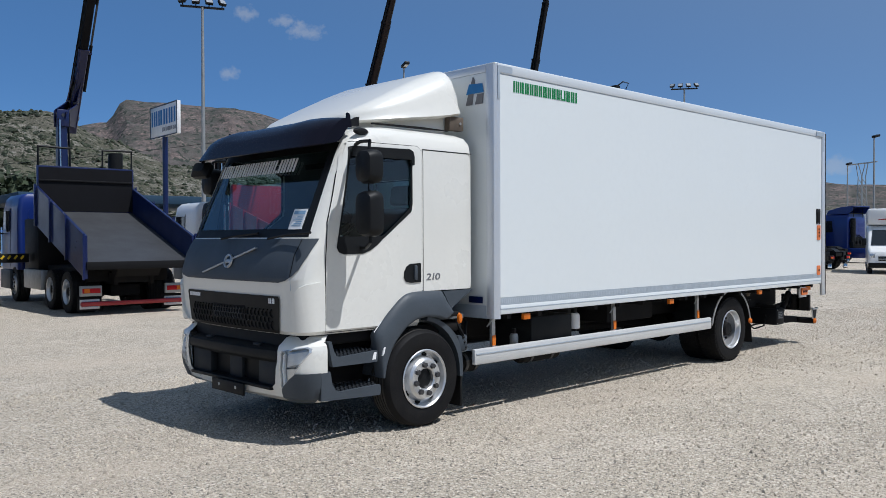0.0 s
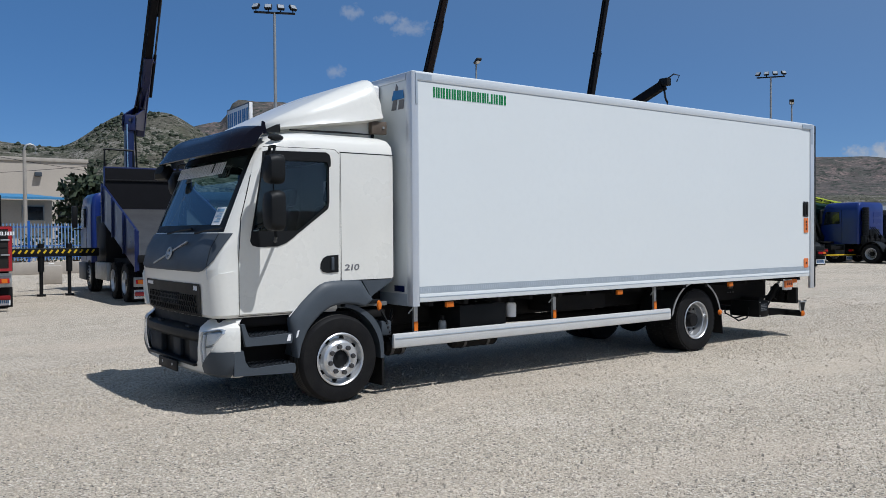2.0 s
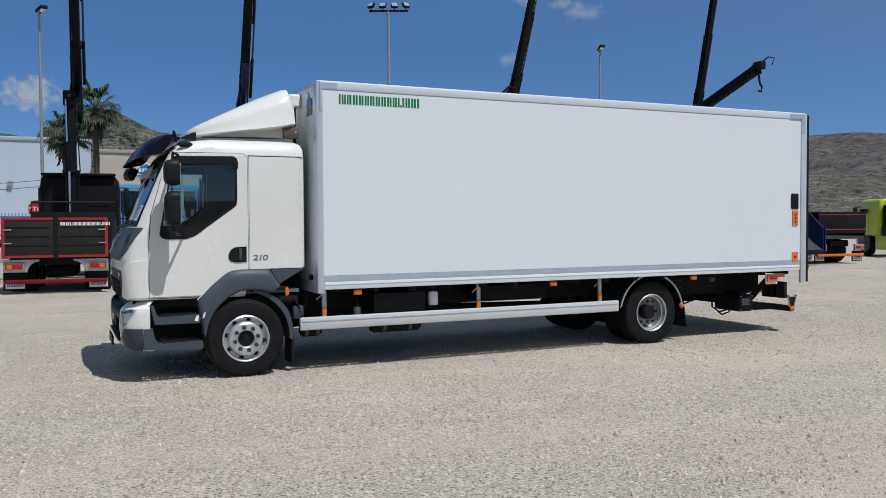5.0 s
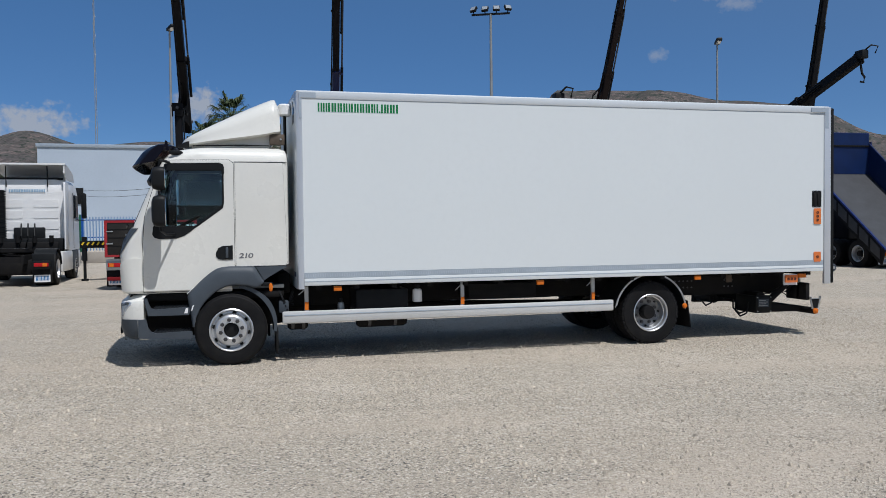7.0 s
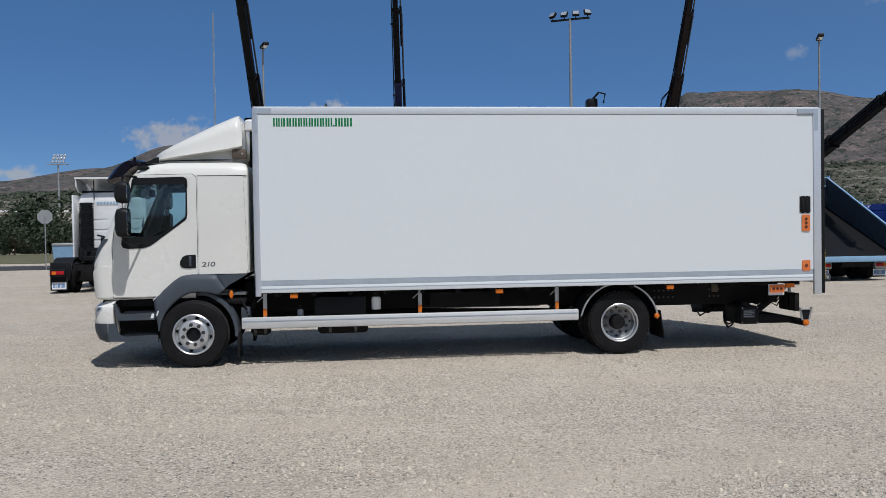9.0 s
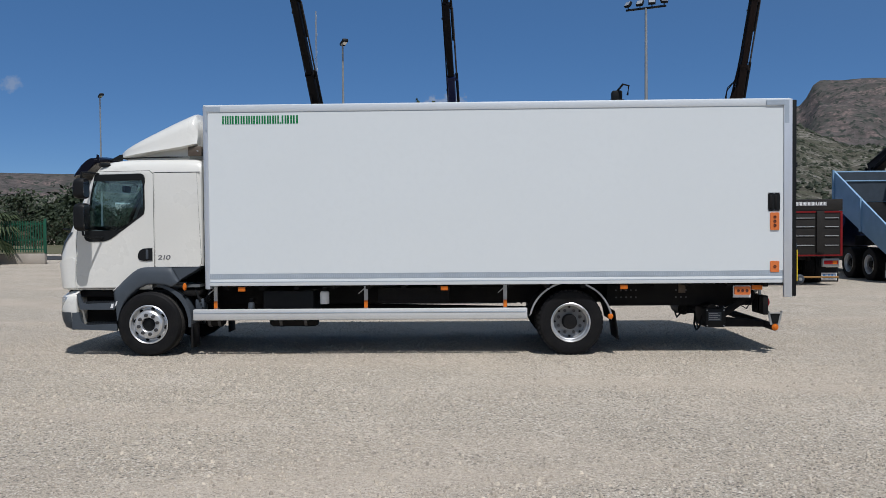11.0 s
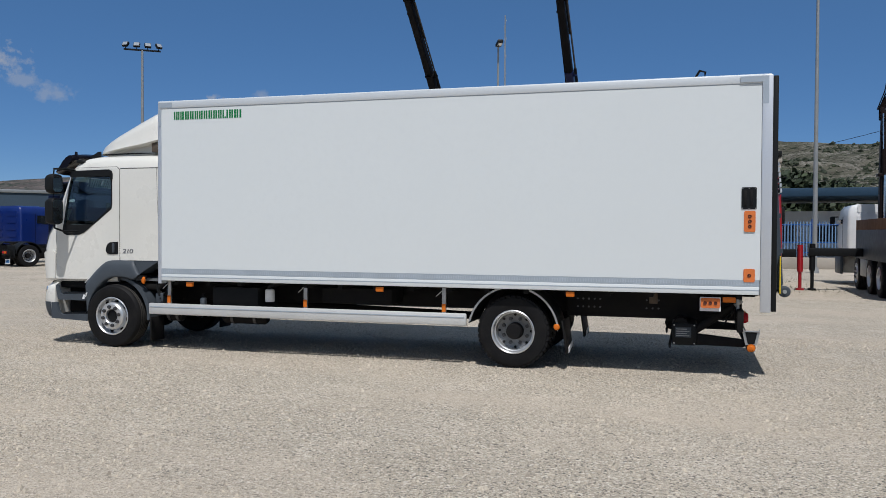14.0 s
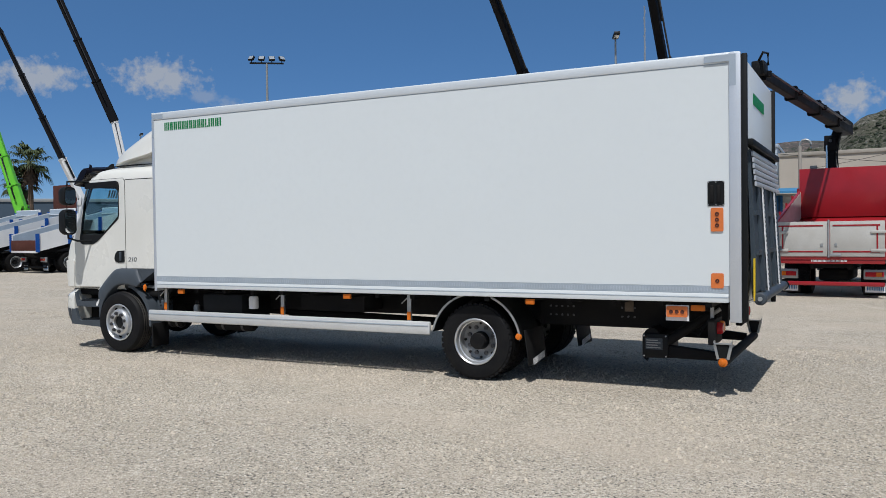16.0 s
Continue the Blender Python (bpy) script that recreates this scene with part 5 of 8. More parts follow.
for i in range(13):
    v = -0.772 + 1.544 * i / 12
    x = 3.062 + 0.05 * (v / 0.87) ** 2
    rs.append(ring(bm, [(x + a, YC + v, z) for a, z in ((0.0, 0.715), (-0.004, 0.74), (0.004, 0.785), (0.03, 0.80), (0.13, 0.825), (0.14, 0.70), (0.03, 0.685))]))
part("mouth_bar", skin(bm, rs), BLACK, bu, "black plastic cross bar of the bumper")
for v0, v1, d0 in ((-0.745, -0.44, 0.035), (0.40, 0.745, 0.035), (-0.12, 0.10, 0.06)):
    part("mouth_frame", box(B(), 3.09 + d0, 3.2, YC + v0, YC + v1, 0.475, 0.69, 0.015), STEP, bu)
part("mouth_sill", box(B(), 3.075, 3.2, YC - 0.70, YC + 0.70, 0.452, 0.482, 0.008), BLACK, bu)
pl = part("plate_holder", box(B(), 3.036, 3.056, YC - 0.33, YC + 0.22, 0.36, 0.465, 0.004), BLACK, bu, "bare black number plate holder")
for v in (-0.20, 0.09):
    part("screw", lathe(B(), [(0.004, 0.004), (0.014, 0.003), (0.016, 0.0)], pose(3.036, YC + v, 0.42, 0, -90), 10), STEEL, pl)
for v in (-0.42, 0.42):
    part("tow_eye_cover", box(B(), 3.115, 3.165, YC + v - 0.05, YC + v + 0.05, 0.805, 0.828, 0.006), STEP, bu)
for s in (-1, 1):
    ol = lamp_outline(s, LAMP)
    hl = part("headlight", bumper_patch(-0.045, scaled(ol, -0.02)), HEADLAMP, truck, "clear headlight with a silver bowl and pale side strip")
    part("bezel", bumper_patch(0.002, scaled(ol, -0.004), 0.045, scaled(ol, 0.008)), LENS, hl)
    part("reflector", bumper_patch(-0.022, lamp_outline(s, ((0.885, 0.665), (1.02, 0.70), (1.05, 0.80), (0.895, 0.77))), 0.015), RIM, hl)
    part("reflector", bumper_patch(-0.026, lamp_outline(s, ((0.875, 0.545), (0.965, 0.61), (0.99, 0.66), (0.88, 0.64))), 0.012), RIM, hl)
    part("lamp_strip", bumper_patch(-0.010, lamp_outline(s, ((0.838, 0.50), (0.862, 0.522), (0.868, 0.77), (0.846, 0.765))), 0.02), WHITE_INK, hl, "pale light strip")
    part("brow", bumper_patch(-0.016, lamp_outline(s, ((0.89, 0.648), (0.97, 0.660), (0.97, 0.668), (0.89, 0.656))), 0.02), SLATE, hl)
    gl = part("lens", bumper_patch(0.004, ol), LAMP_GLASS, hl, "clear lens")
    gl.visible_shadow = False
    SKIRT = lamp_outline(s, ((0.80, 0.34), (1.13, 0.34), (1.13, 0.617), (1.0, 0.617), (0.82, 0.468)))
    sk = carve(bumper_loft(0.007), SKIRT, "x", lambda c: c.x < 3.39, inside=False)
    bmesh.ops.bisect_plane(sk, geom=sk.verts[:] + sk.edges[:] + sk.faces[:], plane_co=(3.318, 0, 0), plane_no=(1, 0, 0), clear_outer=True)
    part("bumper_skirt", sk, SLATE, bu, "dark slate bumper corner")

    # entry steps: sculpted side pieces with open gratings
    vi, vo = YC + s * 0.80, YC + s * 1.098
    a, b = min(vi, vo), max(vi, vo)
    f0, f1 = min(vo, vo - s * 0.045), max(vo, vo - s * 0.045)
    st = part("step_well", box(B(), 3.40, 4.06, min(YC + s * 0.70, vi), max(YC + s * 0.70, vi), 0.36, 0.93, 0.01), CHASSIS, truck)
    low = [(3.322, 0.378), (3.60, 0.366), (3.955, 0.352), (3.962, 0.40), (3.955, 0.445), (3.70, 0.44), (3.53, 0.432), (3.47, 0.455), (3.435, 0.51), (3.415, 0.615), (3.322, 0.615)]
    part("lower_step", slab(B(), low, f0, f1), SLATE, st, "dark slate plastic step")
    up = [(3.44, 0.652), (3.92, 0.649), (3.935, 0.70), (3.925, 0.748), (3.52, 0.728), (3.475, 0.745), (3.45, 0.80), (3.43, 0.868), (3.395, 0.868), (3.41, 0.79), (3.425, 0.72)]
    part("upper_step", slab(B(), up, f0, f1), SLATE, st, "dark slate plastic step")
    part("step_mark", slab(B(), [(3.865, 0.672), (3.905, 0.672), (3.915, 0.735), (3.885, 0.735)], vo + s * 0.0005 - 0.001, vo + s * 0.0005 + 0.001), WHITE_INK, st)
    for z, x0, x1 in ((0.445, 3.50, 3.945), (0.742, 3.50, 3.92)):
        bm = B()
        for k in range(3):
            yy = a + 0.05 + (b - a - 0.10) * k / 2
            box(bm, x0, x1, yy - 0.008, yy + 0.008, z - 0.012, z + 0.004)
        n = 9
        for i in range(n + 1):
            x = x0 + 0.01 + (x1 - x0 - 0.06) * i / n
            beam(bm, (x, a + 0.03, z), (x + 0.04, b - 0.03, z), 0.014, 0.022)
            for k in range(4):
                yy = a + 0.06 + (b - a - 0.12) * k / 3
                box(bm, x + 0.008, x + 0.026, yy - 0.012, yy + 0.012, z + 0.008, z + 0.020)
        part("tread_grip", bm, STEP, st, "black toothed step grating")

    # wheel arch of the front axle, swelling out from the door
    outer = [(3.962, 0.50), (3.945, 0.62), (3.922, 0.74), (3.905, 0.895), (3.96, 0.955), (4.043, 1.045), (4.15, 1.14), (4.235, 1.205), (4.31, 1.234), (4.42, 1.244), (4.60, 1.242), (4.735, 1.232), (4.79, 1.14), (4.845, 1.048)]
    inner = [(3.985, 0.50), (4.012, 0.62), (4.065, 0.735), (4.143, 0.835), (4.25, 0.93), (4.37, 0.99), (4.50, 1.005), (4.64, 0.99), (4.73, 0.965), (4.79, 0.985), (4.825, 1.02)]
    O, A_ = resampled(outer, 30), resampled(inner, 30)
    bm = B()
    rows = []
    for w, v in ((0.0, 1.02), (0.0, 1.075), (0.05, 1.092), (0.20, 1.116), (0.34, 1.128), (0.60, 1.134), (0.88, 1.134), (0.97, 1.130), (1.0, 1.118), (1.0, 0.80)):
        rows.append(ring(bm, [(p[0] + (q[0] - p[0]) * w, YC + s * v, p[1] + (q[1] - p[1]) * w) for p, q in zip(O, A_)]))
    fd = part("fender", skin(bm, rows, False, (False, False)), SLATE, truck, "dark slate plastic wheel arch", smooth=50)
    part("door_edge_trim", slab(B(), [(3.905, 0.905), (3.99, 0.995), (3.985, 1.0), (3.90, 0.912)], YC + s * 1.0805 - 0.001, YC + s * 1.0805 + 0.001), WHITE_INK, fd)
    y0 = YC + s * 0.80
    part("arch_wedge", slab(B(), [(4.742, 1.231), (5.145, 1.235), (4.885, 1.085), (4.846, 1.052), (4.80, 1.135)], min(y0, YC + s * 1.088), max(y0, YC + s * 1.088)), SLATE, fd)
    part("arch_reflector", slab(B(), [(3.948, 0.70), (3.968, 0.715), (3.985, 0.775), (3.965, 0.765)], YC + s * 1.126, YC + s * 1.140), WHITE_INK, fd, "small white reflector")
    cx, cz, R = 4.43, 0.447, 0.535
    liner = [(cx + (R - 0.005) * math.cos(radians(t)), cz + (R - 0.005) * math.sin(radians(t))) for t in range(-5, 80, 6)]
    liner += [(cx + (R + 0.06 - 0.03 * abs(t - 35) / 45) * math.cos(radians(t)), cz + (R + 0.06 - 0.03 * abs(t - 35) / 45) * math.sin(radians(t))) for t in range(79, -6, -6)]
    part("mudguard", slab(B(), liner, min(YC + s * 0.74, YC + s * 1.09), max(YC + s * 0.74, YC + s * 1.09)), SLATE, fd)
    part("mud_flap", box(B(), 4.985, 5.015, min(YC + s * 0.76, YC + s * 1.07), max(YC + s * 0.76, YC + s * 1.07), 0.10, 0.44, 0.004), RUBBER, fd, "black rubber mud flap")
    lathe(bm := B(), [(0.004, 0.035), (0.035, 0.03), (0.045, 0.0)], pose(4.925, YC + s * 1.115, 0.965, 90 if s < 0 else -90) @ Matrix.Diagonal((0.62, 1.2, 0.8, 1)), 16)
    ind = part("side_indicator", bm, ORANGE, truck, "orange side indicator")
    part("indicator_arm", box(B(), 4.80, 4.95, YC + s * 1.09 - 0.02, YC + s * 1.09 + 0.02, 0.985, 1.03, 0.008), BLACK, ind)

    # mirrors on a bracket
    yo = YC + s * (1.375 if s < 0 else 1.25)
    bm = B()
    tube(bm, [(3.72, YC + s * 1.06, 2.545), (3.66, YC + s * 1.20, 2.555), (3.625, yo, 2.545), (3.61, yo, 2.42), (3.61, yo, 1.95), (3.63, yo, 1.70), (3.68, YC + s * 1.25, 1.655), (3.77, YC + s * 1.075, 1.655)], 0.016)
    mir = part("mirror", bm, BLACK, truck, "black twin door mirrors on a bracket")
    for z0, z1, w in ((2.19, 2.47, 0.106), (1.75, 2.13, 0.110)):
        bm = B()
        rs = []
        for k, (xx, sc) in enumerate(((3.53, 0.66), (3.55, 0.90), (3.60, 1.0), (3.66, 1.0), (3.685, 0.95))):
            zc, hz = (z0 + z1) / 2, (z1 - z0) / 2 * sc
            rs.append(ring(bm, [(xx, yo + u, v) for u, v in rounded(-w * sc, w * sc, zc - hz, zc + hz, 0.07, 6)]))
        skin(bm, rs)
        part("mirror_housing", bm, BLACK, mir)
        slab(bm := B(), rounded(yo - w * 0.86, yo + w * 0.86, z0 + 0.025, z1 - 0.025, 0.055), 3.686, 3.69, "x")
        part("mirror_glass", bm, MIRROR, mir)
# kerb mirror hanging before the far corner
tube(bm := B(), [(3.52, YC + 0.96, 2.60), (3.42, YC + 1.0, 2.58), (3.38, YC + 1.02, 2.50)], 0.016)
km = part("front_mirror", bm, BLACK, truck, "black kerb mirror on an arm")
bm = B()
rs = []
for k, sc in ((-0.05, 0.6), (0.0, 1.0), (0.05, 0.95)):
    rs.append(ring(bm, [pose(3.37, YC + 1.03, 2.44, 0, 30, 20) @ Vector((k, u, v)) for u, v in rounded(-0.11 * sc, 0.11 * sc, -0.085 * sc, 0.085 * sc, 0.03)]))
skin(bm, rs)
part("mirror_housing", bm, BLACK, km)

# smoked sun visor: a brow that folds over into a steeper lip
bm = B()
rs = []
MIDDLE = ((3.80, 2.775), (3.70, 2.80), (3.58, 2.79), (3.46, 2.745), (3.375, 2.685), (3.345, 2.655), (3.315, 2.61), (3.275, 2.545), (3.245, 2.505), (3.255, 2.498), (3.29, 2.54), (3.34, 2.61), (3.45, 2.69), (3.58, 2.725), (3.70, 2.735), (3.80, 2.74))
ENDS = ((3.66, 2.735), (3.645, 2.765), (3.60, 2.765), (3.55, 2.735), (3.50, 2.69), (3.475, 2.66), (3.45, 2.62), (3.40, 2.565), (3.375, 2.53), (3.385, 2.522), (3.42, 2.535), (3.47, 2.545), (3.53, 2.555), (3.58, 2.60), (3.62, 2.66), (3.65, 2.70))
for i in range(33):
    v = -1.055 + 2.11 * i / 32
    k = abs(v) / 1.055
    w = 0.16 * k ** 2 + 0.84 * k ** 9
    bulge = 0.012 * max(0.0, 1 - abs(abs(v) - 0.62) / 0.3)
    rs.append(ring(bm, [(a[0] + (b[0] - a[0]) * w, YC + v, a[1] + (b[1] - a[1]) * w + (bulge if 1 <= j <= 4 else 0)) for j, (a, b) in enumerate(zip(MIDDLE, ENDS))]))
skin(bm, rs)
part("sun_visor", bm, VISOR, truck, "smoked black sun visor over the windscreen", smooth=40)
for s in (-1, 1):
    part("visor_bracket", slab(B(), [(3.66, 2.70), (3.72, 2.70), (3.70, 2.815), (3.675, 2.825)], YC + s * 1.0 - 0.012, YC + s * 1.0 + 0.012), VISOR, truck)
# raised roof hatch and spoiler
part("roof_hatch", box(B(), 4.0, 4.75, YC - 0.55, YC + 0.55, 2.755, 2.80, 0.02), CAB_WHITE, truck)
bm = B()
rs = []
for x, top, base, hw in ((3.86, 2.835, 2.79, 0.60), (3.90, 2.875, 2.785, 0.70), (3.98, 2.925, 2.79, 0.78), (4.12, 2.995, 2.805, 0.86), (4.30, 3.085, 2.825, 0.92), (4.50, 3.185, 2.85, 0.96), (4.70, 3.28, 2.875, 0.985), (4.90, 3.365, 2.905, 1.0), (4.99, 3.40, 2.925, 1.005), (5.03, 3.405, 2.932, 1.0), (5.085, 3.30, 2.942, 0.985)):
    h = top - base
    r = min(0.26, h * 0.72)
    pts = [(-hw + 0.03, base), (-hw, base + 0.02)] + [(-hw + 0.05 * (h / 0.48) + r - r * math.cos(radians(a)), top - r + r * math.sin(radians(a))) for a in range(0, 91, 15)]
    pts += [(-u, w) for u, w in pts[::-1]]
    rs.append(ring(bm, [(x, YC + u, w) for u, w in pts]))
skin(bm, rs)
sp = part("roof_spoiler", bm, CAB_WHITE, truck, "white moulded roof spoiler", smooth=50)
bm = B()
rs = [ring(bm, [(x, YC + u, z) for u, z in ((-hw, 2.74), (-hw + 0.03, zt), (hw - 0.03, zt), (hw, 2.74))]) for x, hw, zt in ((3.98, 0.66, 2.81), (4.25, 0.80, 2.84), (4.60, 0.88, 2.89), (4.95, 0.90, 2.935))]
part("spoiler_base", skin(bm, rs), CAB_WHITE, sp)
for s in (-1, 1):
    part("nose_bracket", slab(B(), [(3.76, 2.75), (3.955, 2.75), (3.955, 2.835), (3.92, 2.83)], YC + s * 0.80 - 0.015, YC + s * 0.80 + 0.015), BLACK, sp)
    part("spoiler_seal", slab(B(), [(4.0, 2.762), (4.75, 2.772), (4.95, 2.776), (4.95, 2.784), (4.6, 2.79), (4.0, 2.775)], YC + s * 0.935 - 0.01, YC + s * 0.935 + 0.01), CHASSIS, sp)
    bk = part("spoiler_bracket", box(B(), 4.95, 5.14, YC + s * 0.93 - 0.04, YC + s * 0.93 + 0.04, 2.79, 2.925, 0.01), BRACKET, sp, "dusty brown steel bracket")
    part("bracket_bolt", rod(B(), (5.09, YC + s * 0.972, 2.86), (5.09, YC + s * 0.98, 2.86), 0.014, seg=8), STEEL, bk)
# round white unit between the spoiler and the box
lathe(bm := B(), [(0.004, 0.16), (0.07, 0.16), (0.085, 0.14), (0.085, 0.02), (0.06, 0.0), (0.004, 0.0)], pose(5.17, YC - 0.62, 3.20), 16)
part("roof_unit", bm, TRUCK_WHITE, truck, "small round white unit behind the spoiler")
part("unit_stay", rod(B(), (5.17, YC - 0.62, 2.70), (5.17, YC - 0.62, 3.20), 0.02, seg=8), BLACK, truck)

# inside the cab
inn = part("dashboard", slab(B(), [(3.32, 1.45), (3.32, 1.72), (3.62, 1.76), (3.74, 1.66), (3.74, 1.3), (3.32, 1.3)], YC - 1.0, YC + 1.0), LINING, truck, "dark grey dashboard")
bm = B()
lathe(bm, [(0.215, -0.014), (0.23, 0.0), (0.215, 0.014), (0.20, 0.0)], pose(3.86, YC - 0.52, 1.78, 0, -28), 28, close=True)
rod(bm, (3.86, YC - 0.52, 1.78), (3.74, YC - 0.52, 1.58), 0.04)
for a in (0, 120, 240):
    q = pose(3.86, YC - 0.52, 1.78, 0, -28)
    beam(bm, q @ Vector((0, 0, 0)), q @ Vector((0.21 * math.cos(radians(a)), 0.21 * math.sin(radians(a)), 0)), 0.035, 0.02)
part("steering_wheel", bm, BLACK, truck, "black steering wheel")
for v in (-0.52, 0.52):
    bm = B()
    box(bm, 4.05, 4.55, YC + v - 0.25, YC + v + 0.25, 1.25, 1.45, 0.05)
    box(bm, -0.07, 0.07, -0.24, 0.24, 0, 0.62, 0.05, pose(4.55, YC + v, 1.42, 0, 12))
    box(bm, -0.05, 0.05, -0.13, 0.13, 0, 0.2, 0.04, pose(4.69, YC + v, 2.06, 0, 12))
    part("seat", bm, SEAT_CLOTH, truck, "dark grey cloth seat")
part("cab_floor", box(B(), 3.3, 5.1, YC - 1.0, YC + 1.0, 0.95, 0.99), LINING, truck)
slab(bm := B(), rounded(YC - 0.13, YC + 0.10, 2.33, 2.43, 0.04), 3.66, 3.70, "x")
part("curtain_rail", box(B(), 4.62, 4.66, YC - 1.0, YC + 1.0, 2.50, 2.56), BLACK, truck)
part("inner_mirror", bm, BLACK, truck)
box(bm := B(), -0.006, -0.003, -0.125, 0.125, -0.125, 0.125, 0, pose(3.319, YC - 0.78, 1.90, 0, 23.5, 4) @ Matrix.Diagonal((1, 0.74, 0.76, 1)))
pp = part("price_sheet", bm, WHITE_INK, ws, "white paper sheet with pale blue print")
bm = B()
box(bm, -0.0095, -0.007, -0.10, 0.10, 0.06, 0.10, 0, pose(3.319, YC - 0.78, 1.90, 0, 23.5, 4) @ Matrix.Diagonal((1, 0.74, 0.76, 1)))
for i in range(6):
    box(bm, -0.0095, -0.007, -0.09, 0.02 + 0.03 * (i % 3), 0.03 - 0.022 * i, 0.037 - 0.022 * i, 0, pose(3.319, YC - 0.78, 1.90, 0, 23.5, 4) @ Matrix.Diagonal((1, 0.74, 0.76, 1)))
part("sheet_print", bm, PALE_BLUE, pp, kind="stuff")
bm = B()
word_bars(bm, (0.072, 0.066, 0.084, 0.078, 0.078, 0.072, 0.078, 0.078, 0.078, 0.078, 0.072, -0.026, 0.078, 0.084, 0.084), 0.135, 0.014, pose(3.462, YC + 0.80, 2.335, 0, 0, -90) @ Matrix.Rotation(radians(-23.5), 4, "X"))
part("screen_print", bm, WHITE_INK, ws, "white film bars along the top of the windscreen", kind="stuff")
for s in (-0.55, 0.25):
    tube(bm := B(), [(3.16, YC + s, 1.735), (3.20, YC + s - 0.2, 1.765), (3.22, YC + s - 0.55, 1.785)], 0.012, 6)
    part("wiper", bm, BLACK, ws)

# ---- cargo body ----
X0, X1, HB = 5.25, 13.20, 1.275
BOT, TOP = 0.97, 3.44
body = part("cargo_body", box(B(), X0 + 0.03, X1 - 0.02, YC - HB + 0.012, YC + HB - 0.012, BOT + 0.02, TOP - 0.012), BOX_WHITE, truck, "smooth white insulated cargo body")
for s in (-1, 1):
    y = YC + s * HB
    def plate(x0, x1, z0, z1, t=0.012, bev=0.0, y=y):
        return box(B(), x0, x1, y - t, y + t, z0, z1, bev)
    part("side_panel", plate(X0 + 0.085, 13.09, 1.149, 3.342, 0.004), BOX_WHITE, truck, "smooth white side panel")
    part("top_rail", plate(X0 + 0.05, 13.19, 3.348, TOP, 0.012, 0.006), RAIL, truck, "white roof rail")
    part("rail_line", plate(X0 + 0.085, 13.09, 3.341, 3.349, 0.006), STRIP, truck)
    part("bottom_rail", plate(X0 + 0.085, 13.08, 0.982, 1.074, 0.012, 0.006), BOX_WHITE, truck, "white bottom rail")
    part("rail_line", plate(X0 + 0.085, 13.08, 1.030, 1.040, 0.0145), STRIP, truck)
    part("strip", plate(X0 + 0.085, 13.08, 1.076, 1.147, 0.009), STRIP, truck, "blue-grey strip with fine ribs")
    bm = B()
    for i in range(250):
        x = X0 + 0.10 + i * 0.0307
        box(bm, x, x + 0.013, y - 0.0102, y + 0.0102, 1.092, 1.132)
    part("strip_ribs", bm, RIB, truck, kind="stuff")
    bm = B()
    rs = [ring(bm, [(x, YC + s * (HB + v), z) for x, v in ((X0, -0.10), (X0, -0.05), (X0 + 0.015, -0.015), (X0 + 0.05, 0.006), (X0 + 0.084, 0.008), (X0 + 0.084, -0.10))]) for z in (BOT - 0.03, TOP)]
    skin(bm, rs)
    part("front_corner_post", bm, ALU, truck, "rounded aluminium corner post")
    part("rear_corner_post", plate(13.092, 13.205, 0.79, 3.44, 0.022, 0.008), ALU, truck, "aluminium rear corner post")
    part("rear_seal", box(B(), 13.207, 13.262, min(y, y + s * 0.015), max(y, y + s * 0.015) + 0.05, 0.80, 3.425, 0.01) if s < 0 else box(B(), 13.207, 13.262, y - 0.065, y, 0.80, 3.425, 0.01), BLACK, truck, "black rear edge")
    slab(bm := B(), [(X0 + 0.07, 3.36), (X0 + 0.26, 3.36), (X0 + 0.26, 3.425), (X0 + 0.05, 3.425), (X0 + 0.05, 3.10), (X0 + 0.08, 3.10)][::-1], y - 0.0145, y + 0.0145)
    part("corner_plate", bm, STRIP, truck)
    slab(bm := B(), [(12.86, 3.36), (13.10, 3.36), (13.10, 3.12), (13.16, 3.12), (13.16, 3.425), (12.86, 3.425)], y - 0.024, y + 0.024)
    part("corner_plate", bm, STRIP, truck)
    # pocket and big marker lamps by the rear edge
    pk = part("handle_pocket", slab(B(), rounded(12.885, 13.045, 1.945, 2.19, 0.012), y - 0.011, y + 0.011), BLACK, truck, "black screwed-on recessed handle plate")
    bm = B()
    for x in (12.925, 12.99):
        box(bm, x - 0.018, x + 0.018, y - 0.02, y + 0.02, 1.975, 2.15, 0.008)
    part("grip", bm, CHASSIS, pk)
    for x in (12.895, 12.965, 13.035):
        for z in (1.955, 2.18):
            part("screw", rod(B(), (x, y - 0.014, z), (x, y + 0.014, z), 0.006, seg=6), STEEL, pk)
    for z0, z1, n in ((1.69, 1.925, 3), (1.125, 1.275, 1)):
        mk = part("marker_lamp", slab(B(), rounded(12.915, 13.035, z0, z1, 0.015), y - 0.016, y + 0.016), ORANGE_BODY, truck, "orange marker lamp plate")
        for i in range(n):
            zc = (z0 + z1) / 2 + (i - (n - 1) / 2) * 0.056
            part("lens", lathe(B(), [(0.020, 0.0), (0.020, 0.010), (0.012, 0.010), (0.004, 0.003)], pose(12.975, y + s * 0.012, zc, 90 if s < 0 else -90), 14), RUST, mk)
    for x in (5.76, 8.54, 10.97):
        box(bm := B(), x - 0.05, x + 0.05, y - s * 0.03 - 0.02, y - s * 0.03 + 0.02, 0.905, 0.965, 0.006)
        part("side_marker", bm, ORANGE, truck, "small orange side marker")
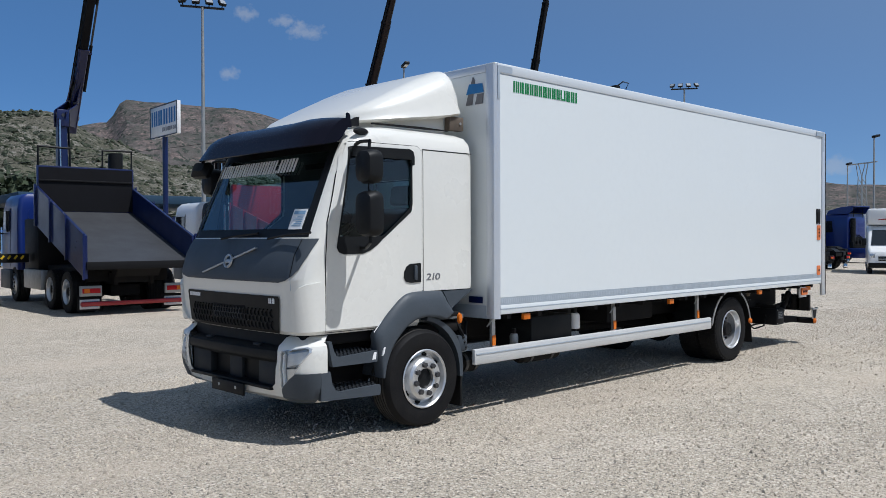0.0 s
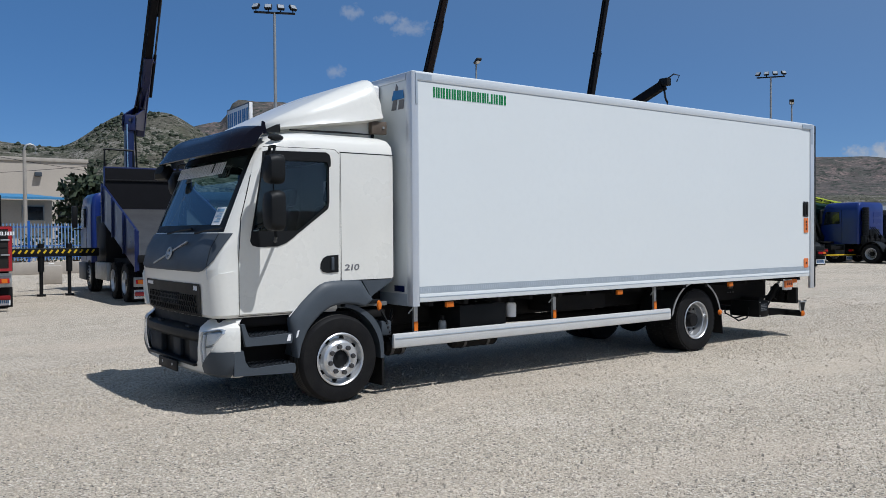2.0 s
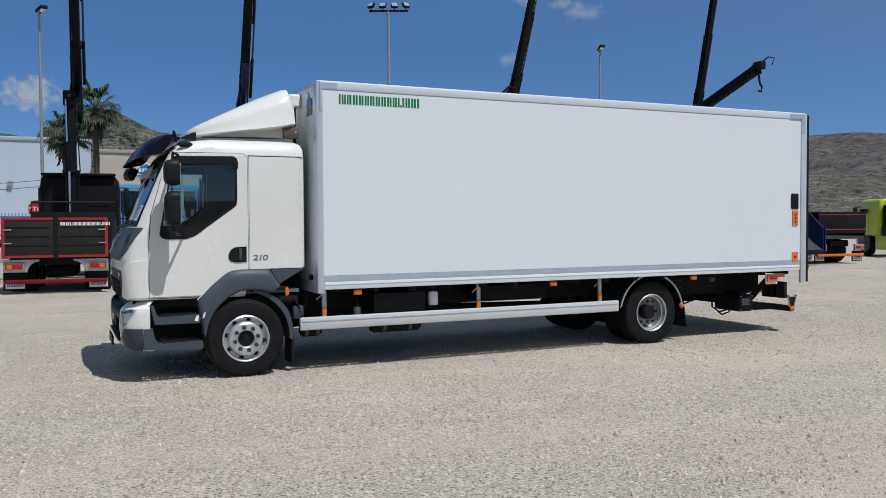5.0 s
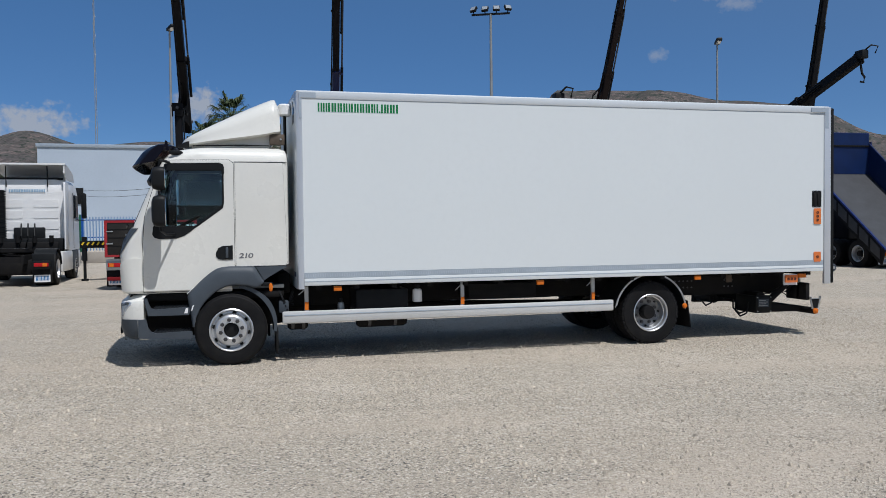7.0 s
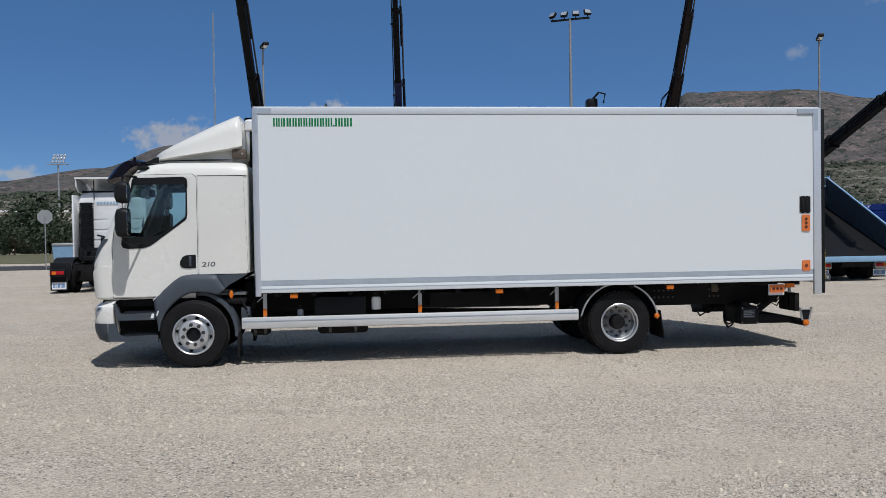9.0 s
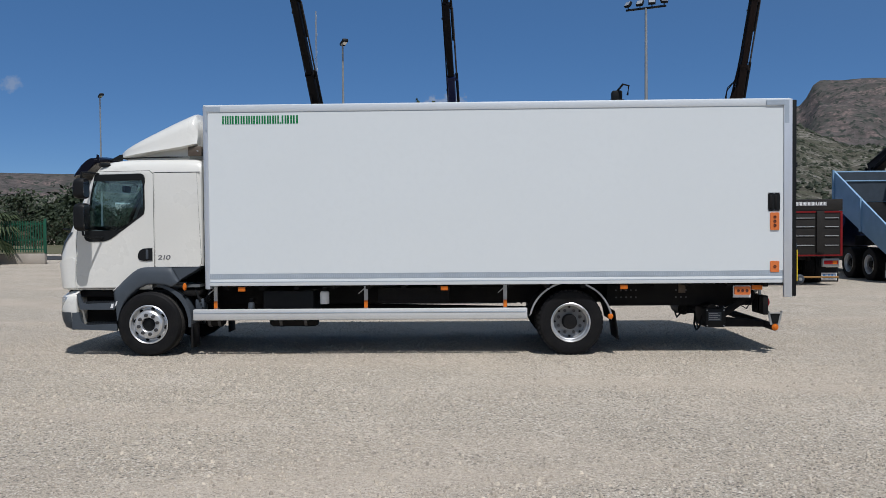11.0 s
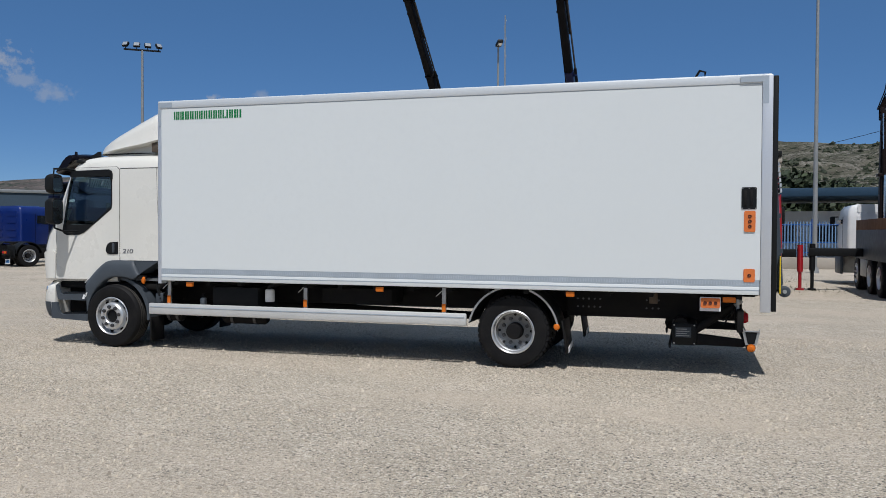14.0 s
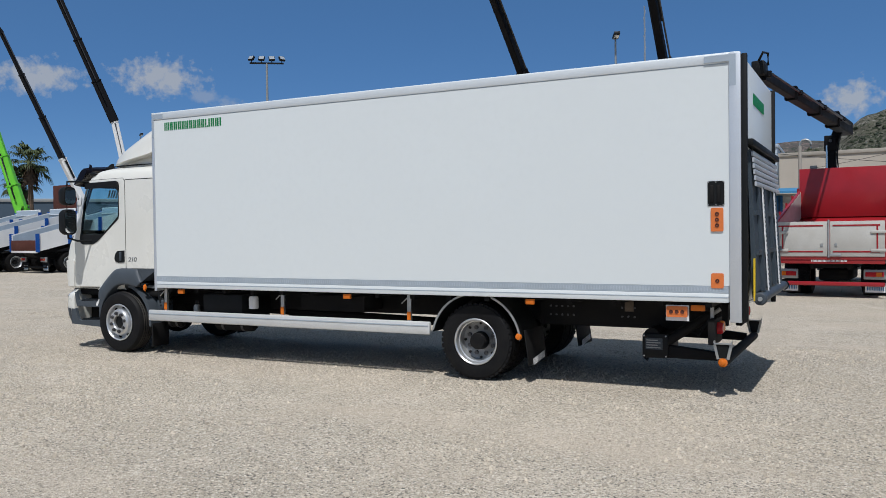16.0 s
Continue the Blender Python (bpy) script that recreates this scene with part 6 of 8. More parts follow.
    # underrun rail on three hangers
    g = part("side_guard", box(B(), 5.06, 9.67, YC + s * 1.17 - 0.025, YC + s * 1.17 + 0.025, 0.50, 0.655, 0.018), GUARD, truck, "brushed aluminium side guard rail")
    part("guard_groove", box(B(), 5.08, 9.65, YC + s * 1.197 - 0.003, YC + s * 1.197 + 0.003, 0.60, 0.612), STRIP, g)
    for x in (5.37, 7.455, 9.37):
        box(bm := B(), x - 0.025, x + 0.025, YC + s * 1.14 - 0.015, YC + s * 1.14 + 0.015, 0.656, 0.965)
        part("guard_hanger", bm, STEEL, g)
        box(bm := B(), x - 0.024, x + 0.024, YC + s * 1.158 - 0.006, YC + s * 1.158 + 0.006, 0.665, 0.765)
        part("reflector", bm, ORANGE, g, "orange reflector")
        rod(bm := B(), (x - 0.02, YC + s * 1.16, 0.93), (x - 0.10, YC + s * 1.16, 0.86), 0.007, seg=6)
        part("latch", bm, STEEL, g)
# lettering of the dealer: plain green bars
for m, w in ((pose(5.535 - 8.2, -HB - 0.007, 3.185, 90 - 90), 1.0),):
    bm = B()
    word_bars(bm, (0.058, 0.055, 0.072, 0.066, 0.064, 0.058, 0.066, 0.064, 0.066, 0.064, 0.058, -0.02, 0.066, 0.07, 0.072), 0.112, 0.0085, pose(5.535, YC - HB - 0.006, 3.187))
    part("name_print", bm, GREEN_INK, truck, "green film bars of the dealer's name", kind="stuff")
part("roof", box(B(), X0 + 0.02, X1 - 0.01, YC - HB + 0.005, YC + HB - 0.005, TOP - 0.010, TOP + 0.012, 0.006), BOX_WHITE, truck)
fw = part("front_wall", box(B(), X0, X0 + 0.028, YC - HB + 0.10, YC + HB - 0.10, BOT, TOP - 0.08), BOX_WHITE, truck, "white front wall of the body")
part("front_rail", box(B(), X0 - 0.004, X0 + 0.026, YC - HB + 0.102, YC + HB - 0.102, TOP - 0.078, TOP, 0.006), ALU, truck)
part("front_rail", box(B(), X0 - 0.004, X0 + 0.026, YC - HB + 0.102, YC + HB - 0.102, BOT - 0.03, BOT + 0.10, 0.006), STRIP, truck)
slab(bm := B(), [(YC - 1.13, 3.06), (YC - 1.03, 3.06), (YC - 1.06, 3.16), (YC - 1.145, 3.16)], X0 - 0.008, X0 - 0.003, "x")
slab(bm, [(YC - 0.99, 3.06), (YC - 0.90, 3.06), (YC - 1.0, 3.34), (YC - 1.03, 3.30)], X0 - 0.008, X0 - 0.003, "x")
part("maker_mark", bm, GREY_INK, fw)
slab(bm := B(), [(YC - 1.15, 3.17), (YC - 0.91, 3.17), (YC - 0.95, 3.27), (YC - 1.13, 3.26)], X0 - 0.010, X0 - 0.005, "x")
part("maker_mark", bm, BLUE_INK, fw)
box(bm := B(), X0 - 0.012, X0 - 0.006, YC - 1.13, YC - 0.94, 1.09, 1.155, 0.002)
part("maker_plate", bm, NAVY, fw)

# ---- chassis ----
for s in (-1, 1):
    part("chassis_rail", box(B(), 3.5, 12.95, YC + s * 0.42 - 0.04, YC + s * 0.42 + 0.04, 0.66, 0.90, 0.01), CHASSIS, truck)
    part("body_bearer", box(B(), 5.3, 13.1, YC + s * 0.42 - 0.05, YC + s * 0.42 + 0.05, 0.902, 0.985), CHASSIS, truck)
    bm = B()
    for i in range(2):
        for k in range(8):
            rod(bm, (10.98 + 0.07 * k + (0.5 if k > 4 else 0), YC + s * 0.611, 0.74 + 0.1 * i), (10.98 + 0.07 * k + (0.5 if k > 4 else 0), YC + s * 0.622, 0.74 + 0.1 * i), 0.013, seg=6)
    part("frame_bolts", bm, NUT, truck, kind="stuff")
    part("frame_bracket", box(B(), 11.86, 11.96, YC + s * 0.616 - 0.008, YC + s * 0.616 + 0.008, 0.80, 0.93, 0.006), BRACKET, truck, "dusty steel frame bracket")
    part("underside_wall", box(B(), 10.85, 12.9, YC + s * 0.60 - 0.01, YC + s * 0.60 + 0.01, 0.62, 0.965), CHASSIS, truck)
for i in range(16):
    x = 5.5 + i * 0.49
    part("cross_bearer", box(B(), x, x + 0.06, YC - 1.22, YC + 1.22, 0.925, 0.985), CHASSIS, truck)
for x in (4.2, 5.6, 7.2, 8.6, 10.26, 11.6):
    part("cross_member", box(B(), x - 0.05, x + 0.05, YC - 0.40, YC + 0.40, 0.68, 0.86), CHASSIS, truck)
for i in range(4):
    tube(bm := B(), [(5.02, YC - 0.95 + 0.05 * i, 0.95 - 0.02 * i), (5.08 + 0.02 * i, YC - 1.0, 0.80 - 0.05 * i), (5.14, YC - 0.98 + 0.03 * i, 0.72), (5.22, YC - 0.92, 0.90 - 0.06 * i)], 0.016, 6)
    part("air_hose", bm, BLACK, truck)
# Added black block that darkens the gap between cab and cargo body.
part("gap_block", box(B(), 5.04, 5.20, YC - 0.72, YC + 0.72, 0.86, 1.12, 0.02), CHASSIS, truck)
part("valve_block", box(B(), 5.03, 5.16, YC - 1.0, YC - 0.8, 0.62, 0.78, 0.02), SLATE, truck)
part("engine", box(B(), 3.6, 5.0, YC - 0.42, YC + 0.42, 0.40, 1.1, 0.08), CHASSIS, truck)
part("gearbox", rod(B(), (4.9, YC, 0.62), (5.9, YC, 0.62), 0.26, 0.16, 14), CHASSIS, truck)
part("prop_shaft", rod(B(), (5.9, YC, 0.60), (10.1, YC, 0.50), 0.055, seg=12), CHASSIS, truck)
for x in (4.43, 10.26):
    bm = B()
    rod(bm, (x, YC - 0.95, 0.447), (x, YC + 0.95, 0.447), 0.09, seg=12)
    lathe(bm, [(0.10, -0.2), (0.24, -0.12), (0.27, 0.0), (0.24, 0.12), (0.10, 0.2)], pose(x, YC, 0.45, 0, 90), 16)
    part("axle", bm, CHASSIS, truck)
part("battery_box", box(B(), 6.02, 6.72, YC - 1.10, YC - 0.5, 0.52, 0.90, 0.02), BLACK, truck, "black battery box")
part("fuel_tank", box(B(), 6.2, 7.3, YC + 0.5, YC + 1.12, 0.40, 0.88, 0.09), BLACK, truck)
part("toolbox", box(B(), 7.6, 8.6, YC - 0.95, YC - 0.5, 0.71, 0.92, 0.02), CHASSIS, truck)
for x0, x1, z, r in ((5.14, 5.42, 0.48, 0.10), (6.05, 6.75, 0.47, 0.095)):
    lathe(bm := B(), [(0.004, x0), (r * 0.7, x0 + 0.01), (r, x0 + 0.05), (r, x1 - 0.05), (r * 0.7, x1 - 0.01), (0.004, x1)], pose(0, YC - 0.85, z, 0, 90), 18)
    tk = part("air_tank", bm, CHASSIS, truck)
    for k in (0.25, 0.75):
        x = x0 + (x1 - x0) * k
        part("strap", rod(B(), (x - 0.02, YC - 0.85, z), (x + 0.02, YC - 0.85, z), r + 0.006, seg=18), NUT, tk)
for x, z0, z1, r in ((6.86, 0.71, 0.885, 0.065), (5.83, 0.60, 0.74, 0.045)):
    lathe(bm := B(), [(0.004, z0), (r * 0.9, z0), (r, z0 + 0.01), (r, z1 - 0.03), (r * 0.85, z1 - 0.008), (r * 0.55, z1), (0.004, z1)], pose(x, YC - 1.02, 0), 20)
    flt = part("filter_can", bm, WHITE_INK if r > 0.05 else POLE_GREY, truck, "pale screw-on filter canister")
    part("filter_head", rod(B(), (x, YC - 1.02, z1 + 0.001), (x, YC - 1.02, z1 + 0.05), r * 0.5), BLACK, flt)
for s in (-1, 1):
    wheel(truck, pose(4.43 - 8.2, s * 1.155, 0.447, 0, 11, 0 if s < 0 else 180), "front", detail=True)
    wheel(truck, pose(10.26 - 8.2, s * 1.165, 0.447, 0, 0, 0 if s < 0 else 180), "rear", detail=True)
    wheel(truck, pose(10.26 - 8.2, s * 0.865, 0.447, 0, 20, 0 if s < 0 else 180), "rear")
    R = 0.545
    arc = [(10.26 + R * math.cos(radians(t)), 0.44 + R * math.sin(radians(t))) for t in range(4, 171, 6)]
    arc2 = [(10.26 + (R + 0.022) * math.cos(radians(t)), 0.44 + (R + 0.022) * math.sin(radians(t))) for t in range(170, 3, -6)]
    ya, yb = YC + s * 0.60, YC + s * 1.18
    mg = part("rear_mudguard", slab(B(), arc + arc2, min(ya, yb), max(ya, yb)), BLACK, truck, "black plastic rear mudguard")
    arc = [(10.26 + (R + 0.005) * math.cos(radians(t)), 0.44 + (R + 0.005) * math.sin(radians(t))) for t in range(4, 171, 6)]
    arc2 = [(10.26 + (R + 0.028) * math.cos(radians(t)), 0.44 + (R + 0.028) * math.sin(radians(t))) for t in range(170, 3, -6)]
    part("guard_edge", slab(B(), arc + arc2, YC + s * 1.182 - 0.006, YC + s * 1.182 + 0.006), STEEL, mg, "pale edge strip")
    lathe(bm := B(), [(0.004, 0.03), (0.03, 0.025), (0.04, 0.0)], pose(10.80, YC + s * 1.18, 0.53, 90 if s < 0 else -90), 16)
    part("guard_reflector", bm, ORANGE, mg, "round orange reflector")
    box(bm := B(), -0.008, 0.008, -0.28, 0.28, -0.40, 0.0, 0.003, pose(10.86, YC + s * 0.88, 0.60, 0, -8))
    fl = part("mud_flap", bm, RUBBER, mg, "black rubber mud flap with pale bars")
    bm = B()
    word_bars(bm, (0.06, 0.06, 0.05, 0.06, 0.06), 0.075, 0.015, pose(10.93, YC + s * 0.88 - 0.17, 0.20, 0, -8, 90))
    part("flap_print", bm, WHITE_INK, fl, kind="stuff")

# ---- tail lift ----
lift = part("lift_tube", rod(B(), (12.24, YC - 0.95, 0.58), (12.24, YC + 0.95, 0.58), 0.085, seg=16), CHASSIS, truck, "black tail lift cross tube")
for s in (-1, 1):
    yl = YC + s * 0.90
    part("lift_arm", beam(B(), (12.22, yl, 0.43), (12.96, yl, 0.39), 0.10, 0.15, 0.08, 0.085), CHASSIS, lift)
    part("lift_ram", rod(B(), (12.36, yl + s * 0.02, 0.50), (12.84, yl - s * 0.05, 0.82), 0.052, 0.045, 12), CHASSIS, lift)
    part("ram_rod", rod(B(), (12.80, yl - s * 0.05, 0.79), (12.93, yl - s * 0.06, 0.88), 0.022, seg=10), STEEL, lift)
    part("lift_leg", beam(B(), (12.26, YC + s * 0.45, 0.64), (12.26, YC + s * 0.45, 0.90), 0.24, 0.05, up=(0, 1, 0)), CHASSIS, lift)
    bk = part("lamp_bracket", box(B(), 12.86, 12.93, YC + s * 0.95 - 0.23, YC + s * 0.95 + 0.23, 0.54, 0.80, 0.01), CHASSIS, truck)
    part("lamp_hanger", box(B(), 12.86, 12.89, YC + s * 1.0 - 0.02, YC + s * 1.0 + 0.02, 0.56, 0.985), STEEL, bk, "pale steel hanger")
    part("rear_lamp", lathe(B(), [(0.004, 0.06), (0.05, 0.055), (0.062, 0.03), (0.062, 0.0)], pose(12.931, YC + s * 1.02, 0.70, 0, 90), 18), RED_LENS, bk, "round red rear lamp")
    part("rear_lamp", lathe(B(), [(0.004, 0.05), (0.05, 0.045), (0.062, 0.03), (0.062, 0.0)], pose(12.931, YC + s * 0.86, 0.70, 0, 90), 18), ORANGE, bk, "round orange rear lamp")
    box(bm := B(), 12.45, 12.68, YC + s * 1.20 - 0.012, YC + s * 1.20 + 0.012, 0.78, 0.94)
    lp = part("lamp_plate", bm, WHITE_INK, truck)
    part("marker_lamp", slab(B(), rounded(12.46, 12.67, 0.82, 0.93, 0.015), YC + s * 1.226 - 0.012, YC + s * 1.226 + 0.012), ORANGE_BODY, lp, "orange three-lens marker lamp")
    for i in range(3):
        part("lens", lathe(B(), [(0.020, 0.0), (0.020, 0.010), (0.004, 0.004)], pose(12.508 + 0.057 * i, YC + s * 1.237, 0.875, 90 if s < 0 else -90), 12), RUST, lp)
    part("side_marker", box(B(), 12.70, 12.84, YC + s * 1.20 - 0.015, YC + s * 1.20 + 0.015, 0.885, 0.945, 0.006), ORANGE, truck, "small orange side marker")
    ye = YC + s * 1.20
    bp = part("bar_bracket", slab(B(), [(12.975, 0.42), (13.045, 0.42), (13.075, 0.555), (12.945, 0.555)], ye - 0.012, ye + 0.012), BLACK, lift, "black trapezoid bracket with pale edges")
    for x0, x1 in ((12.972, 12.938), (13.048, 13.082)):
        part("bracket_edge", beam(B(), (x0, ye, 0.41), (x1, ye, 0.556), 0.045, 0.012, up=(0, 1, 0)), STEEL, bp)
    part("bracket_top", box(B(), 12.925, 13.10, ye - 0.024, ye + 0.024, 0.558, 0.570, 0.002), STEEL, bp)
    for x in (12.928, 13.097):
        part("top_lug", box(B(), x - 0.006, x + 0.006, ye - 0.024, ye + 0.024, 0.572, 0.592), STEEL, bp)
    part("bar_end", lathe(B(), [(0.004, 0.03), (0.022, 0.028), (0.026, 0.018), (0.042, 0.016), (0.046, 0.0)], pose(13.01, YC + s * 1.205, 0.375, 90 if s < 0 else -90), 18), ORANGE, lift, "round orange end marker")
part("underrun_bar", rod(B(), (13.01, YC - 1.20, 0.375), (13.01, YC + 1.20, 0.375), 0.05, seg=14), CHASSIS, lift, "black rear underrun bar")
pu = part("pump_box", box(B(), 12.14, 12.42, YC - 0.975, YC - 0.45, 0.345, 0.61, 0.025), BLACK, lift, "black lift pump box")
part("label_plate", box(B(), 12.18, 12.36, YC - 0.979, YC - 0.976, 0.44, 0.56), SLATE, pu)
bm = B()
for i in range(4):
    box(bm, 12.19, 12.34 - 0.03 * (i % 2), YC - 0.982, YC - 0.980, 0.455 + 0.026 * i, 0.465 + 0.026 * i)
part("label_print", bm, POLE_GREY, pu, kind="stuff")
for px, pz in ((12.165, 0.37), (12.165, 0.585), (12.395, 0.37), (12.395, 0.585)):
    part("bolt", rod(B(), (px, YC - 0.985, pz), (px, YC - 0.97, pz), 0.009, seg=6), STEEL, pu)
part("lift_motor", rod(B(), (12.12, YC + 0.1, 0.50), (12.12, YC + 0.55, 0.50), 0.09, seg=16), BLACK, lift)
for hx, ya, yb, zl in ((12.14, -0.80, -0.45, 0.27), (12.20, -0.72, -0.30, 0.30), (12.08, 0.05, 0.42, 0.36), (12.16, -0.1, 0.5, 0.42)):
    tube(bm := B(), [(hx, YC + ya, 0.50), (hx - 0.03, YC + ya + 0.02, zl + 0.06), (hx - 0.03, YC + (ya + yb) / 2, zl), (hx - 0.02, YC + yb - 0.03, zl + 0.07), (hx, YC + yb, 0.50)], 0.013, 8)
    part("hose", bm, BLACK, lift)
for i in range(3):
    tube(bm := B(), [(12.45, YC - 0.85 + 0.05 * i, 0.62), (12.56 + 0.05 * i, YC - 0.9, 0.70), (12.72, YC - 0.92 + 0.03 * i, 0.60 + 0.05 * i), (12.86, YC - 0.9, 0.80)], 0.010, 6)
    part("cable", bm, BLACK, lift)
# rear wall: white door leaf above the raised, tilted platform
part("rear_door", box(B(), 13.17, 13.225, YC - HB + 0.07, YC + HB - 0.07, 0.98, 3.40, 0.005), BOX_WHITE, truck, "white rear door")
bm = B()
word_bars(bm, (0.07,) * 11, 0.12, 0.015, pose(13.229, YC - 0.55, 3.02, 0, 0, 90))
part("name_print", bm, GREEN_INK, truck, kind="stuff")
part("rear_beam", box(B(), 13.227, 13.31, YC - HB + 0.07, YC + HB - 0.07, 2.53, 2.60, 0.01), BLACK, truck)
pf = part("lift_platform", slab(B(), [(13.24, 2.50), (13.265, 2.50), (13.335, 1.10), (13.28, 1.02)], YC - 1.12, YC + 1.12), LIFT_BLUE, truck, "slate blue steel tail lift platform, folded up")
bm = B()
for i in range(6):
    beam(bm, (13.285 + 0.006 * i, YC - 1.1, 2.46 - 0.06 * i), (13.285 + 0.006 * i, YC + 1.1, 2.46 - 0.06 * i), 0.02, 0.045)
part("alloy_slats", bm, ALU, pf, "ribbed aluminium upper edge")
for v in (-0.80, -0.27, 0.27, 0.80):
    part("platform_rib", beam(B(), (13.285, YC + v, 2.15), (13.35, YC + v, 1.08), 0.10, 0.05, up=(1, 0, 0)), LIFT_BLUE, pf)
for v in (-0.55, 0.55):
    st = part("light_strip", beam(B(), (13.315, YC + v, 2.16), (13.375, YC + v, 1.06), 0.085, 0.012, up=(1, 0, 0)), WHITE_INK, pf, "pale strip with dark spots")
    bm = B()
    for i in range(22):
        k = (i + 0.5) / 22
        p = Vector((13.317, YC + v, 2.16)).lerp(Vector((13.377, YC + v, 1.06)), k)
        rod(bm, p, p + Vector((0.012, 0, 0.002)), 0.014, seg=6)
    part("spots", bm, SLATE, st, kind="stuff")
bm = B()
for z, x in ((1.85, 13.29), (1.45, 13.315)):
    box(bm, x - 0.01, x + 0.03, YC - 1.1, YC + 1.1, z, z + 0.05)
part("platform_rail", bm, LIFT_BLUE, pf)
rod(bm := B(), (13.36, YC - 1.15, 1.02), (13.36, YC + 1.15, 1.02), 0.05, seg=14)
part("hinge_tube", bm, LIFT_BLUE, pf)
for s in (-1, 1):
    lathe(bm := B(), [(0.004, 0.02), (0.05, 0.02), (0.06, 0.012), (0.065, 0.0)], pose(13.36, YC + s * 1.15, 1.02, 90 if s < 0 else -90), 18)
    rl = part("roller", bm, SLATE, pf)
    part("roller_pin", rod(B(), (13.36, YC + s * 1.16, 1.02), (13.36, YC + s * 1.185, 1.02), 0.022, seg=12), STEEL, rl)
    part("yellow_edge", box(B(), 13.302, 13.315, YC + s * 1.17 - 0.03, YC + s * 1.17 + 0.03, 1.0, 1.42), YELLOW, truck, "yellow edge strip")


# ---- other vehicles of the yard ----
def side_wheels(t, y, x_out, kind, scale=1.12, twin=False):
    for s in (-1, 1):
        m = pose(s * x_out, y, 0.447 * scale, 0, 17 * (y + s), 90 * s)
        wheel(t, m, kind, scale)
        if twin:
            wheel(t, pose(s * (x_out - 0.32), y, 0.447 * scale, 0, 31 * s, 90 * s), kind, scale)


def tail_end(t, y, flap, lamp_z=0.60, bar=None, bar_mat=None, w=0.98, bar_h=0.05, case=POLE_GREY):
    """Rear lamps in grey boxes, mud flaps with pale bars, and a bumper bar."""
    for s in (-1, 1):
        bk = part("lamp_box", box(B(), s * w - 0.24, s * w + 0.24, y, y + 0.10, lamp_z - 0.12, lamp_z + 0.12, 0.015), case, t)
        part("rear_lamp", box(B(), s * w - 0.20, s * w + 0.20, y - 0.02, y - 0.002, lamp_z - 0.05, lamp_z + 0.06, 0.01), RED_LENS, bk, "red rear lamp")
        part("indicator", box(B(), s * w + s * 0.10 - 0.06, s * w + s * 0.10 + 0.06, y - 0.026, y - 0.021, lamp_z - 0.045, lamp_z + 0.055), ORANGE, bk)
        fl = part("mud_flap", box(B(), s * w - 0.27, s * w + 0.27, y + 0.14, y + 0.16, 0.10, lamp_z - 0.14, 0.004), RUBBER, t, "black rubber mud flap with a printed panel")
        part("flap_panel", box(B(), s * w - 0.22, s * w + 0.22, y + 0.130, y + 0.137, 0.14, 0.36), WHITE_INK, fl)
        part("flap_print", word_bars(B(), (0.055, 0.05, 0.065, 0.06, 0.06), 0.13, 0.018, pose(s * w - 0.175, y + 0.126, 0.19)), flap, fl, kind="stuff")
    if bar:
        part("bumper_bar", box(B(), -1.2, 1.2, y - 0.02, y + 0.10, bar - bar_h, bar + bar_h, 0.02), bar_mat, t)


def chassis_of(t, y0, y1, z=0.95):
    for s in (-1, 1):
        part("chassis_rail", box(B(), s * 0.42 - 0.04, s * 0.42 + 0.04, y0, y1, z - 0.26, z), CHASSIS, t)
    for i in range(6):
        y = y0 + 0.1 + (y1 - y0 - 0.2) * i / 5
        part("cross_member", box(B(), -0.39, 0.39, y - 0.05, y + 0.05, z - 0.22, z - 0.04), CHASSIS, t)
    part("drive_gear", box(B(), -0.36, 0.36, y0 + 0.6, y0 + 2.4, 0.38, z - 0.28, 0.06), CHASSIS, t)


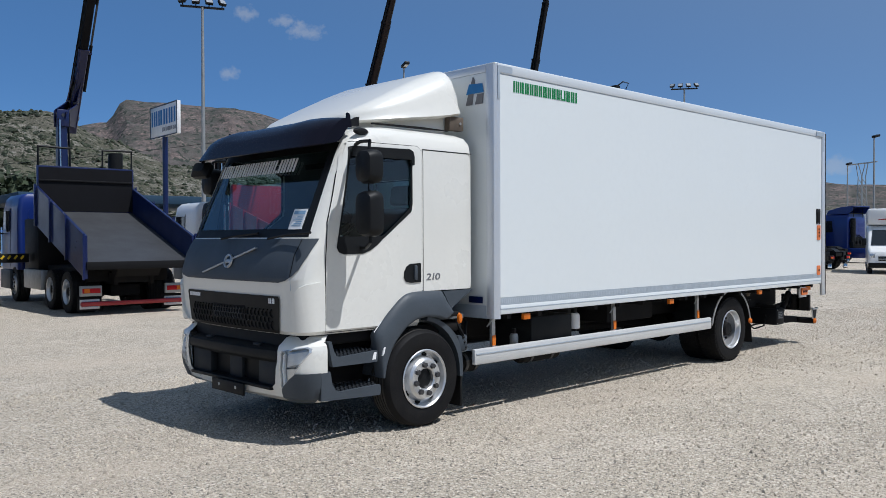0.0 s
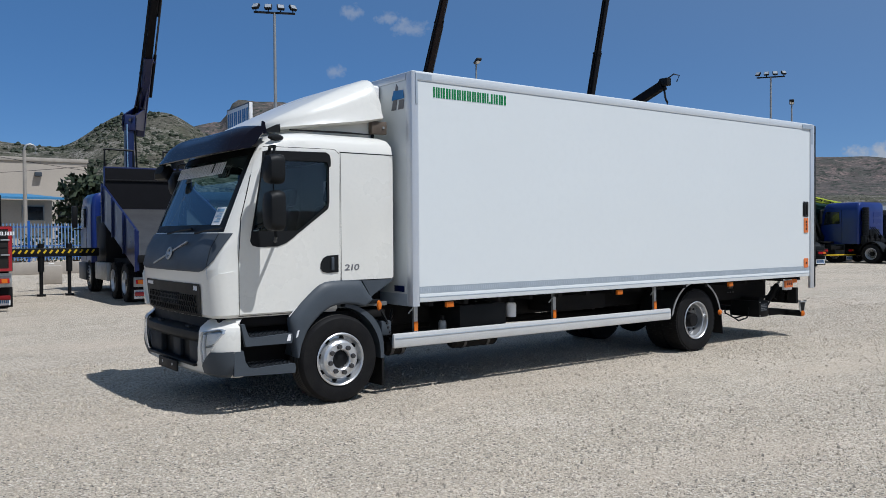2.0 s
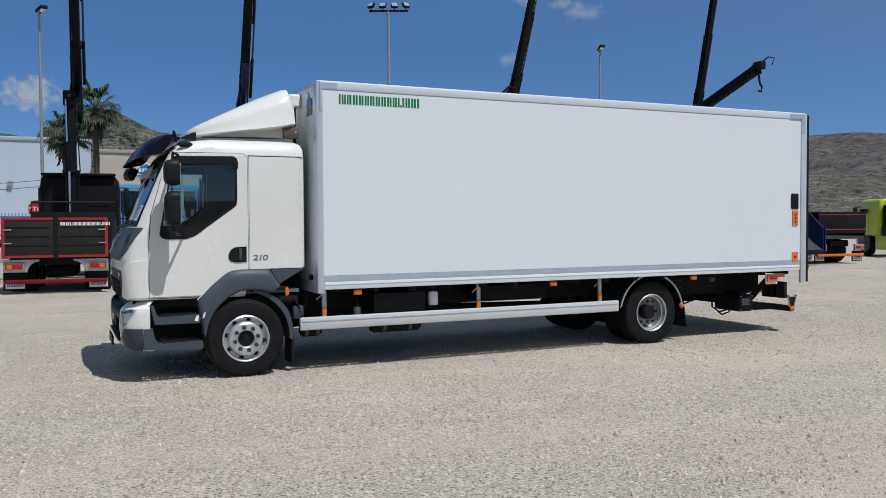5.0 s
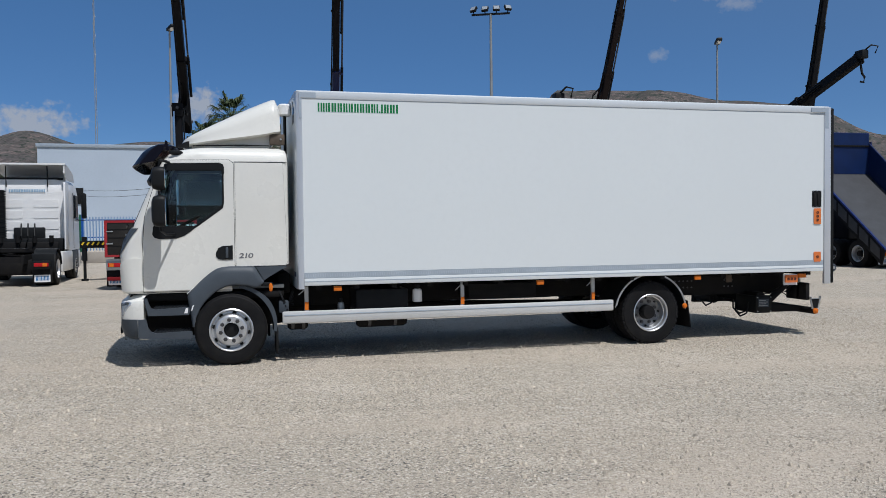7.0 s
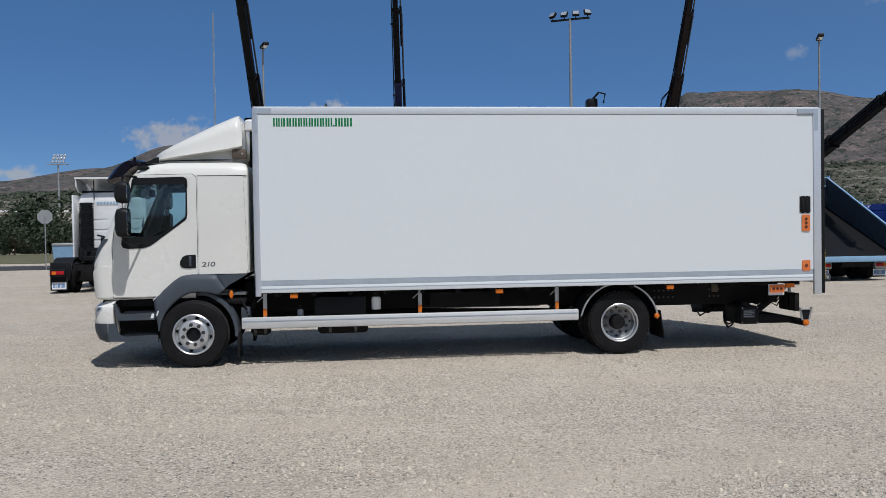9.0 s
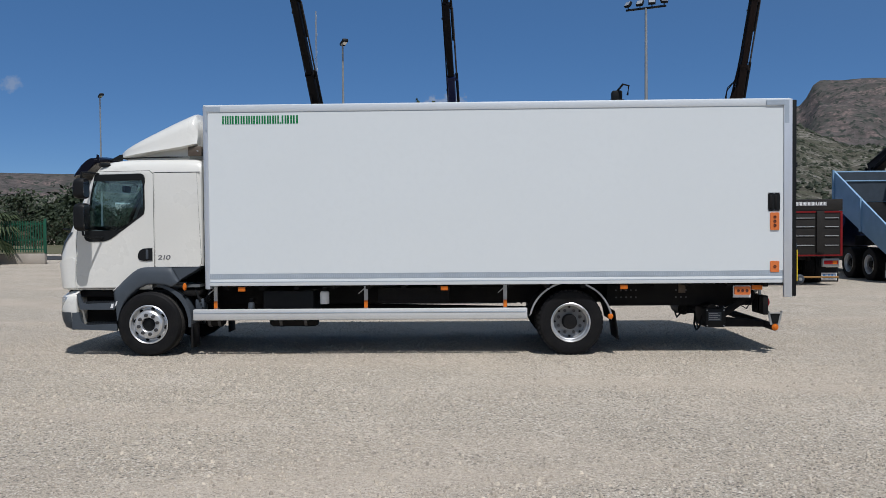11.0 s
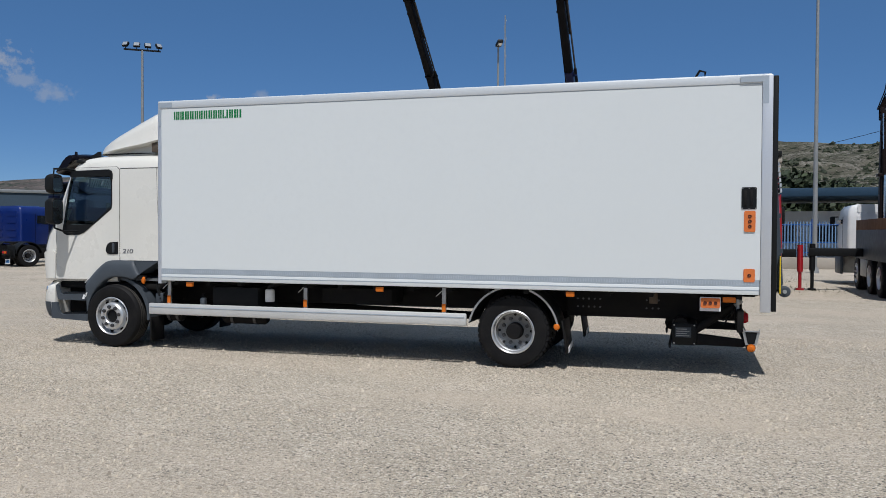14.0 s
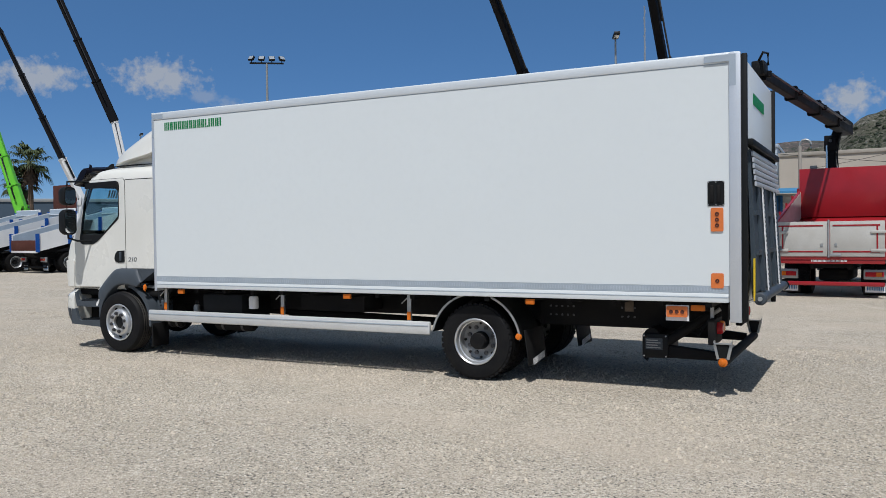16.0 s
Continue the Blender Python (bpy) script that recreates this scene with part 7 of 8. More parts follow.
def cab_of(t, y0, y1, top, colour, base=0.95, w=1.22, deflector=False, rear_marks=None):
    """A forward-control cab from y0 (back) to y1 (nose)."""
    bm = B()
    rs = []
    L = y1 - y0
    for z, f0, hw in ((base, 0.0, w), (base + 0.55, 0.0, w), (base + 1.0, 0.06, w), (top - 0.45, 0.20, w - 0.01), (top - 0.16, 0.30, w - 0.05), (top - 0.04, 0.46, w - 0.14), (top, 0.70, w - 0.3)):
        rs.append(ring(bm, [(u, v, z) for u, v in rounded(-hw, hw, y0 + (0.04 if z > top - 0.1 else 0), y1 - f0, 0.12)]))
    skin(bm, rs)
    cab = part("cab", bm, colour, t, "painted cab with rounded corners")
    a, b = base + 1.02, top - 0.48
    for s in (-1, 1):
        slab(bm := B(), [(y1 - 0.30, a), (y1 - 0.42, b), (y0 + L * 0.48, b), (y0 + L * 0.46, a + 0.06)], s * w - 0.012, s * w + 0.012, "x")
        part("side_window", bm, DARK_GLASS, cab, "dark side window")
        box(bm := B(), s * w - 0.006, s * w + 0.006, y0 + L * 0.42, y0 + L * 0.425, base + 0.05, top - 0.4)
        part("door_gap", bm, CHASSIS, cab)
        bm = B()
        rod(bm, (s * (w + 0.01), y1 - 0.34, b + 0.10), (s * (w + 0.2), y1 - 0.22, b + 0.10), 0.02, seg=6)
        rod(bm, (s * (w + 0.01), y1 - 0.34, a), (s * (w + 0.2), y1 - 0.22, a), 0.02, seg=6)
        part("mirror_arm", bm, BLACK, cab)
        part("mirror", box(B(), s * (w + 0.19) - 0.085, s * (w + 0.19) + 0.085, y1 - 0.30, y1 - 0.17, a + 0.05, b + 0.10, 0.04), BLACK, cab, "black door mirror")
        part("side_step", box(B(), s * w - 0.10, s * w, y1 - 1.5, y1 - 0.35, 0.35, base - 0.01, 0.03), SLATE, cab)
    bm = B()
    skin(bm, [ring(bm, [(-w + 0.14, y1 - 0.05, a), (w - 0.14, y1 - 0.05, a)]), ring(bm, [(-w + 0.18, y1 - 0.21, b), (w - 0.18, y1 - 0.21, b)])], False, (False, False))
    bmesh.ops.translate(bm, verts=bm.verts[:], vec=(0, 0.02, 0))
    part("windscreen", bm, DARK_GLASS, cab, "dark windscreen")
    part("grille", box(B(), -w + 0.25, w - 0.25, y1 + 0.002, y1 + 0.03, base + 0.1, base + 0.75, 0.01), BLACK, cab)
    part("bumper", box(B(), -w, w, y1 - 0.5, y1 + 0.06, 0.35, base - 0.012, 0.06), colour, cab)
    # pressed ribs and a word mark on the back wall
    bm = B()
    for i in range(4):
        z = base + 0.35 + 0.36 * i
        for s in (-1, 1):
            slab(bm, rounded(s * 0.55 - 0.38, s * 0.55 + 0.38, z, z + 0.26, 0.05), y0 - 0.014, y0 - 0.002)
    part("back_rib", bm, colour, cab)
    if rear_marks:
        part("back_print", word_bars(B(), (0.085,) * 11, 0.10, 0.014, pose(-0.55, y0 - 0.02, top - 0.42)), rear_marks, cab, kind="stuff")
    if deflector:
        bm = B()
        rs = []
        for y, z1, hw in ((y0 - 0.1, top + 0.52, w - 0.02), (y0 + 0.5, top + 0.46, w - 0.06), (y0 + L * 0.6, top + 0.26, w - 0.16), (y1 - 0.75, top + 0.02, w - 0.35)):
            rs.append(ring(bm, [(u, y - (0.22 if z1 > top + 0.5 else 0), v) for u, v in rounded(-hw, hw, z1 - 0.055, z1, 0.02)]))
        skin(bm, rs)
        df = part("roof_deflector", bm, colour, cab)
        for s in (-1, 1):
            side = [(y0 - 0.28, top + 0.20), (y0 - 0.30, top + 0.50), (y0 + 0.5, top + 0.43), (y0 + L * 0.6, top + 0.22), (y1 - 0.75, top - 0.03), (y0 + 0.5, top - 0.02), (y0, top + 0.0)]
            part("deflector_cheek", slab(B(), side, s * (w - 0.06) - 0.02, s * (w - 0.06) + 0.02, "x"), colour, df)
        # Black bar put in as the dark gap below the deflector.
        part("gap_shade", box(B(), -w + 0.15, w - 0.15, y0 + 0.05, y0 + 0.16, top - 0.01, top + 0.07, 0.02), BLACK, df)
        for s in (-1, 1):
            part("stay", rod(B(), (s * 0.62, y0 - 0.06, top - 0.25), (s * 0.62, y0 - 0.10, top + 0.44), 0.018, seg=6), BLACK, df)
    return cab


def crane_column(t, cx, cy, z1, colour, base=1.0, k=1.0, collar=0.55):
    """A slewing column: base, swivel collar, tapered post, head plates, and a lifting ram with its bright rod."""
    bm = B()
    box(bm, cx - 0.55, cx + 0.55, cy - 0.32, cy + 0.32, base, base + 0.35, 0.04)
    zc = base + (z1 - base) * collar
    beam(bm, (cx, cy, base + 0.3), (cx, cy, zc), 0.50 * k, 0.46 * k, 0.44 * k, 0.42 * k, up=(0, 1, 0))
    beam(bm, (cx, cy, zc + 0.05), (cx, cy, z1), 0.46 * k, 0.42 * k, 0.36 * k, 0.36 * k, up=(0, 1, 0))
    col = part("crane_column", bm, colour, t, "upright loader crane column")
    part("swivel_collar", box(B(), cx - 0.33 * k, cx + 0.33 * k, cy - 0.30 * k, cy + 0.30 * k, zc - 0.02, zc + 0.07, 0.015), colour, col)
    for s in (-1, 1):
        part("head_plate", box(B(), cx - 0.25 * k, cx + 0.25 * k, cy + s * 0.22 * k - 0.02, cy + s * 0.22 * k + 0.02, z1 - 0.30, z1 + 0.18, 0.03), colour, col)
    part("head_pin", rod(B(), (cx, cy - 0.27 * k, z1 + 0.02), (cx, cy + 0.27 * k, z1 + 0.02), 0.07 * k, seg=14), NUT, col)
    x, y = cx - 0.04 * k, cy - 0.33 * k
    part("ram_rod", rod(B(), (x, y, base + 0.9), (x, y, zc + 0.02), 0.055 * k, seg=12), CHROME, col, "bright chromed ram rod")
    part("ram_barrel", rod(B(), (x, y, base + 0.3), (x, y, base + 0.95), 0.085 * k, seg=14), colour, col, "dark ram barrel")
    part("upper_rod", rod(B(), (x - 0.08 * k, y + 0.03, zc + (z1 - zc) * 0.35), (x - 0.10 * k, y + 0.03, z1 - 0.12), 0.035 * k, seg=10), CHROME, col, "bright chromed ram rod")
    part("upper_barrel", rod(B(), (x - 0.05 * k, y + 0.03, zc + 0.07), (x - 0.08 * k, y + 0.03, zc + (z1 - zc) * 0.4), 0.06 * k, seg=12), colour, col)
    part("valve_block", box(B(), cx - 0.4, cx - 0.24, cy - 0.3, cy + 0.2, base + 0.4, base + 1.1, 0.03), BLACK, col)
    bm = B()
    for i in range(3):
        e = 0.05 * i
        tube(bm, [(cx + 0.27 * k, cy - 0.1 + e, base + 0.4), (cx + 0.30 * k, cy - 0.12 + e, zc - 0.2), (cx + 0.36 * k, cy - 0.14 + e, zc + 0.05), (cx + 0.25 * k, cy - 0.12 + e, z1 - 0.4), (cx + 0.32 * k, cy + e, z1 + 0.1)], 0.016, 6)
    part("column_hose", bm, BLACK, col)
    return col


def crane_knuckle(t, a, b, c, colour, k=1.0):
    """Gusset plates, pins and a short ram that carry a boom b to c on the column head a."""
    a, b = Vector(a), Vector(b)
    d = (Vector(c) - b).normalized()
    lo, hi = b + d * 0.25, b + d * 1.75
    n = (lo - a).cross(d)
    n = n.normalized() if n.length > 0.02 else Vector((0, 1, 0)).cross(d).normalized()
    out = (a - lo) - d * (a - lo).dot(d)
    out = out.normalized() if out.length > 0.05 else Vector((-1, 0, 0))
    for s in (-1, 1):
        bm = B()
        o = n * s * 0.17 * k
        pts = [a - d * 0.16 + out * 0.12, lo - d * 0.1, hi, hi + out * 0.10 * k, lo + d * 0.75 + out * 0.42 * k, a + d * 0.22 + out * 0.14]
        skin(bm, [ring(bm, [p + o for p in pts]), ring(bm, [p + o + n * s * 0.03 for p in pts])])
        bmesh.ops.recalc_face_normals(bm, faces=bm.faces[:])
        part("knuckle_plate", bm, colour, t)
    for p, r in ((a, 0.10), (lo + d * 0.2, 0.09), (lo + d * 0.75 + out * 0.30 * k, 0.06)):
        part("knuckle_pin", rod(B(), p - n * 0.24 * k, p + n * 0.24 * k, r * k, seg=14), NUT, t)
    tip = lo + d * 0.75 + out * 0.36 * k
    part("knuckle_ram", rod(B(), tip - d * 0.1, hi + d * 0.5 + out * 0.22 * k, 0.05 * k, 0.045 * k, 10), colour, t)
    bm = B()
    for i in range(2):
        tube(bm, [a + out * (0.2 + 0.04 * i), tip + out * (0.14 + 0.05 * i) - d * 0.1, tip + out * 0.16 + d * (0.35 + 0.1 * i), hi + out * 0.18], 0.018, 6)
    part("knuckle_hose", bm, BLACK, t)


def crane_boom(t, p0, p1, colour, sections=4, w=0.40, name="crane_boom", up=(0, 1, 0), lower=None, hook=False):
    """A telescopic boom of nested tubes with thin collars, stepped extension rams and hoses alongside."""
    p0, p1 = Vector(p0), Vector(p1)
    d = (p1 - p0)
    L = d.length
    d.normalize()
    u = Vector(up)
    s = d.cross(u).normalized()
    n = s.cross(d)
    boom = None
    for i in range(sections):
        a, b = p0 + d * L * i / sections, p0 + d * L * (i + 1) / sections
        k = 1 - 0.15 * i
        mat = lower if (lower and i == 0) else colour
        ob = part("boom_section" if boom else name, beam(B(), a - d * (0.3 if i else 0), b, w * k, w * k * 1.2, up=up), mat, boom or t, "" if boom else "long telescopic crane boom")
        boom = boom or ob
        part("collar", beam(B(), b - d * 0.07, b, w * k * 1.16, w * k * 1.34, up=up), mat, boom)
        lug = b - d * 0.12
        part("slide_lug", beam(B(), lug - s * w * k * 0.5, lug - s * w * k * 0.95, 0.10, 0.12), mat, boom)
        if i < sections - 1:
            off = -s * w * k * 0.80
            q = b + d * L / sections * 0.94
            part("extension_ram", rod(B(), b - d * 0.5 * L / sections + off, b + off + d * 0.1, 0.05 * k, seg=10), BLACK, boom)
            part("extension_rod", rod(B(), b + off, q + off, 0.03 * k, seg=8), NUT, boom, "steel extension rod")
    bm = B()
    for e in (-1, 1):
        tube(bm, [p0 + n * w * 0.5 * e + s * w * 0.5, p0 + d * L * 0.12 + n * w * 0.3 * e + s * w * 0.66, p0 + d * L * 0.3 + n * w * 0.2 * e + s * w * 0.56, p0 + d * L * 0.8 + n * w * 0.1 * e + s * w * 0.42], 0.018, 6)
    part("boom_hose", bm, BLACK, boom)
    bm = B()
    for k in (0.2, 0.45, 0.7):
        q = p0 + d * L * k + s * w * (0.58 - 0.2 * k)
        beam(bm, q - d * 0.03, q + d * 0.03, w * 0.45, 0.05, up=up)
    part("hose_clip", bm, BLACK, boom)
    if hook:
        bm = B()
        box(bm, p1.x - 0.12, p1.x + 0.12, p1.y - 0.25, p1.y + 0.1, p1.z - 0.05, p1.z + 0.22, 0.03)
        rod(bm, p1, p1 - Vector((0, 0.1, 0.5)), 0.035, seg=8)
        tube(bm, [p1 + Vector((0, -0.1, -0.5)), p1 + Vector((0.10, -0.1, -0.62)), p1 + Vector((0.06, -0.1, -0.78)), p1 + Vector((-0.06, -0.1, -0.76))], 0.035, 8)
        tube(bm, [p1 + Vector((0.0, -0.2, 0.2)), p1 + Vector((0.12, -0.35, 0.34)), p1 + Vector((0.24, -0.5, 0.28)), p1 + Vector((0.22, -0.4, 0.08))], 0.025, 6)
        part("hook", bm, BLACK, boom, "black crane hook")
    return boom


def outrigger(t, x0, x1, y, z, legs, leg_mat=BLACK, hatch=False):
    ob = part("outrigger_beam", box(B(), min(x0, x1), max(x0, x1), y - 0.12, y + 0.12, z - 0.12, z + 0.12, 0.02), BLACK, t, "black crane outrigger beam")
    for i, lx in enumerate(legs):
        bm = B()
        rod(bm, (lx, y - 0.02, z - 0.55), (lx, y - 0.02, z + 0.25), 0.085, seg=12)
        rod(bm, (lx, y - 0.02, 0.06), (lx, y - 0.02, z - 0.5), 0.05, seg=12)
        rod(bm, (lx, y - 0.02, 0.0), (lx, y - 0.02, 0.06), 0.12, seg=12)
        part("outrigger_leg", bm, leg_mat if i == 0 else BLACK, ob)
    if hatch:
        bm = B()
        n = int(abs(x1 - x0) / 0.16)
        for i in range(n):
            x = min(x0, x1) + 0.06 + i * 0.16
            beam(bm, (x, y - 0.124, z - 0.02), (x + 0.07, y - 0.124, z + 0.07), 0.05, 0.006, up=(0, 1, 0))
        part("hazard_stripe", bm, YELLOW, ob, "yellow hazard stripes")


def tipper_bed(t, L, zt, zh, wall_t, wall_h, out, inn, floor_mat, head=1.08, posts=3, rails=False, w=1.24, post_mat=None, drop=0.1, hang=False, post_w=0.05):
    """A tilted open bed from the tail (y=0, floor at zt) to the head (y=L, floor at zh)."""
    slope = (zh - zt) / L
    fl = part("bed_floor", slab(B(), [(0, zt), (L, zh), (L, zh - 0.12), (0, zt - 0.12)], -w + 0.04, w - 0.04, "x"), floor_mat, t, "worn steel bed floor")
    part("bed_frame", slab(B(), [(0.1, zt - 0.125), (L, zh - 0.125), (L, zh - 0.34), (0.3, zt - 0.34)], -0.5, 0.5, "x"), CHASSIS, fl)
    part("tail_lip", box(B(), -w, w, -0.05, 0.03, zt - 0.16, zt + 0.02, 0.01), COAL if out is NAVY else out, fl)
    for s in (1,) if hang else (-1, 1):
        sd = part("bed_side", slab(B(), [(0, zt - drop), (L, zh - drop), (L, zh + wall_h), (0, zt + wall_t)], s * w - 0.03, s * w + 0.03, "x"), out, t, "painted bed side")
        part("side_inner", slab(B(), [(0.03, zt + 0.01), (L - 0.02, zh + 0.01), (L - 0.02, zh + wall_h - 0.04), (0.03, zt + wall_t - 0.04)], s * (w - 0.034) - 0.003, s * (w - 0.034) + 0.003, "x"), inn, sd)
        for i in range(posts + 1):
            y = L * i / posts
            z = zt + slope * y
            hh = wall_t + (wall_h - wall_t) * i / posts
            part("side_post", slab(B(), [(y - post_w, z - drop - 0.02), (y + post_w, z - drop - 0.02), (y + post_w, z + hh + 0.05), (y - post_w, z + hh + 0.05)], s * (w + 0.034), s * (w + 0.08), "x"), post_mat or out, sd)
    hb = part("headboard", box(B(), -w, w, L + 0.004, L + 0.09, zh - 0.1, zh + head, 0.01), out, t, "painted headboard")
    part("head_inner", box(B(), -w + 0.04, w - 0.04, L - 0.012, L + 0.002, zh + 0.02, zh + head - 0.04), CRANE_BLACK if rails else inn, hb)
    part("head_ridge", box(B(), -w + 0.03, w - 0.03, L - 0.05, L - 0.014, zh + head * 0.66, zh + head * 0.70, 0.008), COAL if out is NAVY else out, hb)
    if rails:
        for s in (-1, 1):
            bm = B()
            x0, x1 = s * (w - 0.04), s * (w - 0.82)
            z0, z1 = zh + head, zh + head + 0.50
            tube(bm, [(x0, L + 0.05, z0 - 0.1), (x0, L + 0.05, z1), (x1, L + 0.05, z1 - 0.02), (x1, L + 0.05, z0 - 0.1)], 0.035, 8)
            part("head_rail", bm, BLACK, hb)
    return fl


def into(t, p):
    return t.matrix_basis.inverted() @ Vector(p)


ROW = "crane trucks parked in a row"

# black dropside truck with red edges
A = thing("dropside_truck", (2.47, 19.0, 0), "black dropside truck with red-edged boards and loader crane", "truck", ROW, turn=-6)
chassis_of(A, 0.2, 9.3)
side_wheels(A, 1.3, 1.22, "rear", 1.12, True)
side_wheels(A, 2.65, 1.22, "rear", 1.12, True)
side_wheels(A, 8.0, 1.2, "front", 1.12)
tail_end(A, 0.02, BLUE_INK, 0.70, 0.32, DARK_RED)
for s in (-1, 1):
    o = [(1.23, 0.56), (1.23, 0.88), (0.40, 0.88)] + [(0.34 + 0.34 * math.sin(radians(k)), 0.56 + 0.28 * math.cos(radians(k))) for k in range(10, 91, 16)]
    part("corner_plate", slab(B(), [(s * u, v) for u, v in o], 0.045, 0.07), STEEL, A, "brushed steel plate round the rear lamp")
part("bed_floor", box(B(), -1.22, 1.22, 0.0, 5.0, 0.97, 1.10), BED_STEEL, A)
for s in (-1, 1):
    part("bed_side", box(B(), s * 1.22 - 0.025, s * 1.22 + 0.025, 0.0, 5.0, 0.95, 1.95, 0.01), COAL, A)
    tg = part("tailboard", box(B(), min(s * 0.05, s * 1.245), max(s * 0.05, s * 1.245), -0.05, -0.002, 0.92, 1.95, 0.008), DARK_BOARD, A, "dark grey ribbed tailboard with a red edge")
    bm = B()
    xa, xb = min(s * 0.06, s * 1.235), max(s * 0.06, s * 1.235)
    for z0, z1 in ((0.93, 0.99), (1.88, 1.94)):
        box(bm, xa, xb, -0.062, -0.051, z0, z1)
    box(bm, s * 1.20 - 0.035, s * 1.20 + 0.035, -0.062, -0.051, 0.99, 1.88)
    part("red_edge", bm, SIGNAL_RED, tg)
    bm = B()
    for z in (1.22, 1.45, 1.68):
        box(bm, xa + 0.05, xb - 0.09, -0.058, -0.051, z, z + 0.02)
    part("board_groove", bm, COAL, tg)
    for z in (1.28, 1.62):
        part("hinge", box(B(), s * 1.1 - 0.09, s * 1.1 + 0.09, -0.075, -0.063, z, z + 0.03, 0.004), STEEL, tg)
part("name_print", word_bars(B(), (0.075, 0.075, 0.075, -0.02) + (0.052,) * 11 + (-0.02, 0.055, 0.055, 0.06), 0.085, 0.009, pose(0.12, -0.064, 1.74)), WHITE_INK, A, kind="stuff")
part("post", box(B(), -0.05, 0.05, -0.06, -0.003, 0.90, 1.97), BLACK, A)
hb = part("headboard", box(B(), -1.22, 1.22, 5.0, 5.08, 1.0, 2.15, 0.01), COAL, A)
tube(bm := B(), [(-1.2, 5.04, 2.1), (-1.2, 5.04, 2.45), (1.2, 5.04, 2.45), (1.2, 5.04, 2.1)], 0.035)
part("head_rail", bm, BLACK, hb)
oa = into(A, (0.0, 24.05, 0))
outrigger(A, -1.0, oa.x - 0.12, oa.y, 1.20, (oa.x,), BLACK, True)
cab_of(A, 7.1, 9.4, 3.45, COAL, deflector=False)
part("cab_spoiler", box(B(), -1.15, 1.15, 6.92, 7.3, 3.38, 3.47, 0.04), COAL, A)


a, b, c = into(A, (2.97, 25.3, 5.9)), into(A, (3.25, 26.6, 5.3)), into(A, (2.9, 17.4, 13.9))
crane_column(A, a.x, a.y, 5.9, CRANE_BLACK, k=0.76, collar=0.50)
crane_knuckle(A, a, b, c, CRANE_BLACK, 0.8)
crane_boom(A, b, c, CRANE_BLACK, 4, 0.27)

# navy tipper, bed raised
Bt = thing("tipper_truck", (7.6, 18.3, 0), "navy blue tipper truck with raised empty bed and crane", "truck", ROW, turn=-4)
chassis_of(Bt, 0.5, 9.2)
side_wheels(Bt, 1.55, 1.22, "rear", 1.12, True)
side_wheels(Bt, 2.95, 1.22, "rear", 1.12, True)
side_wheels(Bt, 6.6, 1.2, "front", 1.12)
tail_end(Bt, 0.5, BLUE_INK, 0.56, 0.26, SIGNAL_RED)
tipper_bed(Bt, 4.0, 1.22, 2.47, 0.60, 0.66, NAVY, BED_NAVY, BED_STEEL, 1.2, 3, rails=True, drop=0.36, post_w=0.03)
for s in (-1, 1):
    part("side_locker", box(B(), s * 1.15 - 0.1, s * 1.15 + 0.1, 3.7, 5.4, 0.45, 0.95, 0.02), STEEL, Bt, "bright alloy side locker")
part("oil_tank", box(B(), -1.15, 0.3, 4.3, 5.7, 0.75, 2.3, 0.03), COAL, Bt, "black oil tank and crane frame")
part("under_bed", box(B(), -0.95, 0.95, 0.9, 4.2, 0.75, 1.08, 0.02), CHASSIS, Bt)
cab_of(Bt, 6.2, 8.2, 3.05, COBALT, 0.9, 1.2)
a, b, c = into(Bt, (7.80, 23.9, 5.2)), into(Bt, (8.46, 25.05, 4.95)), into(Bt, (7.94, 19.6, 13.8))
crane_column(Bt, a.x, a.y, 5.2, NAVY, k=0.66, collar=0.35)
crane_knuckle(Bt, a, b, c, NAVY, 0.72)
crane_boom(Bt, b, c, CRANE_BLACK, 4, 0.26, lower=NAVY)
rod(bm := B(), (1.15, 5.2, 3.6), (1.15, 5.2, 4.2), 0.2, seg=14)
part("hook_block", bm, BLACK, Bt)
outrigger(Bt, -1.2, -3.7, 5.15, 1.25, (-2.74, -2.0), BLACK, True)

# red tipper with white boards
Rt = thing("tipper_truck", (13.35, 19.0, 0), "red and white tipper truck with folded black crane", "truck", ROW, turn=-5)
chassis_of(Rt, 0.2, 9.0)
side_wheels(Rt, 1.5, 1.22, "rear", 1.12, True)
side_wheels(Rt, 7.4, 1.2, "front", 1.12)
tail_end(Rt, 0.15, BLUE_INK, 0.58, 0.34, SIGNAL_RED)
tipper_bed(Rt, 3.6, 1.10, 2.02, 0.78, 0.80, SIGNAL_RED, DIRTY_WHITE, SIGNAL_RED, 1.38, 4)
part("red_headboard", box(B(), -1.25, 1.25, 3.50, 3.588, 2.03, 3.42, 0.01), SIGNAL_RED, Rt, "red painted headboard")
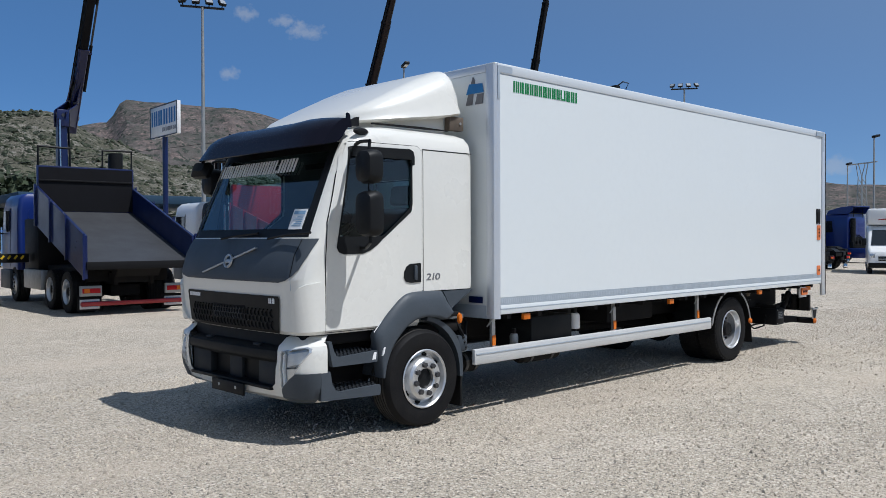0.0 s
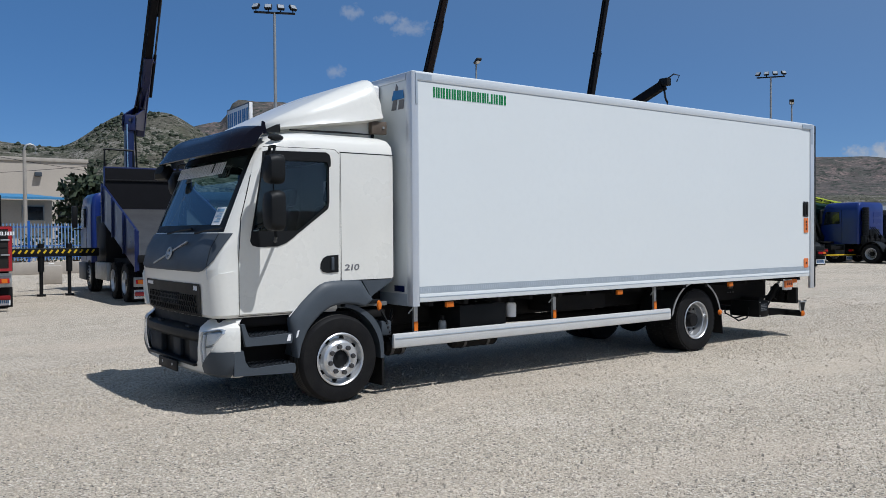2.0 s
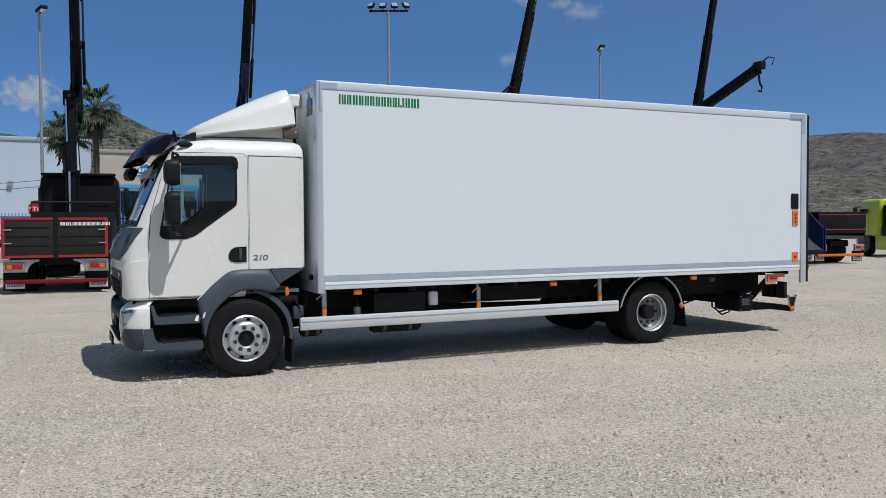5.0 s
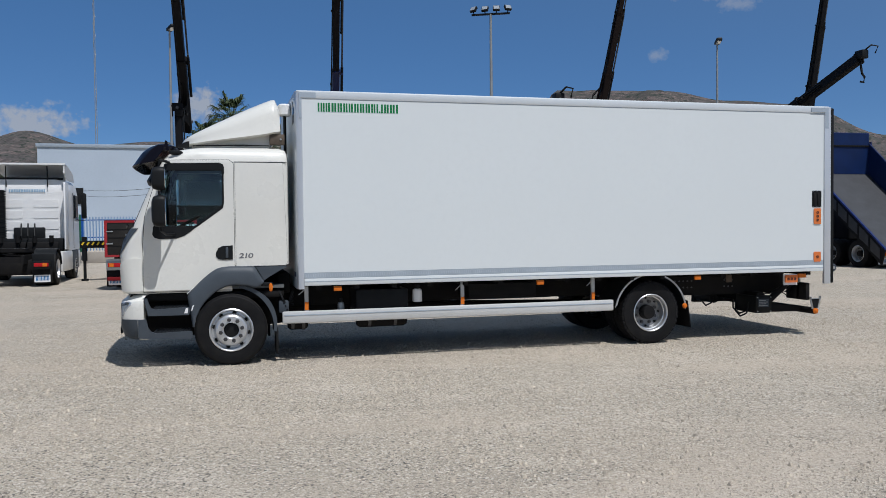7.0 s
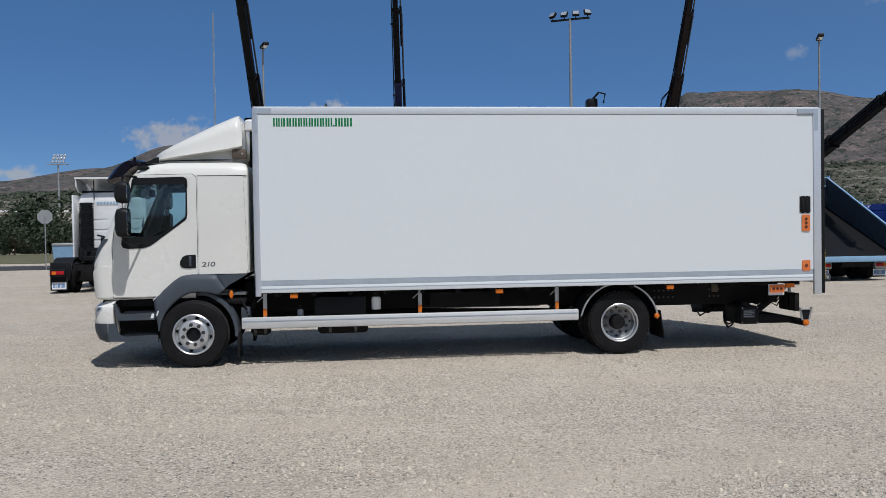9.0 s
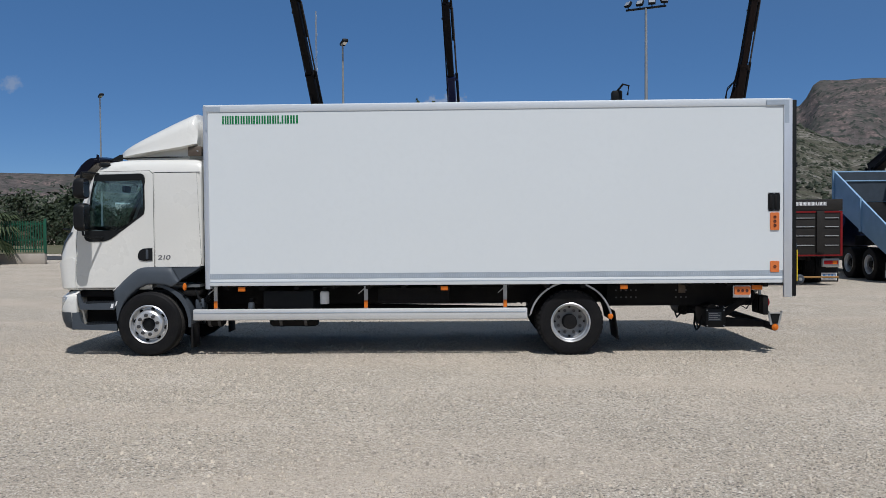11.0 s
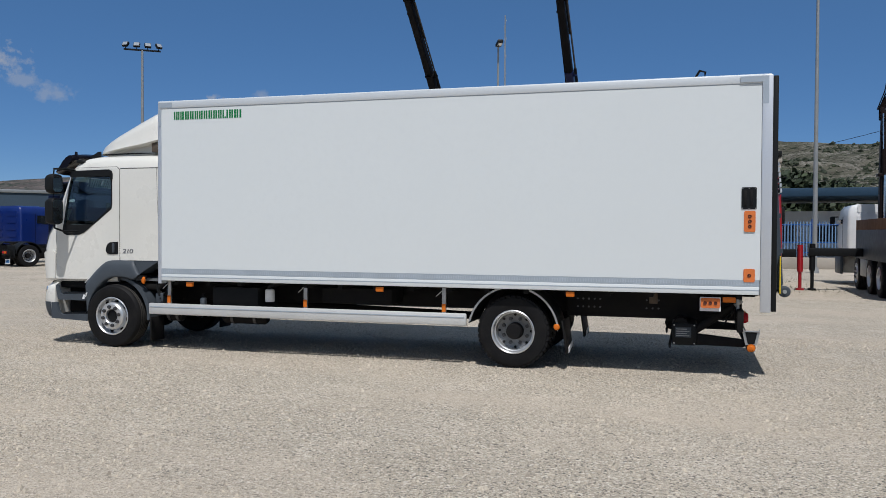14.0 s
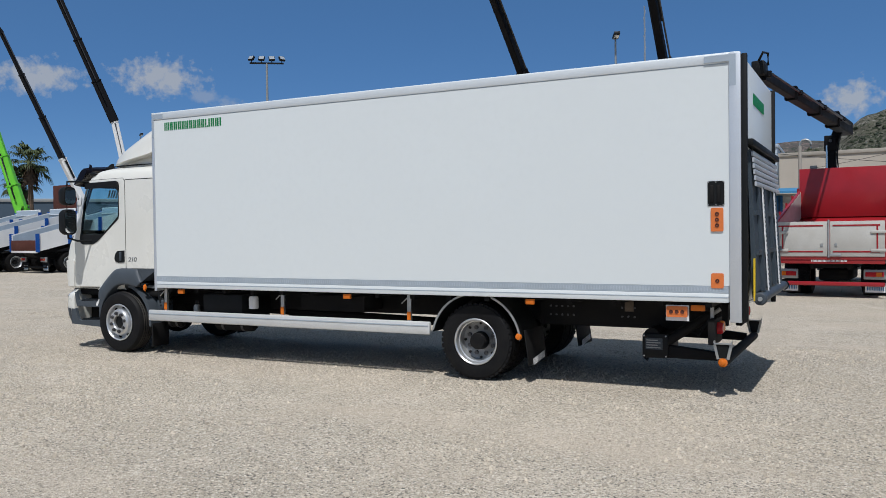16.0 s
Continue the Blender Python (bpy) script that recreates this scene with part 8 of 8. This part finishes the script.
for s in (-1, 1):
    xa, xb = min(s * 0.03, s * 1.22), max(s * 0.03, s * 1.22)
    tg = part("tailboard", box(B(), xa, xb, -0.07, -0.012, 1.02, 1.88, 0.008), DIRTY_WHITE, Rt, "white tailboard with red lines")
    bm = B()
    for z in (1.12, 1.76):
        box(bm, xa + 0.06, xb - 0.10, -0.078, -0.071, z, z + 0.035)
    box(bm, s * 1.06 - 0.018, s * 1.06 + 0.018, -0.078, -0.071, 1.2, 1.76)
    part("red_line", bm, SIGNAL_RED, tg)
    for z in (1.14, 1.58):
        part("hinge", box(B(), s * 1.08 - 0.16, s * 1.08 + 0.16, -0.10, -0.079, z, z + 0.07, 0.01), DIRTY_WHITE, tg)
    part("latch", box(B(), s * 0.16 - 0.03, s * 0.16 + 0.03, -0.085, -0.071, 1.27, 1.34), STEEL, tg)
bm = B()
rod(bm, (0, -0.09, 1.0), (0, -0.09, 1.92), 0.025, seg=8)
box(bm, 0.02, 0.28, -0.11, -0.08, 1.02, 1.09, 0.01)
part("lock_bar", bm, STEEL, Rt)
nb = part("tail_beam", box(B(), -1.22, 1.22, -0.03, 0.08, 0.84, 0.985, 0.01), SIGNAL_RED, Rt)
part("name_print", word_bars(B(), (0.05,) * 14, 0.06, 0.008, pose(-0.4, -0.034, 0.89)), WHITE_INK, nb, kind="stuff")
cab_of(Rt, 6.4, 8.6, 3.0, TRUCK_WHITE)
od = into(Rt, (15.48, 22.0, 0))
outrigger(Rt, 1.2, od.x - 0.1, od.y, 1.10, (od.x,), SIGNAL_RED)
a, b, c = into(Rt, (13.16, 24.6, 4.35)), into(Rt, (13.57, 25.6, 4.82)), into(Rt, (12.4, 13.65, 4.70))
crane_column(Rt, a.x, a.y, 4.35, CRANE_BLACK, k=0.7)
part("crane_elbow", beam(B(), a - Vector((0, 0, 0.25)), a + Vector((0.22, 0.1, 0.42)), 0.26, 0.30, up=(0, 1, 0)), CRANE_BLACK, Rt)
crane_boom(Rt, b, c, CRANE_BLACK, 4, 0.34, up=(0, 0, 1), hook=True)

# black and red truck with a tall tailgate
Ct = thing("dropside_truck", (18.33, 18.0, 0), "white-cabbed truck with tall black red-framed tailgate and crane", "truck", ROW, turn=-1)
chassis_of(Ct, 0.2, 9.4)
side_wheels(Ct, 1.5, 1.22, "rear", 1.12, True)
side_wheels(Ct, 2.9, 1.22, "rear", 1.12, True)
side_wheels(Ct, 5.1, 1.2, "front", 1.12)
tail_end(Ct, 0.05, BLUE_INK, 0.66, 0.24, TAN_STEEL, bar_h=0.025)
part("bed_floor", box(B(), -1.2, 1.2, 0.05, 5.2, 0.98, 1.10), BED_STEEL, Ct)
for s in (-1, 1):
    part("bed_side", box(B(), s * 1.2 - 0.025, s * 1.2 + 0.025, 0.05, 5.2, 0.95, 1.80, 0.01), LIFT_BLUE, Ct)
    part("wood_board", box(B(), s * 1.2 - 0.02, s * 1.2 + 0.02, 0.1, 5.2, 1.803, 2.1, 0.006), plain("brown_board", (0.20, 0.11, 0.06), 0.8, wear=0.3), Ct, "brown wooden top board")
tg = part("tailgate", box(B(), -1.26, 1.26, -0.06, 0.04, 0.84, 2.15, 0.01), DARK_BOARD, Ct, "tall black tailgate in a red frame")
bm = B()
for x0, x1, z0, z1 in ((-1.25, 1.25, 0.85, 0.895), (-1.25, 1.25, 2.095, 2.14), (-1.25, -1.19, 0.895, 2.095), (1.19, 1.25, 0.895, 2.095)):
    box(bm, x0, x1, -0.075, -0.061, z0, z1)
part("red_frame", bm, DARK_RED, tg)
for x in (-0.62, 0.62):
    part("gate_post", box(B(), x - 0.11, x + 0.11, -0.12, -0.062, 0.95, 2.14, 0.015), DARK_BOARD, tg)
for z in (1.15, 1.42, 1.68, 1.93):
    for x in (-0.95, 0.0, 0.95):
        hw = 0.46 if x == 0 else 0.19
        part("gate_slat", box(B(), x - hw, x + hw, -0.085, -0.062, z, z + 0.022, 0.004), STEEL, tg)
hd = part("head_beam", box(B(), -1.26, 1.26, -0.06, 0.06, 2.155, 2.48, 0.015), DARK_BOARD, Ct)
part("name_print", word_bars(B(), (0.09, 0.09, 0.09, -0.025) + (0.062,) * 11 + (-0.025, 0.065, 0.065, 0.07), 0.10, 0.012, pose(-0.62, -0.064, 2.30)), WHITE_INK, hd, kind="stuff")
cab_of(Ct, 6.9, 9.1, 2.65, TRUCK_WHITE)
a, b, c = into(Ct, (18.14, 24.1, 5.55)), into(Ct, (18.45, 24.15, 5.2)), into(Ct, (19.03, 21.4, 13.9))
crane_column(Ct, a.x, a.y, 5.55, CRANE_BROWN, k=0.66)
crane_knuckle(Ct, a, b, c, CRANE_BROWN, 0.7)
crane_boom(Ct, b, c, CRANE_BROWN, 4, 0.265)
for s in (-1, 1):
    part("side_locker", box(B(), s * 1.12 - 0.1, s * 1.12 + 0.1, 3.5, 4.4, 0.45, 0.95, 0.02), STEEL, Ct, "bright alloy side locker")
outrigger(Ct, -1.2, -2.68, 4.0, 1.14, (-2.58,), BLACK)

# pale blue tipper with a low crane
Et = thing("tipper_truck", (22.6, 18.6, 0), "pale blue tipper truck with tilted dark bed and hook crane", "truck", ROW)
chassis_of(Et, 0.4, 8.6)
side_wheels(Et, 1.5, 1.22, "rear", 1.12, True)
side_wheels(Et, 2.9, 1.22, "rear", 1.12, True)
side_wheels(Et, 6.9, 1.2, "front", 1.12)
tail_end(Et, 0.4, BLUE_INK, 0.50)
tipper_bed(Et, 3.9, 0.78, 2.50, 0.75, 1.05, PALE_BLUE, LIFT_BLUE, COAL, 1.06, 2)
cab_of(Et, 6.5, 8.6, 2.6, MIDNIGHT)
crane_column(Et, 0.9, 5.6, 3.6, CRANE_BLACK)
crane_boom(Et, into(Et, (23.5, 24.3, 3.75)), into(Et, (23.92, 16.6, 6.85)), CRANE_BLACK, 3, 0.36, up=(0, 0, 1), hook=True)

# tall navy tipper
Dt = thing("tipper_truck", (28.2, 18.6, 0), "dark navy tipper truck with steeply raised bed and crane", "truck", ROW)
chassis_of(Dt, 0.4, 8.6)
side_wheels(Dt, 1.5, 1.22, "rear", 1.12, True)
side_wheels(Dt, 2.9, 1.22, "rear", 1.12, True)
side_wheels(Dt, 6.9, 1.2, "front", 1.12)
tail_end(Dt, 0.4, BLUE_INK, 0.50)
tipper_bed(Dt, 3.7, 0.60, 3.55, 0.85, 1.25, NAVY, BED_NAVY, BED_STEEL, 1.65, 2, hang=True)
fp = part("open_side", slab(B(), [(0.1, 0.66), (3.5, 3.37), (3.5, 2.72), (0.25, 0.12)], -1.33, -1.28, "x"), COAL, Dt, "dark side flap hanging open")
part("flap_edge", slab(B(), [(0.1, 0.67), (3.5, 3.38), (3.5, 3.45), (0.1, 0.74)], -1.335, -1.275, "x"), COBALT, fp, "blue edge of the flap")
for i in range(6):
    y = 0.32 + 0.54 * i
    z = 0.66 + (y - 0.1) * 0.797
    part("flap_panel", slab(B(), [(y, z - 0.10), (y + 0.44, z + 0.25), (y + 0.44, z - 0.20), (y, z - 0.50)], -1.345, -1.334, "x"), BED_STEEL, fp)
cab_of(Dt, 6.5, 8.6, 2.6, COBALT)
crane_column(Dt, 0.3, 5.9, 5.0, CRANE_BLACK)
crane_boom(Dt, into(Dt, (28.4, 24.9, 5.0)), into(Dt, (28.05, 22.4, 14.5)), CRANE_BLACK, 4, 0.29)


# ---- tractor units ----
def tractor(at, turn, colour, label, top=3.3, deflector=True, marks=None, group="tractor units", flap=BLUE_INK, axles=1, longer=0.0, fairing=False):
    t = thing("tractor_unit", (*at, 0), label, "truck", group, turn=turn)
    chassis_of(t, 0.0, 5.2 + longer)
    side_wheels(t, 0.95, 1.22, "rear", 1.12, True)
    if axles > 1:
        side_wheels(t, 2.25, 1.22, "rear", 1.12, True)
    side_wheels(t, 4.35 + longer + 0.6 * (axles - 1), 1.2, "front", 1.12)
    tail_end(t, -0.02, flap, 0.66, None, None, 0.93, case=BLACK)
    for s in (-1, 1):
        for y in ([0.95] if axles == 1 else [0.95, 2.25]):
            arc = [(y + 0.60 * math.cos(radians(a)), 0.5 + 0.60 * math.sin(radians(a))) for a in range(10, 171, 10)]
            arc += [(y + 0.635 * math.cos(radians(a)), 0.5 + 0.635 * math.sin(radians(a))) for a in range(170, 9, -10)]
            part("mudguard", slab(B(), arc, s * 0.93 - 0.31, s * 0.93 + 0.31, "x"), BLACK, t, "black plastic mudguard")
            if y < 1:
                part("guard_back", box(B(), s * 0.93 - 0.31, s * 0.93 + 0.31, 0.24, 0.30, 0.42, 0.98, 0.02), BLACK, t, "black plastic guard behind the wheel")
        if longer > -0.5:
            part("side_skirt", box(B(), s * 1.18 - 0.05, s * 1.18 + 0.05, 1.75 + 1.2 * (axles - 1), 3.6 + 0.6 * (axles - 1), 0.35, 1.0, 0.03), colour, t)
    bm = B()
    slab(bm, rounded(-0.45, 0.45, 0.55, 1.5, 0.25), 1.05, 1.14, "z")
    part("axle_housing", box(B(), -0.62, 0.62, 0.55, 2.9, 0.34, 0.80, 0.06), CHASSIS, t, "black axle housing and air tanks")
    part("fifth_wheel", bm, CHASSIS, t, "black fifth wheel plate")
    y0 = 3.0 + longer + 0.6 * (axles - 1)
    cab_of(t, y0, y0 + 2.25, top, colour, 1.0, 1.22, deflector, marks)
    bm = B()
    pr, z = [], 1.0
    while z < top - 0.35:
        pr += [(0.15, z), (0.15, z + 0.045), (0.125, z + 0.05), (0.125, z + 0.075)]
        z += 0.08
    lathe(bm, [(0.004, 1.0)] + pr + [(0.004, z)], pose(-0.86, y0 - 0.17, 0) @ Matrix.Diagonal((1.65, 1.0, 1, 1)), 18)
    part("intake_pipe", bm, BLACK, t, "black ribbed air intake column")
    bm = B()
    for i in range(3):
        x = -0.2 + 0.2 * i
        tube(bm, [(x, y0 - 0.05, 1.9), (x + 0.05, y0 - 0.35, 1.5), (x, y0 - 0.4, 1.2), (x, y0 - 0.1, 1.1)], 0.025, 6)
    part("air_hose", bm, BLACK, t, "coiled air hoses")
    part("hose_panel", box(B(), -0.42, 0.52, y0 - 0.16, y0 - 0.02, 1.25, 1.78, 0.04), BLACK, t)
    part("cab_mount", box(B(), -1.1, 1.1, y0 - 0.30, y0 - 0.03, 1.0, 1.42, 0.04), BLACK, t, "black cab mount and pipes")
    for i in range(4):
        x = -0.75 + 0.5 * i
        part("air_valve", rod(B(), (x, y0 - 0.36, 1.28), (x, y0 - 0.36, 1.46 + 0.05 * (i % 2)), 0.07, seg=10), CHASSIS, t)
    part("engine_cover", box(B(), -0.95, 0.95, y0 - 0.35, y0 - 0.015, 0.95, 1.30, 0.04), CHASSIS, t)
    for s in (-1, 1) if fairing else ():
        part("side_fairing", box(B(), s * 1.2 - 0.03, s * 1.2 + 0.03, y0 - 0.55, y0 + 0.05, 1.05, top - 0.1, 0.02), colour, t)
    return t


tractor((-1.75, 21.4), 0, TRUCK_WHITE, "white tractor unit with roof deflector seen from behind", 3.35, True, PALE_BLUE, fairing=True)
tractor((-18.0, 25.7), -20, MIDNIGHT, "very dark navy tractor unit with side fairings", 3.5, True, WHITE_INK, longer=0.7, fairing=True)
tractor((37.2, 19.0), -27, LIME, "lime yellow tractor unit with black mudguards", 2.75, False, COAL, longer=0.3)
gt = tractor((43.1, 20.5), -15.5, plain("bottle_green_paint", (0.012, 0.04, 0.035), 0.3, coat=0.4), "dark green tractor with folded lime crane arm", 3.25, False, longer=-1.4)
part("rear_bar", box(B(), -1.2, 1.2, -0.10, -0.03, 0.40, 0.46, 0.01), YELLOW, gt, "yellow rear bar")
crane_boom(gt, (-1.05, 1.3, 3.5), (1.5, 1.3, 3.15), LIME, 2, 0.22, up=(0, 0, 1))
part("arm_post", beam(B(), (0.35, 1.3, 1.0), (-0.75, 1.3, 3.4), 0.16, 0.16, up=(0, 1, 0)), CRANE_BLACK, gt)
tractor((44.7, 16.7), -3, COBALT, "royal blue tractor unit with black mudguards", 3.2, False, axles=2, longer=-0.7)
tractor((48.0, 19.5), -8, COAL, "black tractor unit in the parked row", 2.9, False)
tractor((55.3, 20.6), -8, COAL, "black tractor unit near the end of the row", 3.0, False)
tractor((58.15, 17.8), -6, COBALT, "royal blue tractor unit at the end of the row", 3.3, True)
bt = thing("dropside_truck", (30.9, 19.0, 0), "low black dropside truck with a red edge line", "truck", turn=-4)
chassis_of(bt, 0.1, 7.0)
side_wheels(bt, 1.4, 1.22, "rear", 1.12, True)
side_wheels(bt, 5.8, 1.2, "front", 1.12)
tail_end(bt, 0.0, BLUE_INK, 0.66, 0.36, ORANGE)
tb = part("tailboard", box(B(), -1.24, 1.24, -0.05, 0.0, 1.22, 2.08, 0.01), COAL, bt)
part("red_edge", box(B(), -1.2, 1.2, -0.06, -0.051, 1.36, 1.40), SIGNAL_RED, tb)
part("red_edge", box(B(), -1.2, 1.2, -0.06, -0.051, 1.95, 1.98), SIGNAL_RED, tb)
for s in (-1, 1):
    part("bed_side", box(B(), s * 1.22 - 0.03, s * 1.22 + 0.03, 0.0, 4.6, 1.0, 2.08, 0.01), COAL, bt)
part("bed_floor", box(B(), -1.2, 1.2, 0.0, 4.6, 1.0, 1.12), BED_STEEL, bt)
cab_of(bt, 5.0, 7.1, 2.75, COAL)


def van():
    t = thing("motorhome_van", (40.7, 12.9, 0), "white delivery van with a raised roof box, facing the yard", "van", turn=110)
    bm = B()
    rs = []
    for y, top, lo, hw in ((0.0, 0.92, 0.35, 0.88), (0.08, 1.05, 0.28, 0.95), (0.75, 1.22, 0.28, 0.99), (0.95, 1.30, 0.28, 0.99), (1.55, 2.12, 0.28, 0.97), (1.75, 2.25, 0.28, 0.98), (5.4, 2.30, 0.30, 1.0), (5.5, 2.2, 0.4, 0.96)):
        rs.append(ring(bm, [(u, y, v) for u, v in rounded(-hw, hw, lo, top, min(0.16, (top - lo) * 0.3))]))
    skin(bm, rs)
    bmesh.ops.rotate(bm, verts=bm.verts[:], cent=(0, 0, 0), matrix=Matrix.Rotation(math.pi, 3, "Z"))
    b = part("body", bm, TRUCK_WHITE, t)
    skin(bm := B(), [ring(bm, [(-0.82, -0.96, 1.36), (0.82, -0.96, 1.36)]), ring(bm, [(-0.76, -1.50, 2.07), (0.76, -1.50, 2.07)])], False, (False, False))
    part("windscreen", bm, DARK_GLASS, b, "dark windscreen")
    part("grille", box(B(), -0.55, 0.55, -0.03, 0.005, 0.62, 0.86, 0.02), BLACK, b)
    bm = B()
    for z in (0.68, 0.75, 0.82):
        box(bm, -0.54, 0.54, -0.01, 0.02, z, z + 0.02)
    part("grille_bar", bm, STEEL, b)
    part("bumper", box(B(), -0.96, 0.96, -0.15, 0.03, 0.30, 0.55, 0.06), BLACK, b)
    for s in (-1, 1):
        part("headlight", box(B(), s * 0.76 - 0.14, s * 0.76 + 0.14, -0.16, 0.0, 0.72, 0.98, 0.05), LENS, b)
        part("mirror", box(B(), s * 1.12 - 0.1, s * 1.12 + 0.1, -1.35, -1.2, 1.35, 1.68, 0.04), BLACK, b)
        for y in (-0.95, -4.4):
            wheel(t, pose(s * 0.98, y, 0.34, 0, 20, 90 * s), "front", 0.76)
    part("roof_box", box(B(), -0.98, 0.98, -5.45, -1.5, 2.31, 3.1, 0.14), TRUCK_WHITE, t, "white raised roof box")
    bm = B()
    beam(bm, (-0.3, -1.49, 2.62), (0.5, -1.49, 2.56), 0.05, 0.02, up=(0, 1, 0))
    part("red_stroke", bm, SIGNAL_RED, t)


van()

# ---- trucks at the western side ----
BED_PALE = plain("bed_pale_paint", (0.42, 0.50, 0.58), 0.5, wear=0.15, scale=2.5)
WROW = "tippers on the western side"
for i, (x, y, turn, colour, pm) in enumerate(((-22.3, 23.0, -10, TRUCK_WHITE, FENCE_BLUE), (-25.8, 22.6, -8, TRUCK_WHITE, FENCE_BLUE), (-29.2, 23.0, -8, TRUCK_WHITE, FENCE_BLUE))):
    t = thing("tipper_truck", (x, y, 0), "pale tipper truck with blue stanchions and raised bed", "truck", WROW, turn=turn)
    chassis_of(t, 0.4, 8.6)
    side_wheels(t, 1.6, 1.22, "rear", 1.12, True)
    side_wheels(t, 3.0, 1.22, "rear", 1.12, True)
    side_wheels(t, 7.0, 1.2, "front", 1.12)
    tail_end(t, 0.4, BLUE_INK, 0.66, 0.30, CHASSIS)
    tipper_bed(t, 4.8, 1.15, 2.30, 0.72, 0.80, colour, BED_PALE, BED_STEEL, 1.0, 3, post_mat=pm, post_w=0.09)
    cab_of(t, 6.6, 8.6, 2.9, (COBALT, COAL, COAL)[i])
    if i == 0:
        part("tailboard", box(B(), -1.22, 1.22, -0.06, -0.01, 1.1, 1.6, 0.01), RUST, t, "dark maroon tailboard")
        a, b = into(t, (-20.5, 24.9, 3.6)), into(t, (-23.1, 21.5, 13.6))
        crane_column(t, a.x, a.y, 3.6, TRUCK_WHITE, k=0.7)
        crane_boom(t, a, b, CRANE_BLACK, 5, 0.26, lower=TRUCK_WHITE)
    if i == 1:
        part("rust_board", box(B(), -1.2, 1.2, 5.0, 5.1, 2.6, 4.6, 0.01), RUST, t, "dark rust-brown board")
w2 = thing("crane_truck", (-38.0, 38.6, 0), "white truck with a very tall black and white crane", "truck", turn=-40)
chassis_of(w2, 0.2, 8.8)
side_wheels(w2, 1.5, 1.22, "rear", 1.12, True)
side_wheels(w2, 7.0, 1.2, "front", 1.12)
tail_end(w2, 0.1, BLUE_INK)
part("bed", box(B(), -1.22, 1.22, 0.1, 4.2, 1.0, 1.7, 0.02), TRUCK_WHITE, w2)
cab_of(w2, 6.7, 8.8, 3.0, TRUCK_WHITE)
a, b, c = into(w2, (-36.0, 42.3, 3.6)), into(w2, (-37.0, 41.4, 10.5)), into(w2, (-39.9, 37.4, 22.5))
crane_column(w2, a.x, a.y, 3.8, TRUCK_WHITE)
crane_boom(w2, a, b, TRUCK_WHITE, 2, 0.5)
for px, py, pz in ((-35.0, 42.0, 6.2), (-34.8, 42.2, 5.2)):
    c0 = into(w2, (px, py, pz))
    rl = part("hose_reel", lathe(B(), [(0.06, -0.08), (0.52, -0.08), (0.54, -0.06), (0.54, -0.04), (0.2, -0.03), (0.2, 0.03), (0.54, 0.04), (0.54, 0.06), (0.52, 0.08), (0.06, 0.08)], pose(c0.x, c0.y, c0.z, 0, 90), 24, close=True), TRUCK_WHITE, w2, "white hose reel")
crane_boom(w2, b, c, CRANE_BLACK, 4, 0.55)
g2 = thing("crane_truck", (-37.0, 27.5, 0), "truck with a bright green loader crane", "truck", turn=-58)
chassis_of(g2, 0.2, 8.8)
side_wheels(g2, 1.5, 1.22, "rear", 1.12, True)
side_wheels(g2, 7.0, 1.2, "front", 1.12)
tail_end(g2, 0.1, BLUE_INK)
part("bed", box(B(), -1.22, 1.22, 0.1, 4.4, 1.0, 1.7, 0.02), SIGNAL_RED, g2)
cab_of(g2, 6.5, 8.7, 2.9, TRUCK_WHITE)
crane_column(g2, 0.0, 5.4, 3.6, CRANE_GREEN)
crane_boom(g2, (0.0, 5.3, 3.2), (-0.2, 3.6, 8.6), CRANE_GREEN, 3, 0.55)
crane_boom(g2, (-0.2, 3.6, 8.4), (-0.4, 1.4, 12.0), CRANE_BLACK, 3, 0.4)
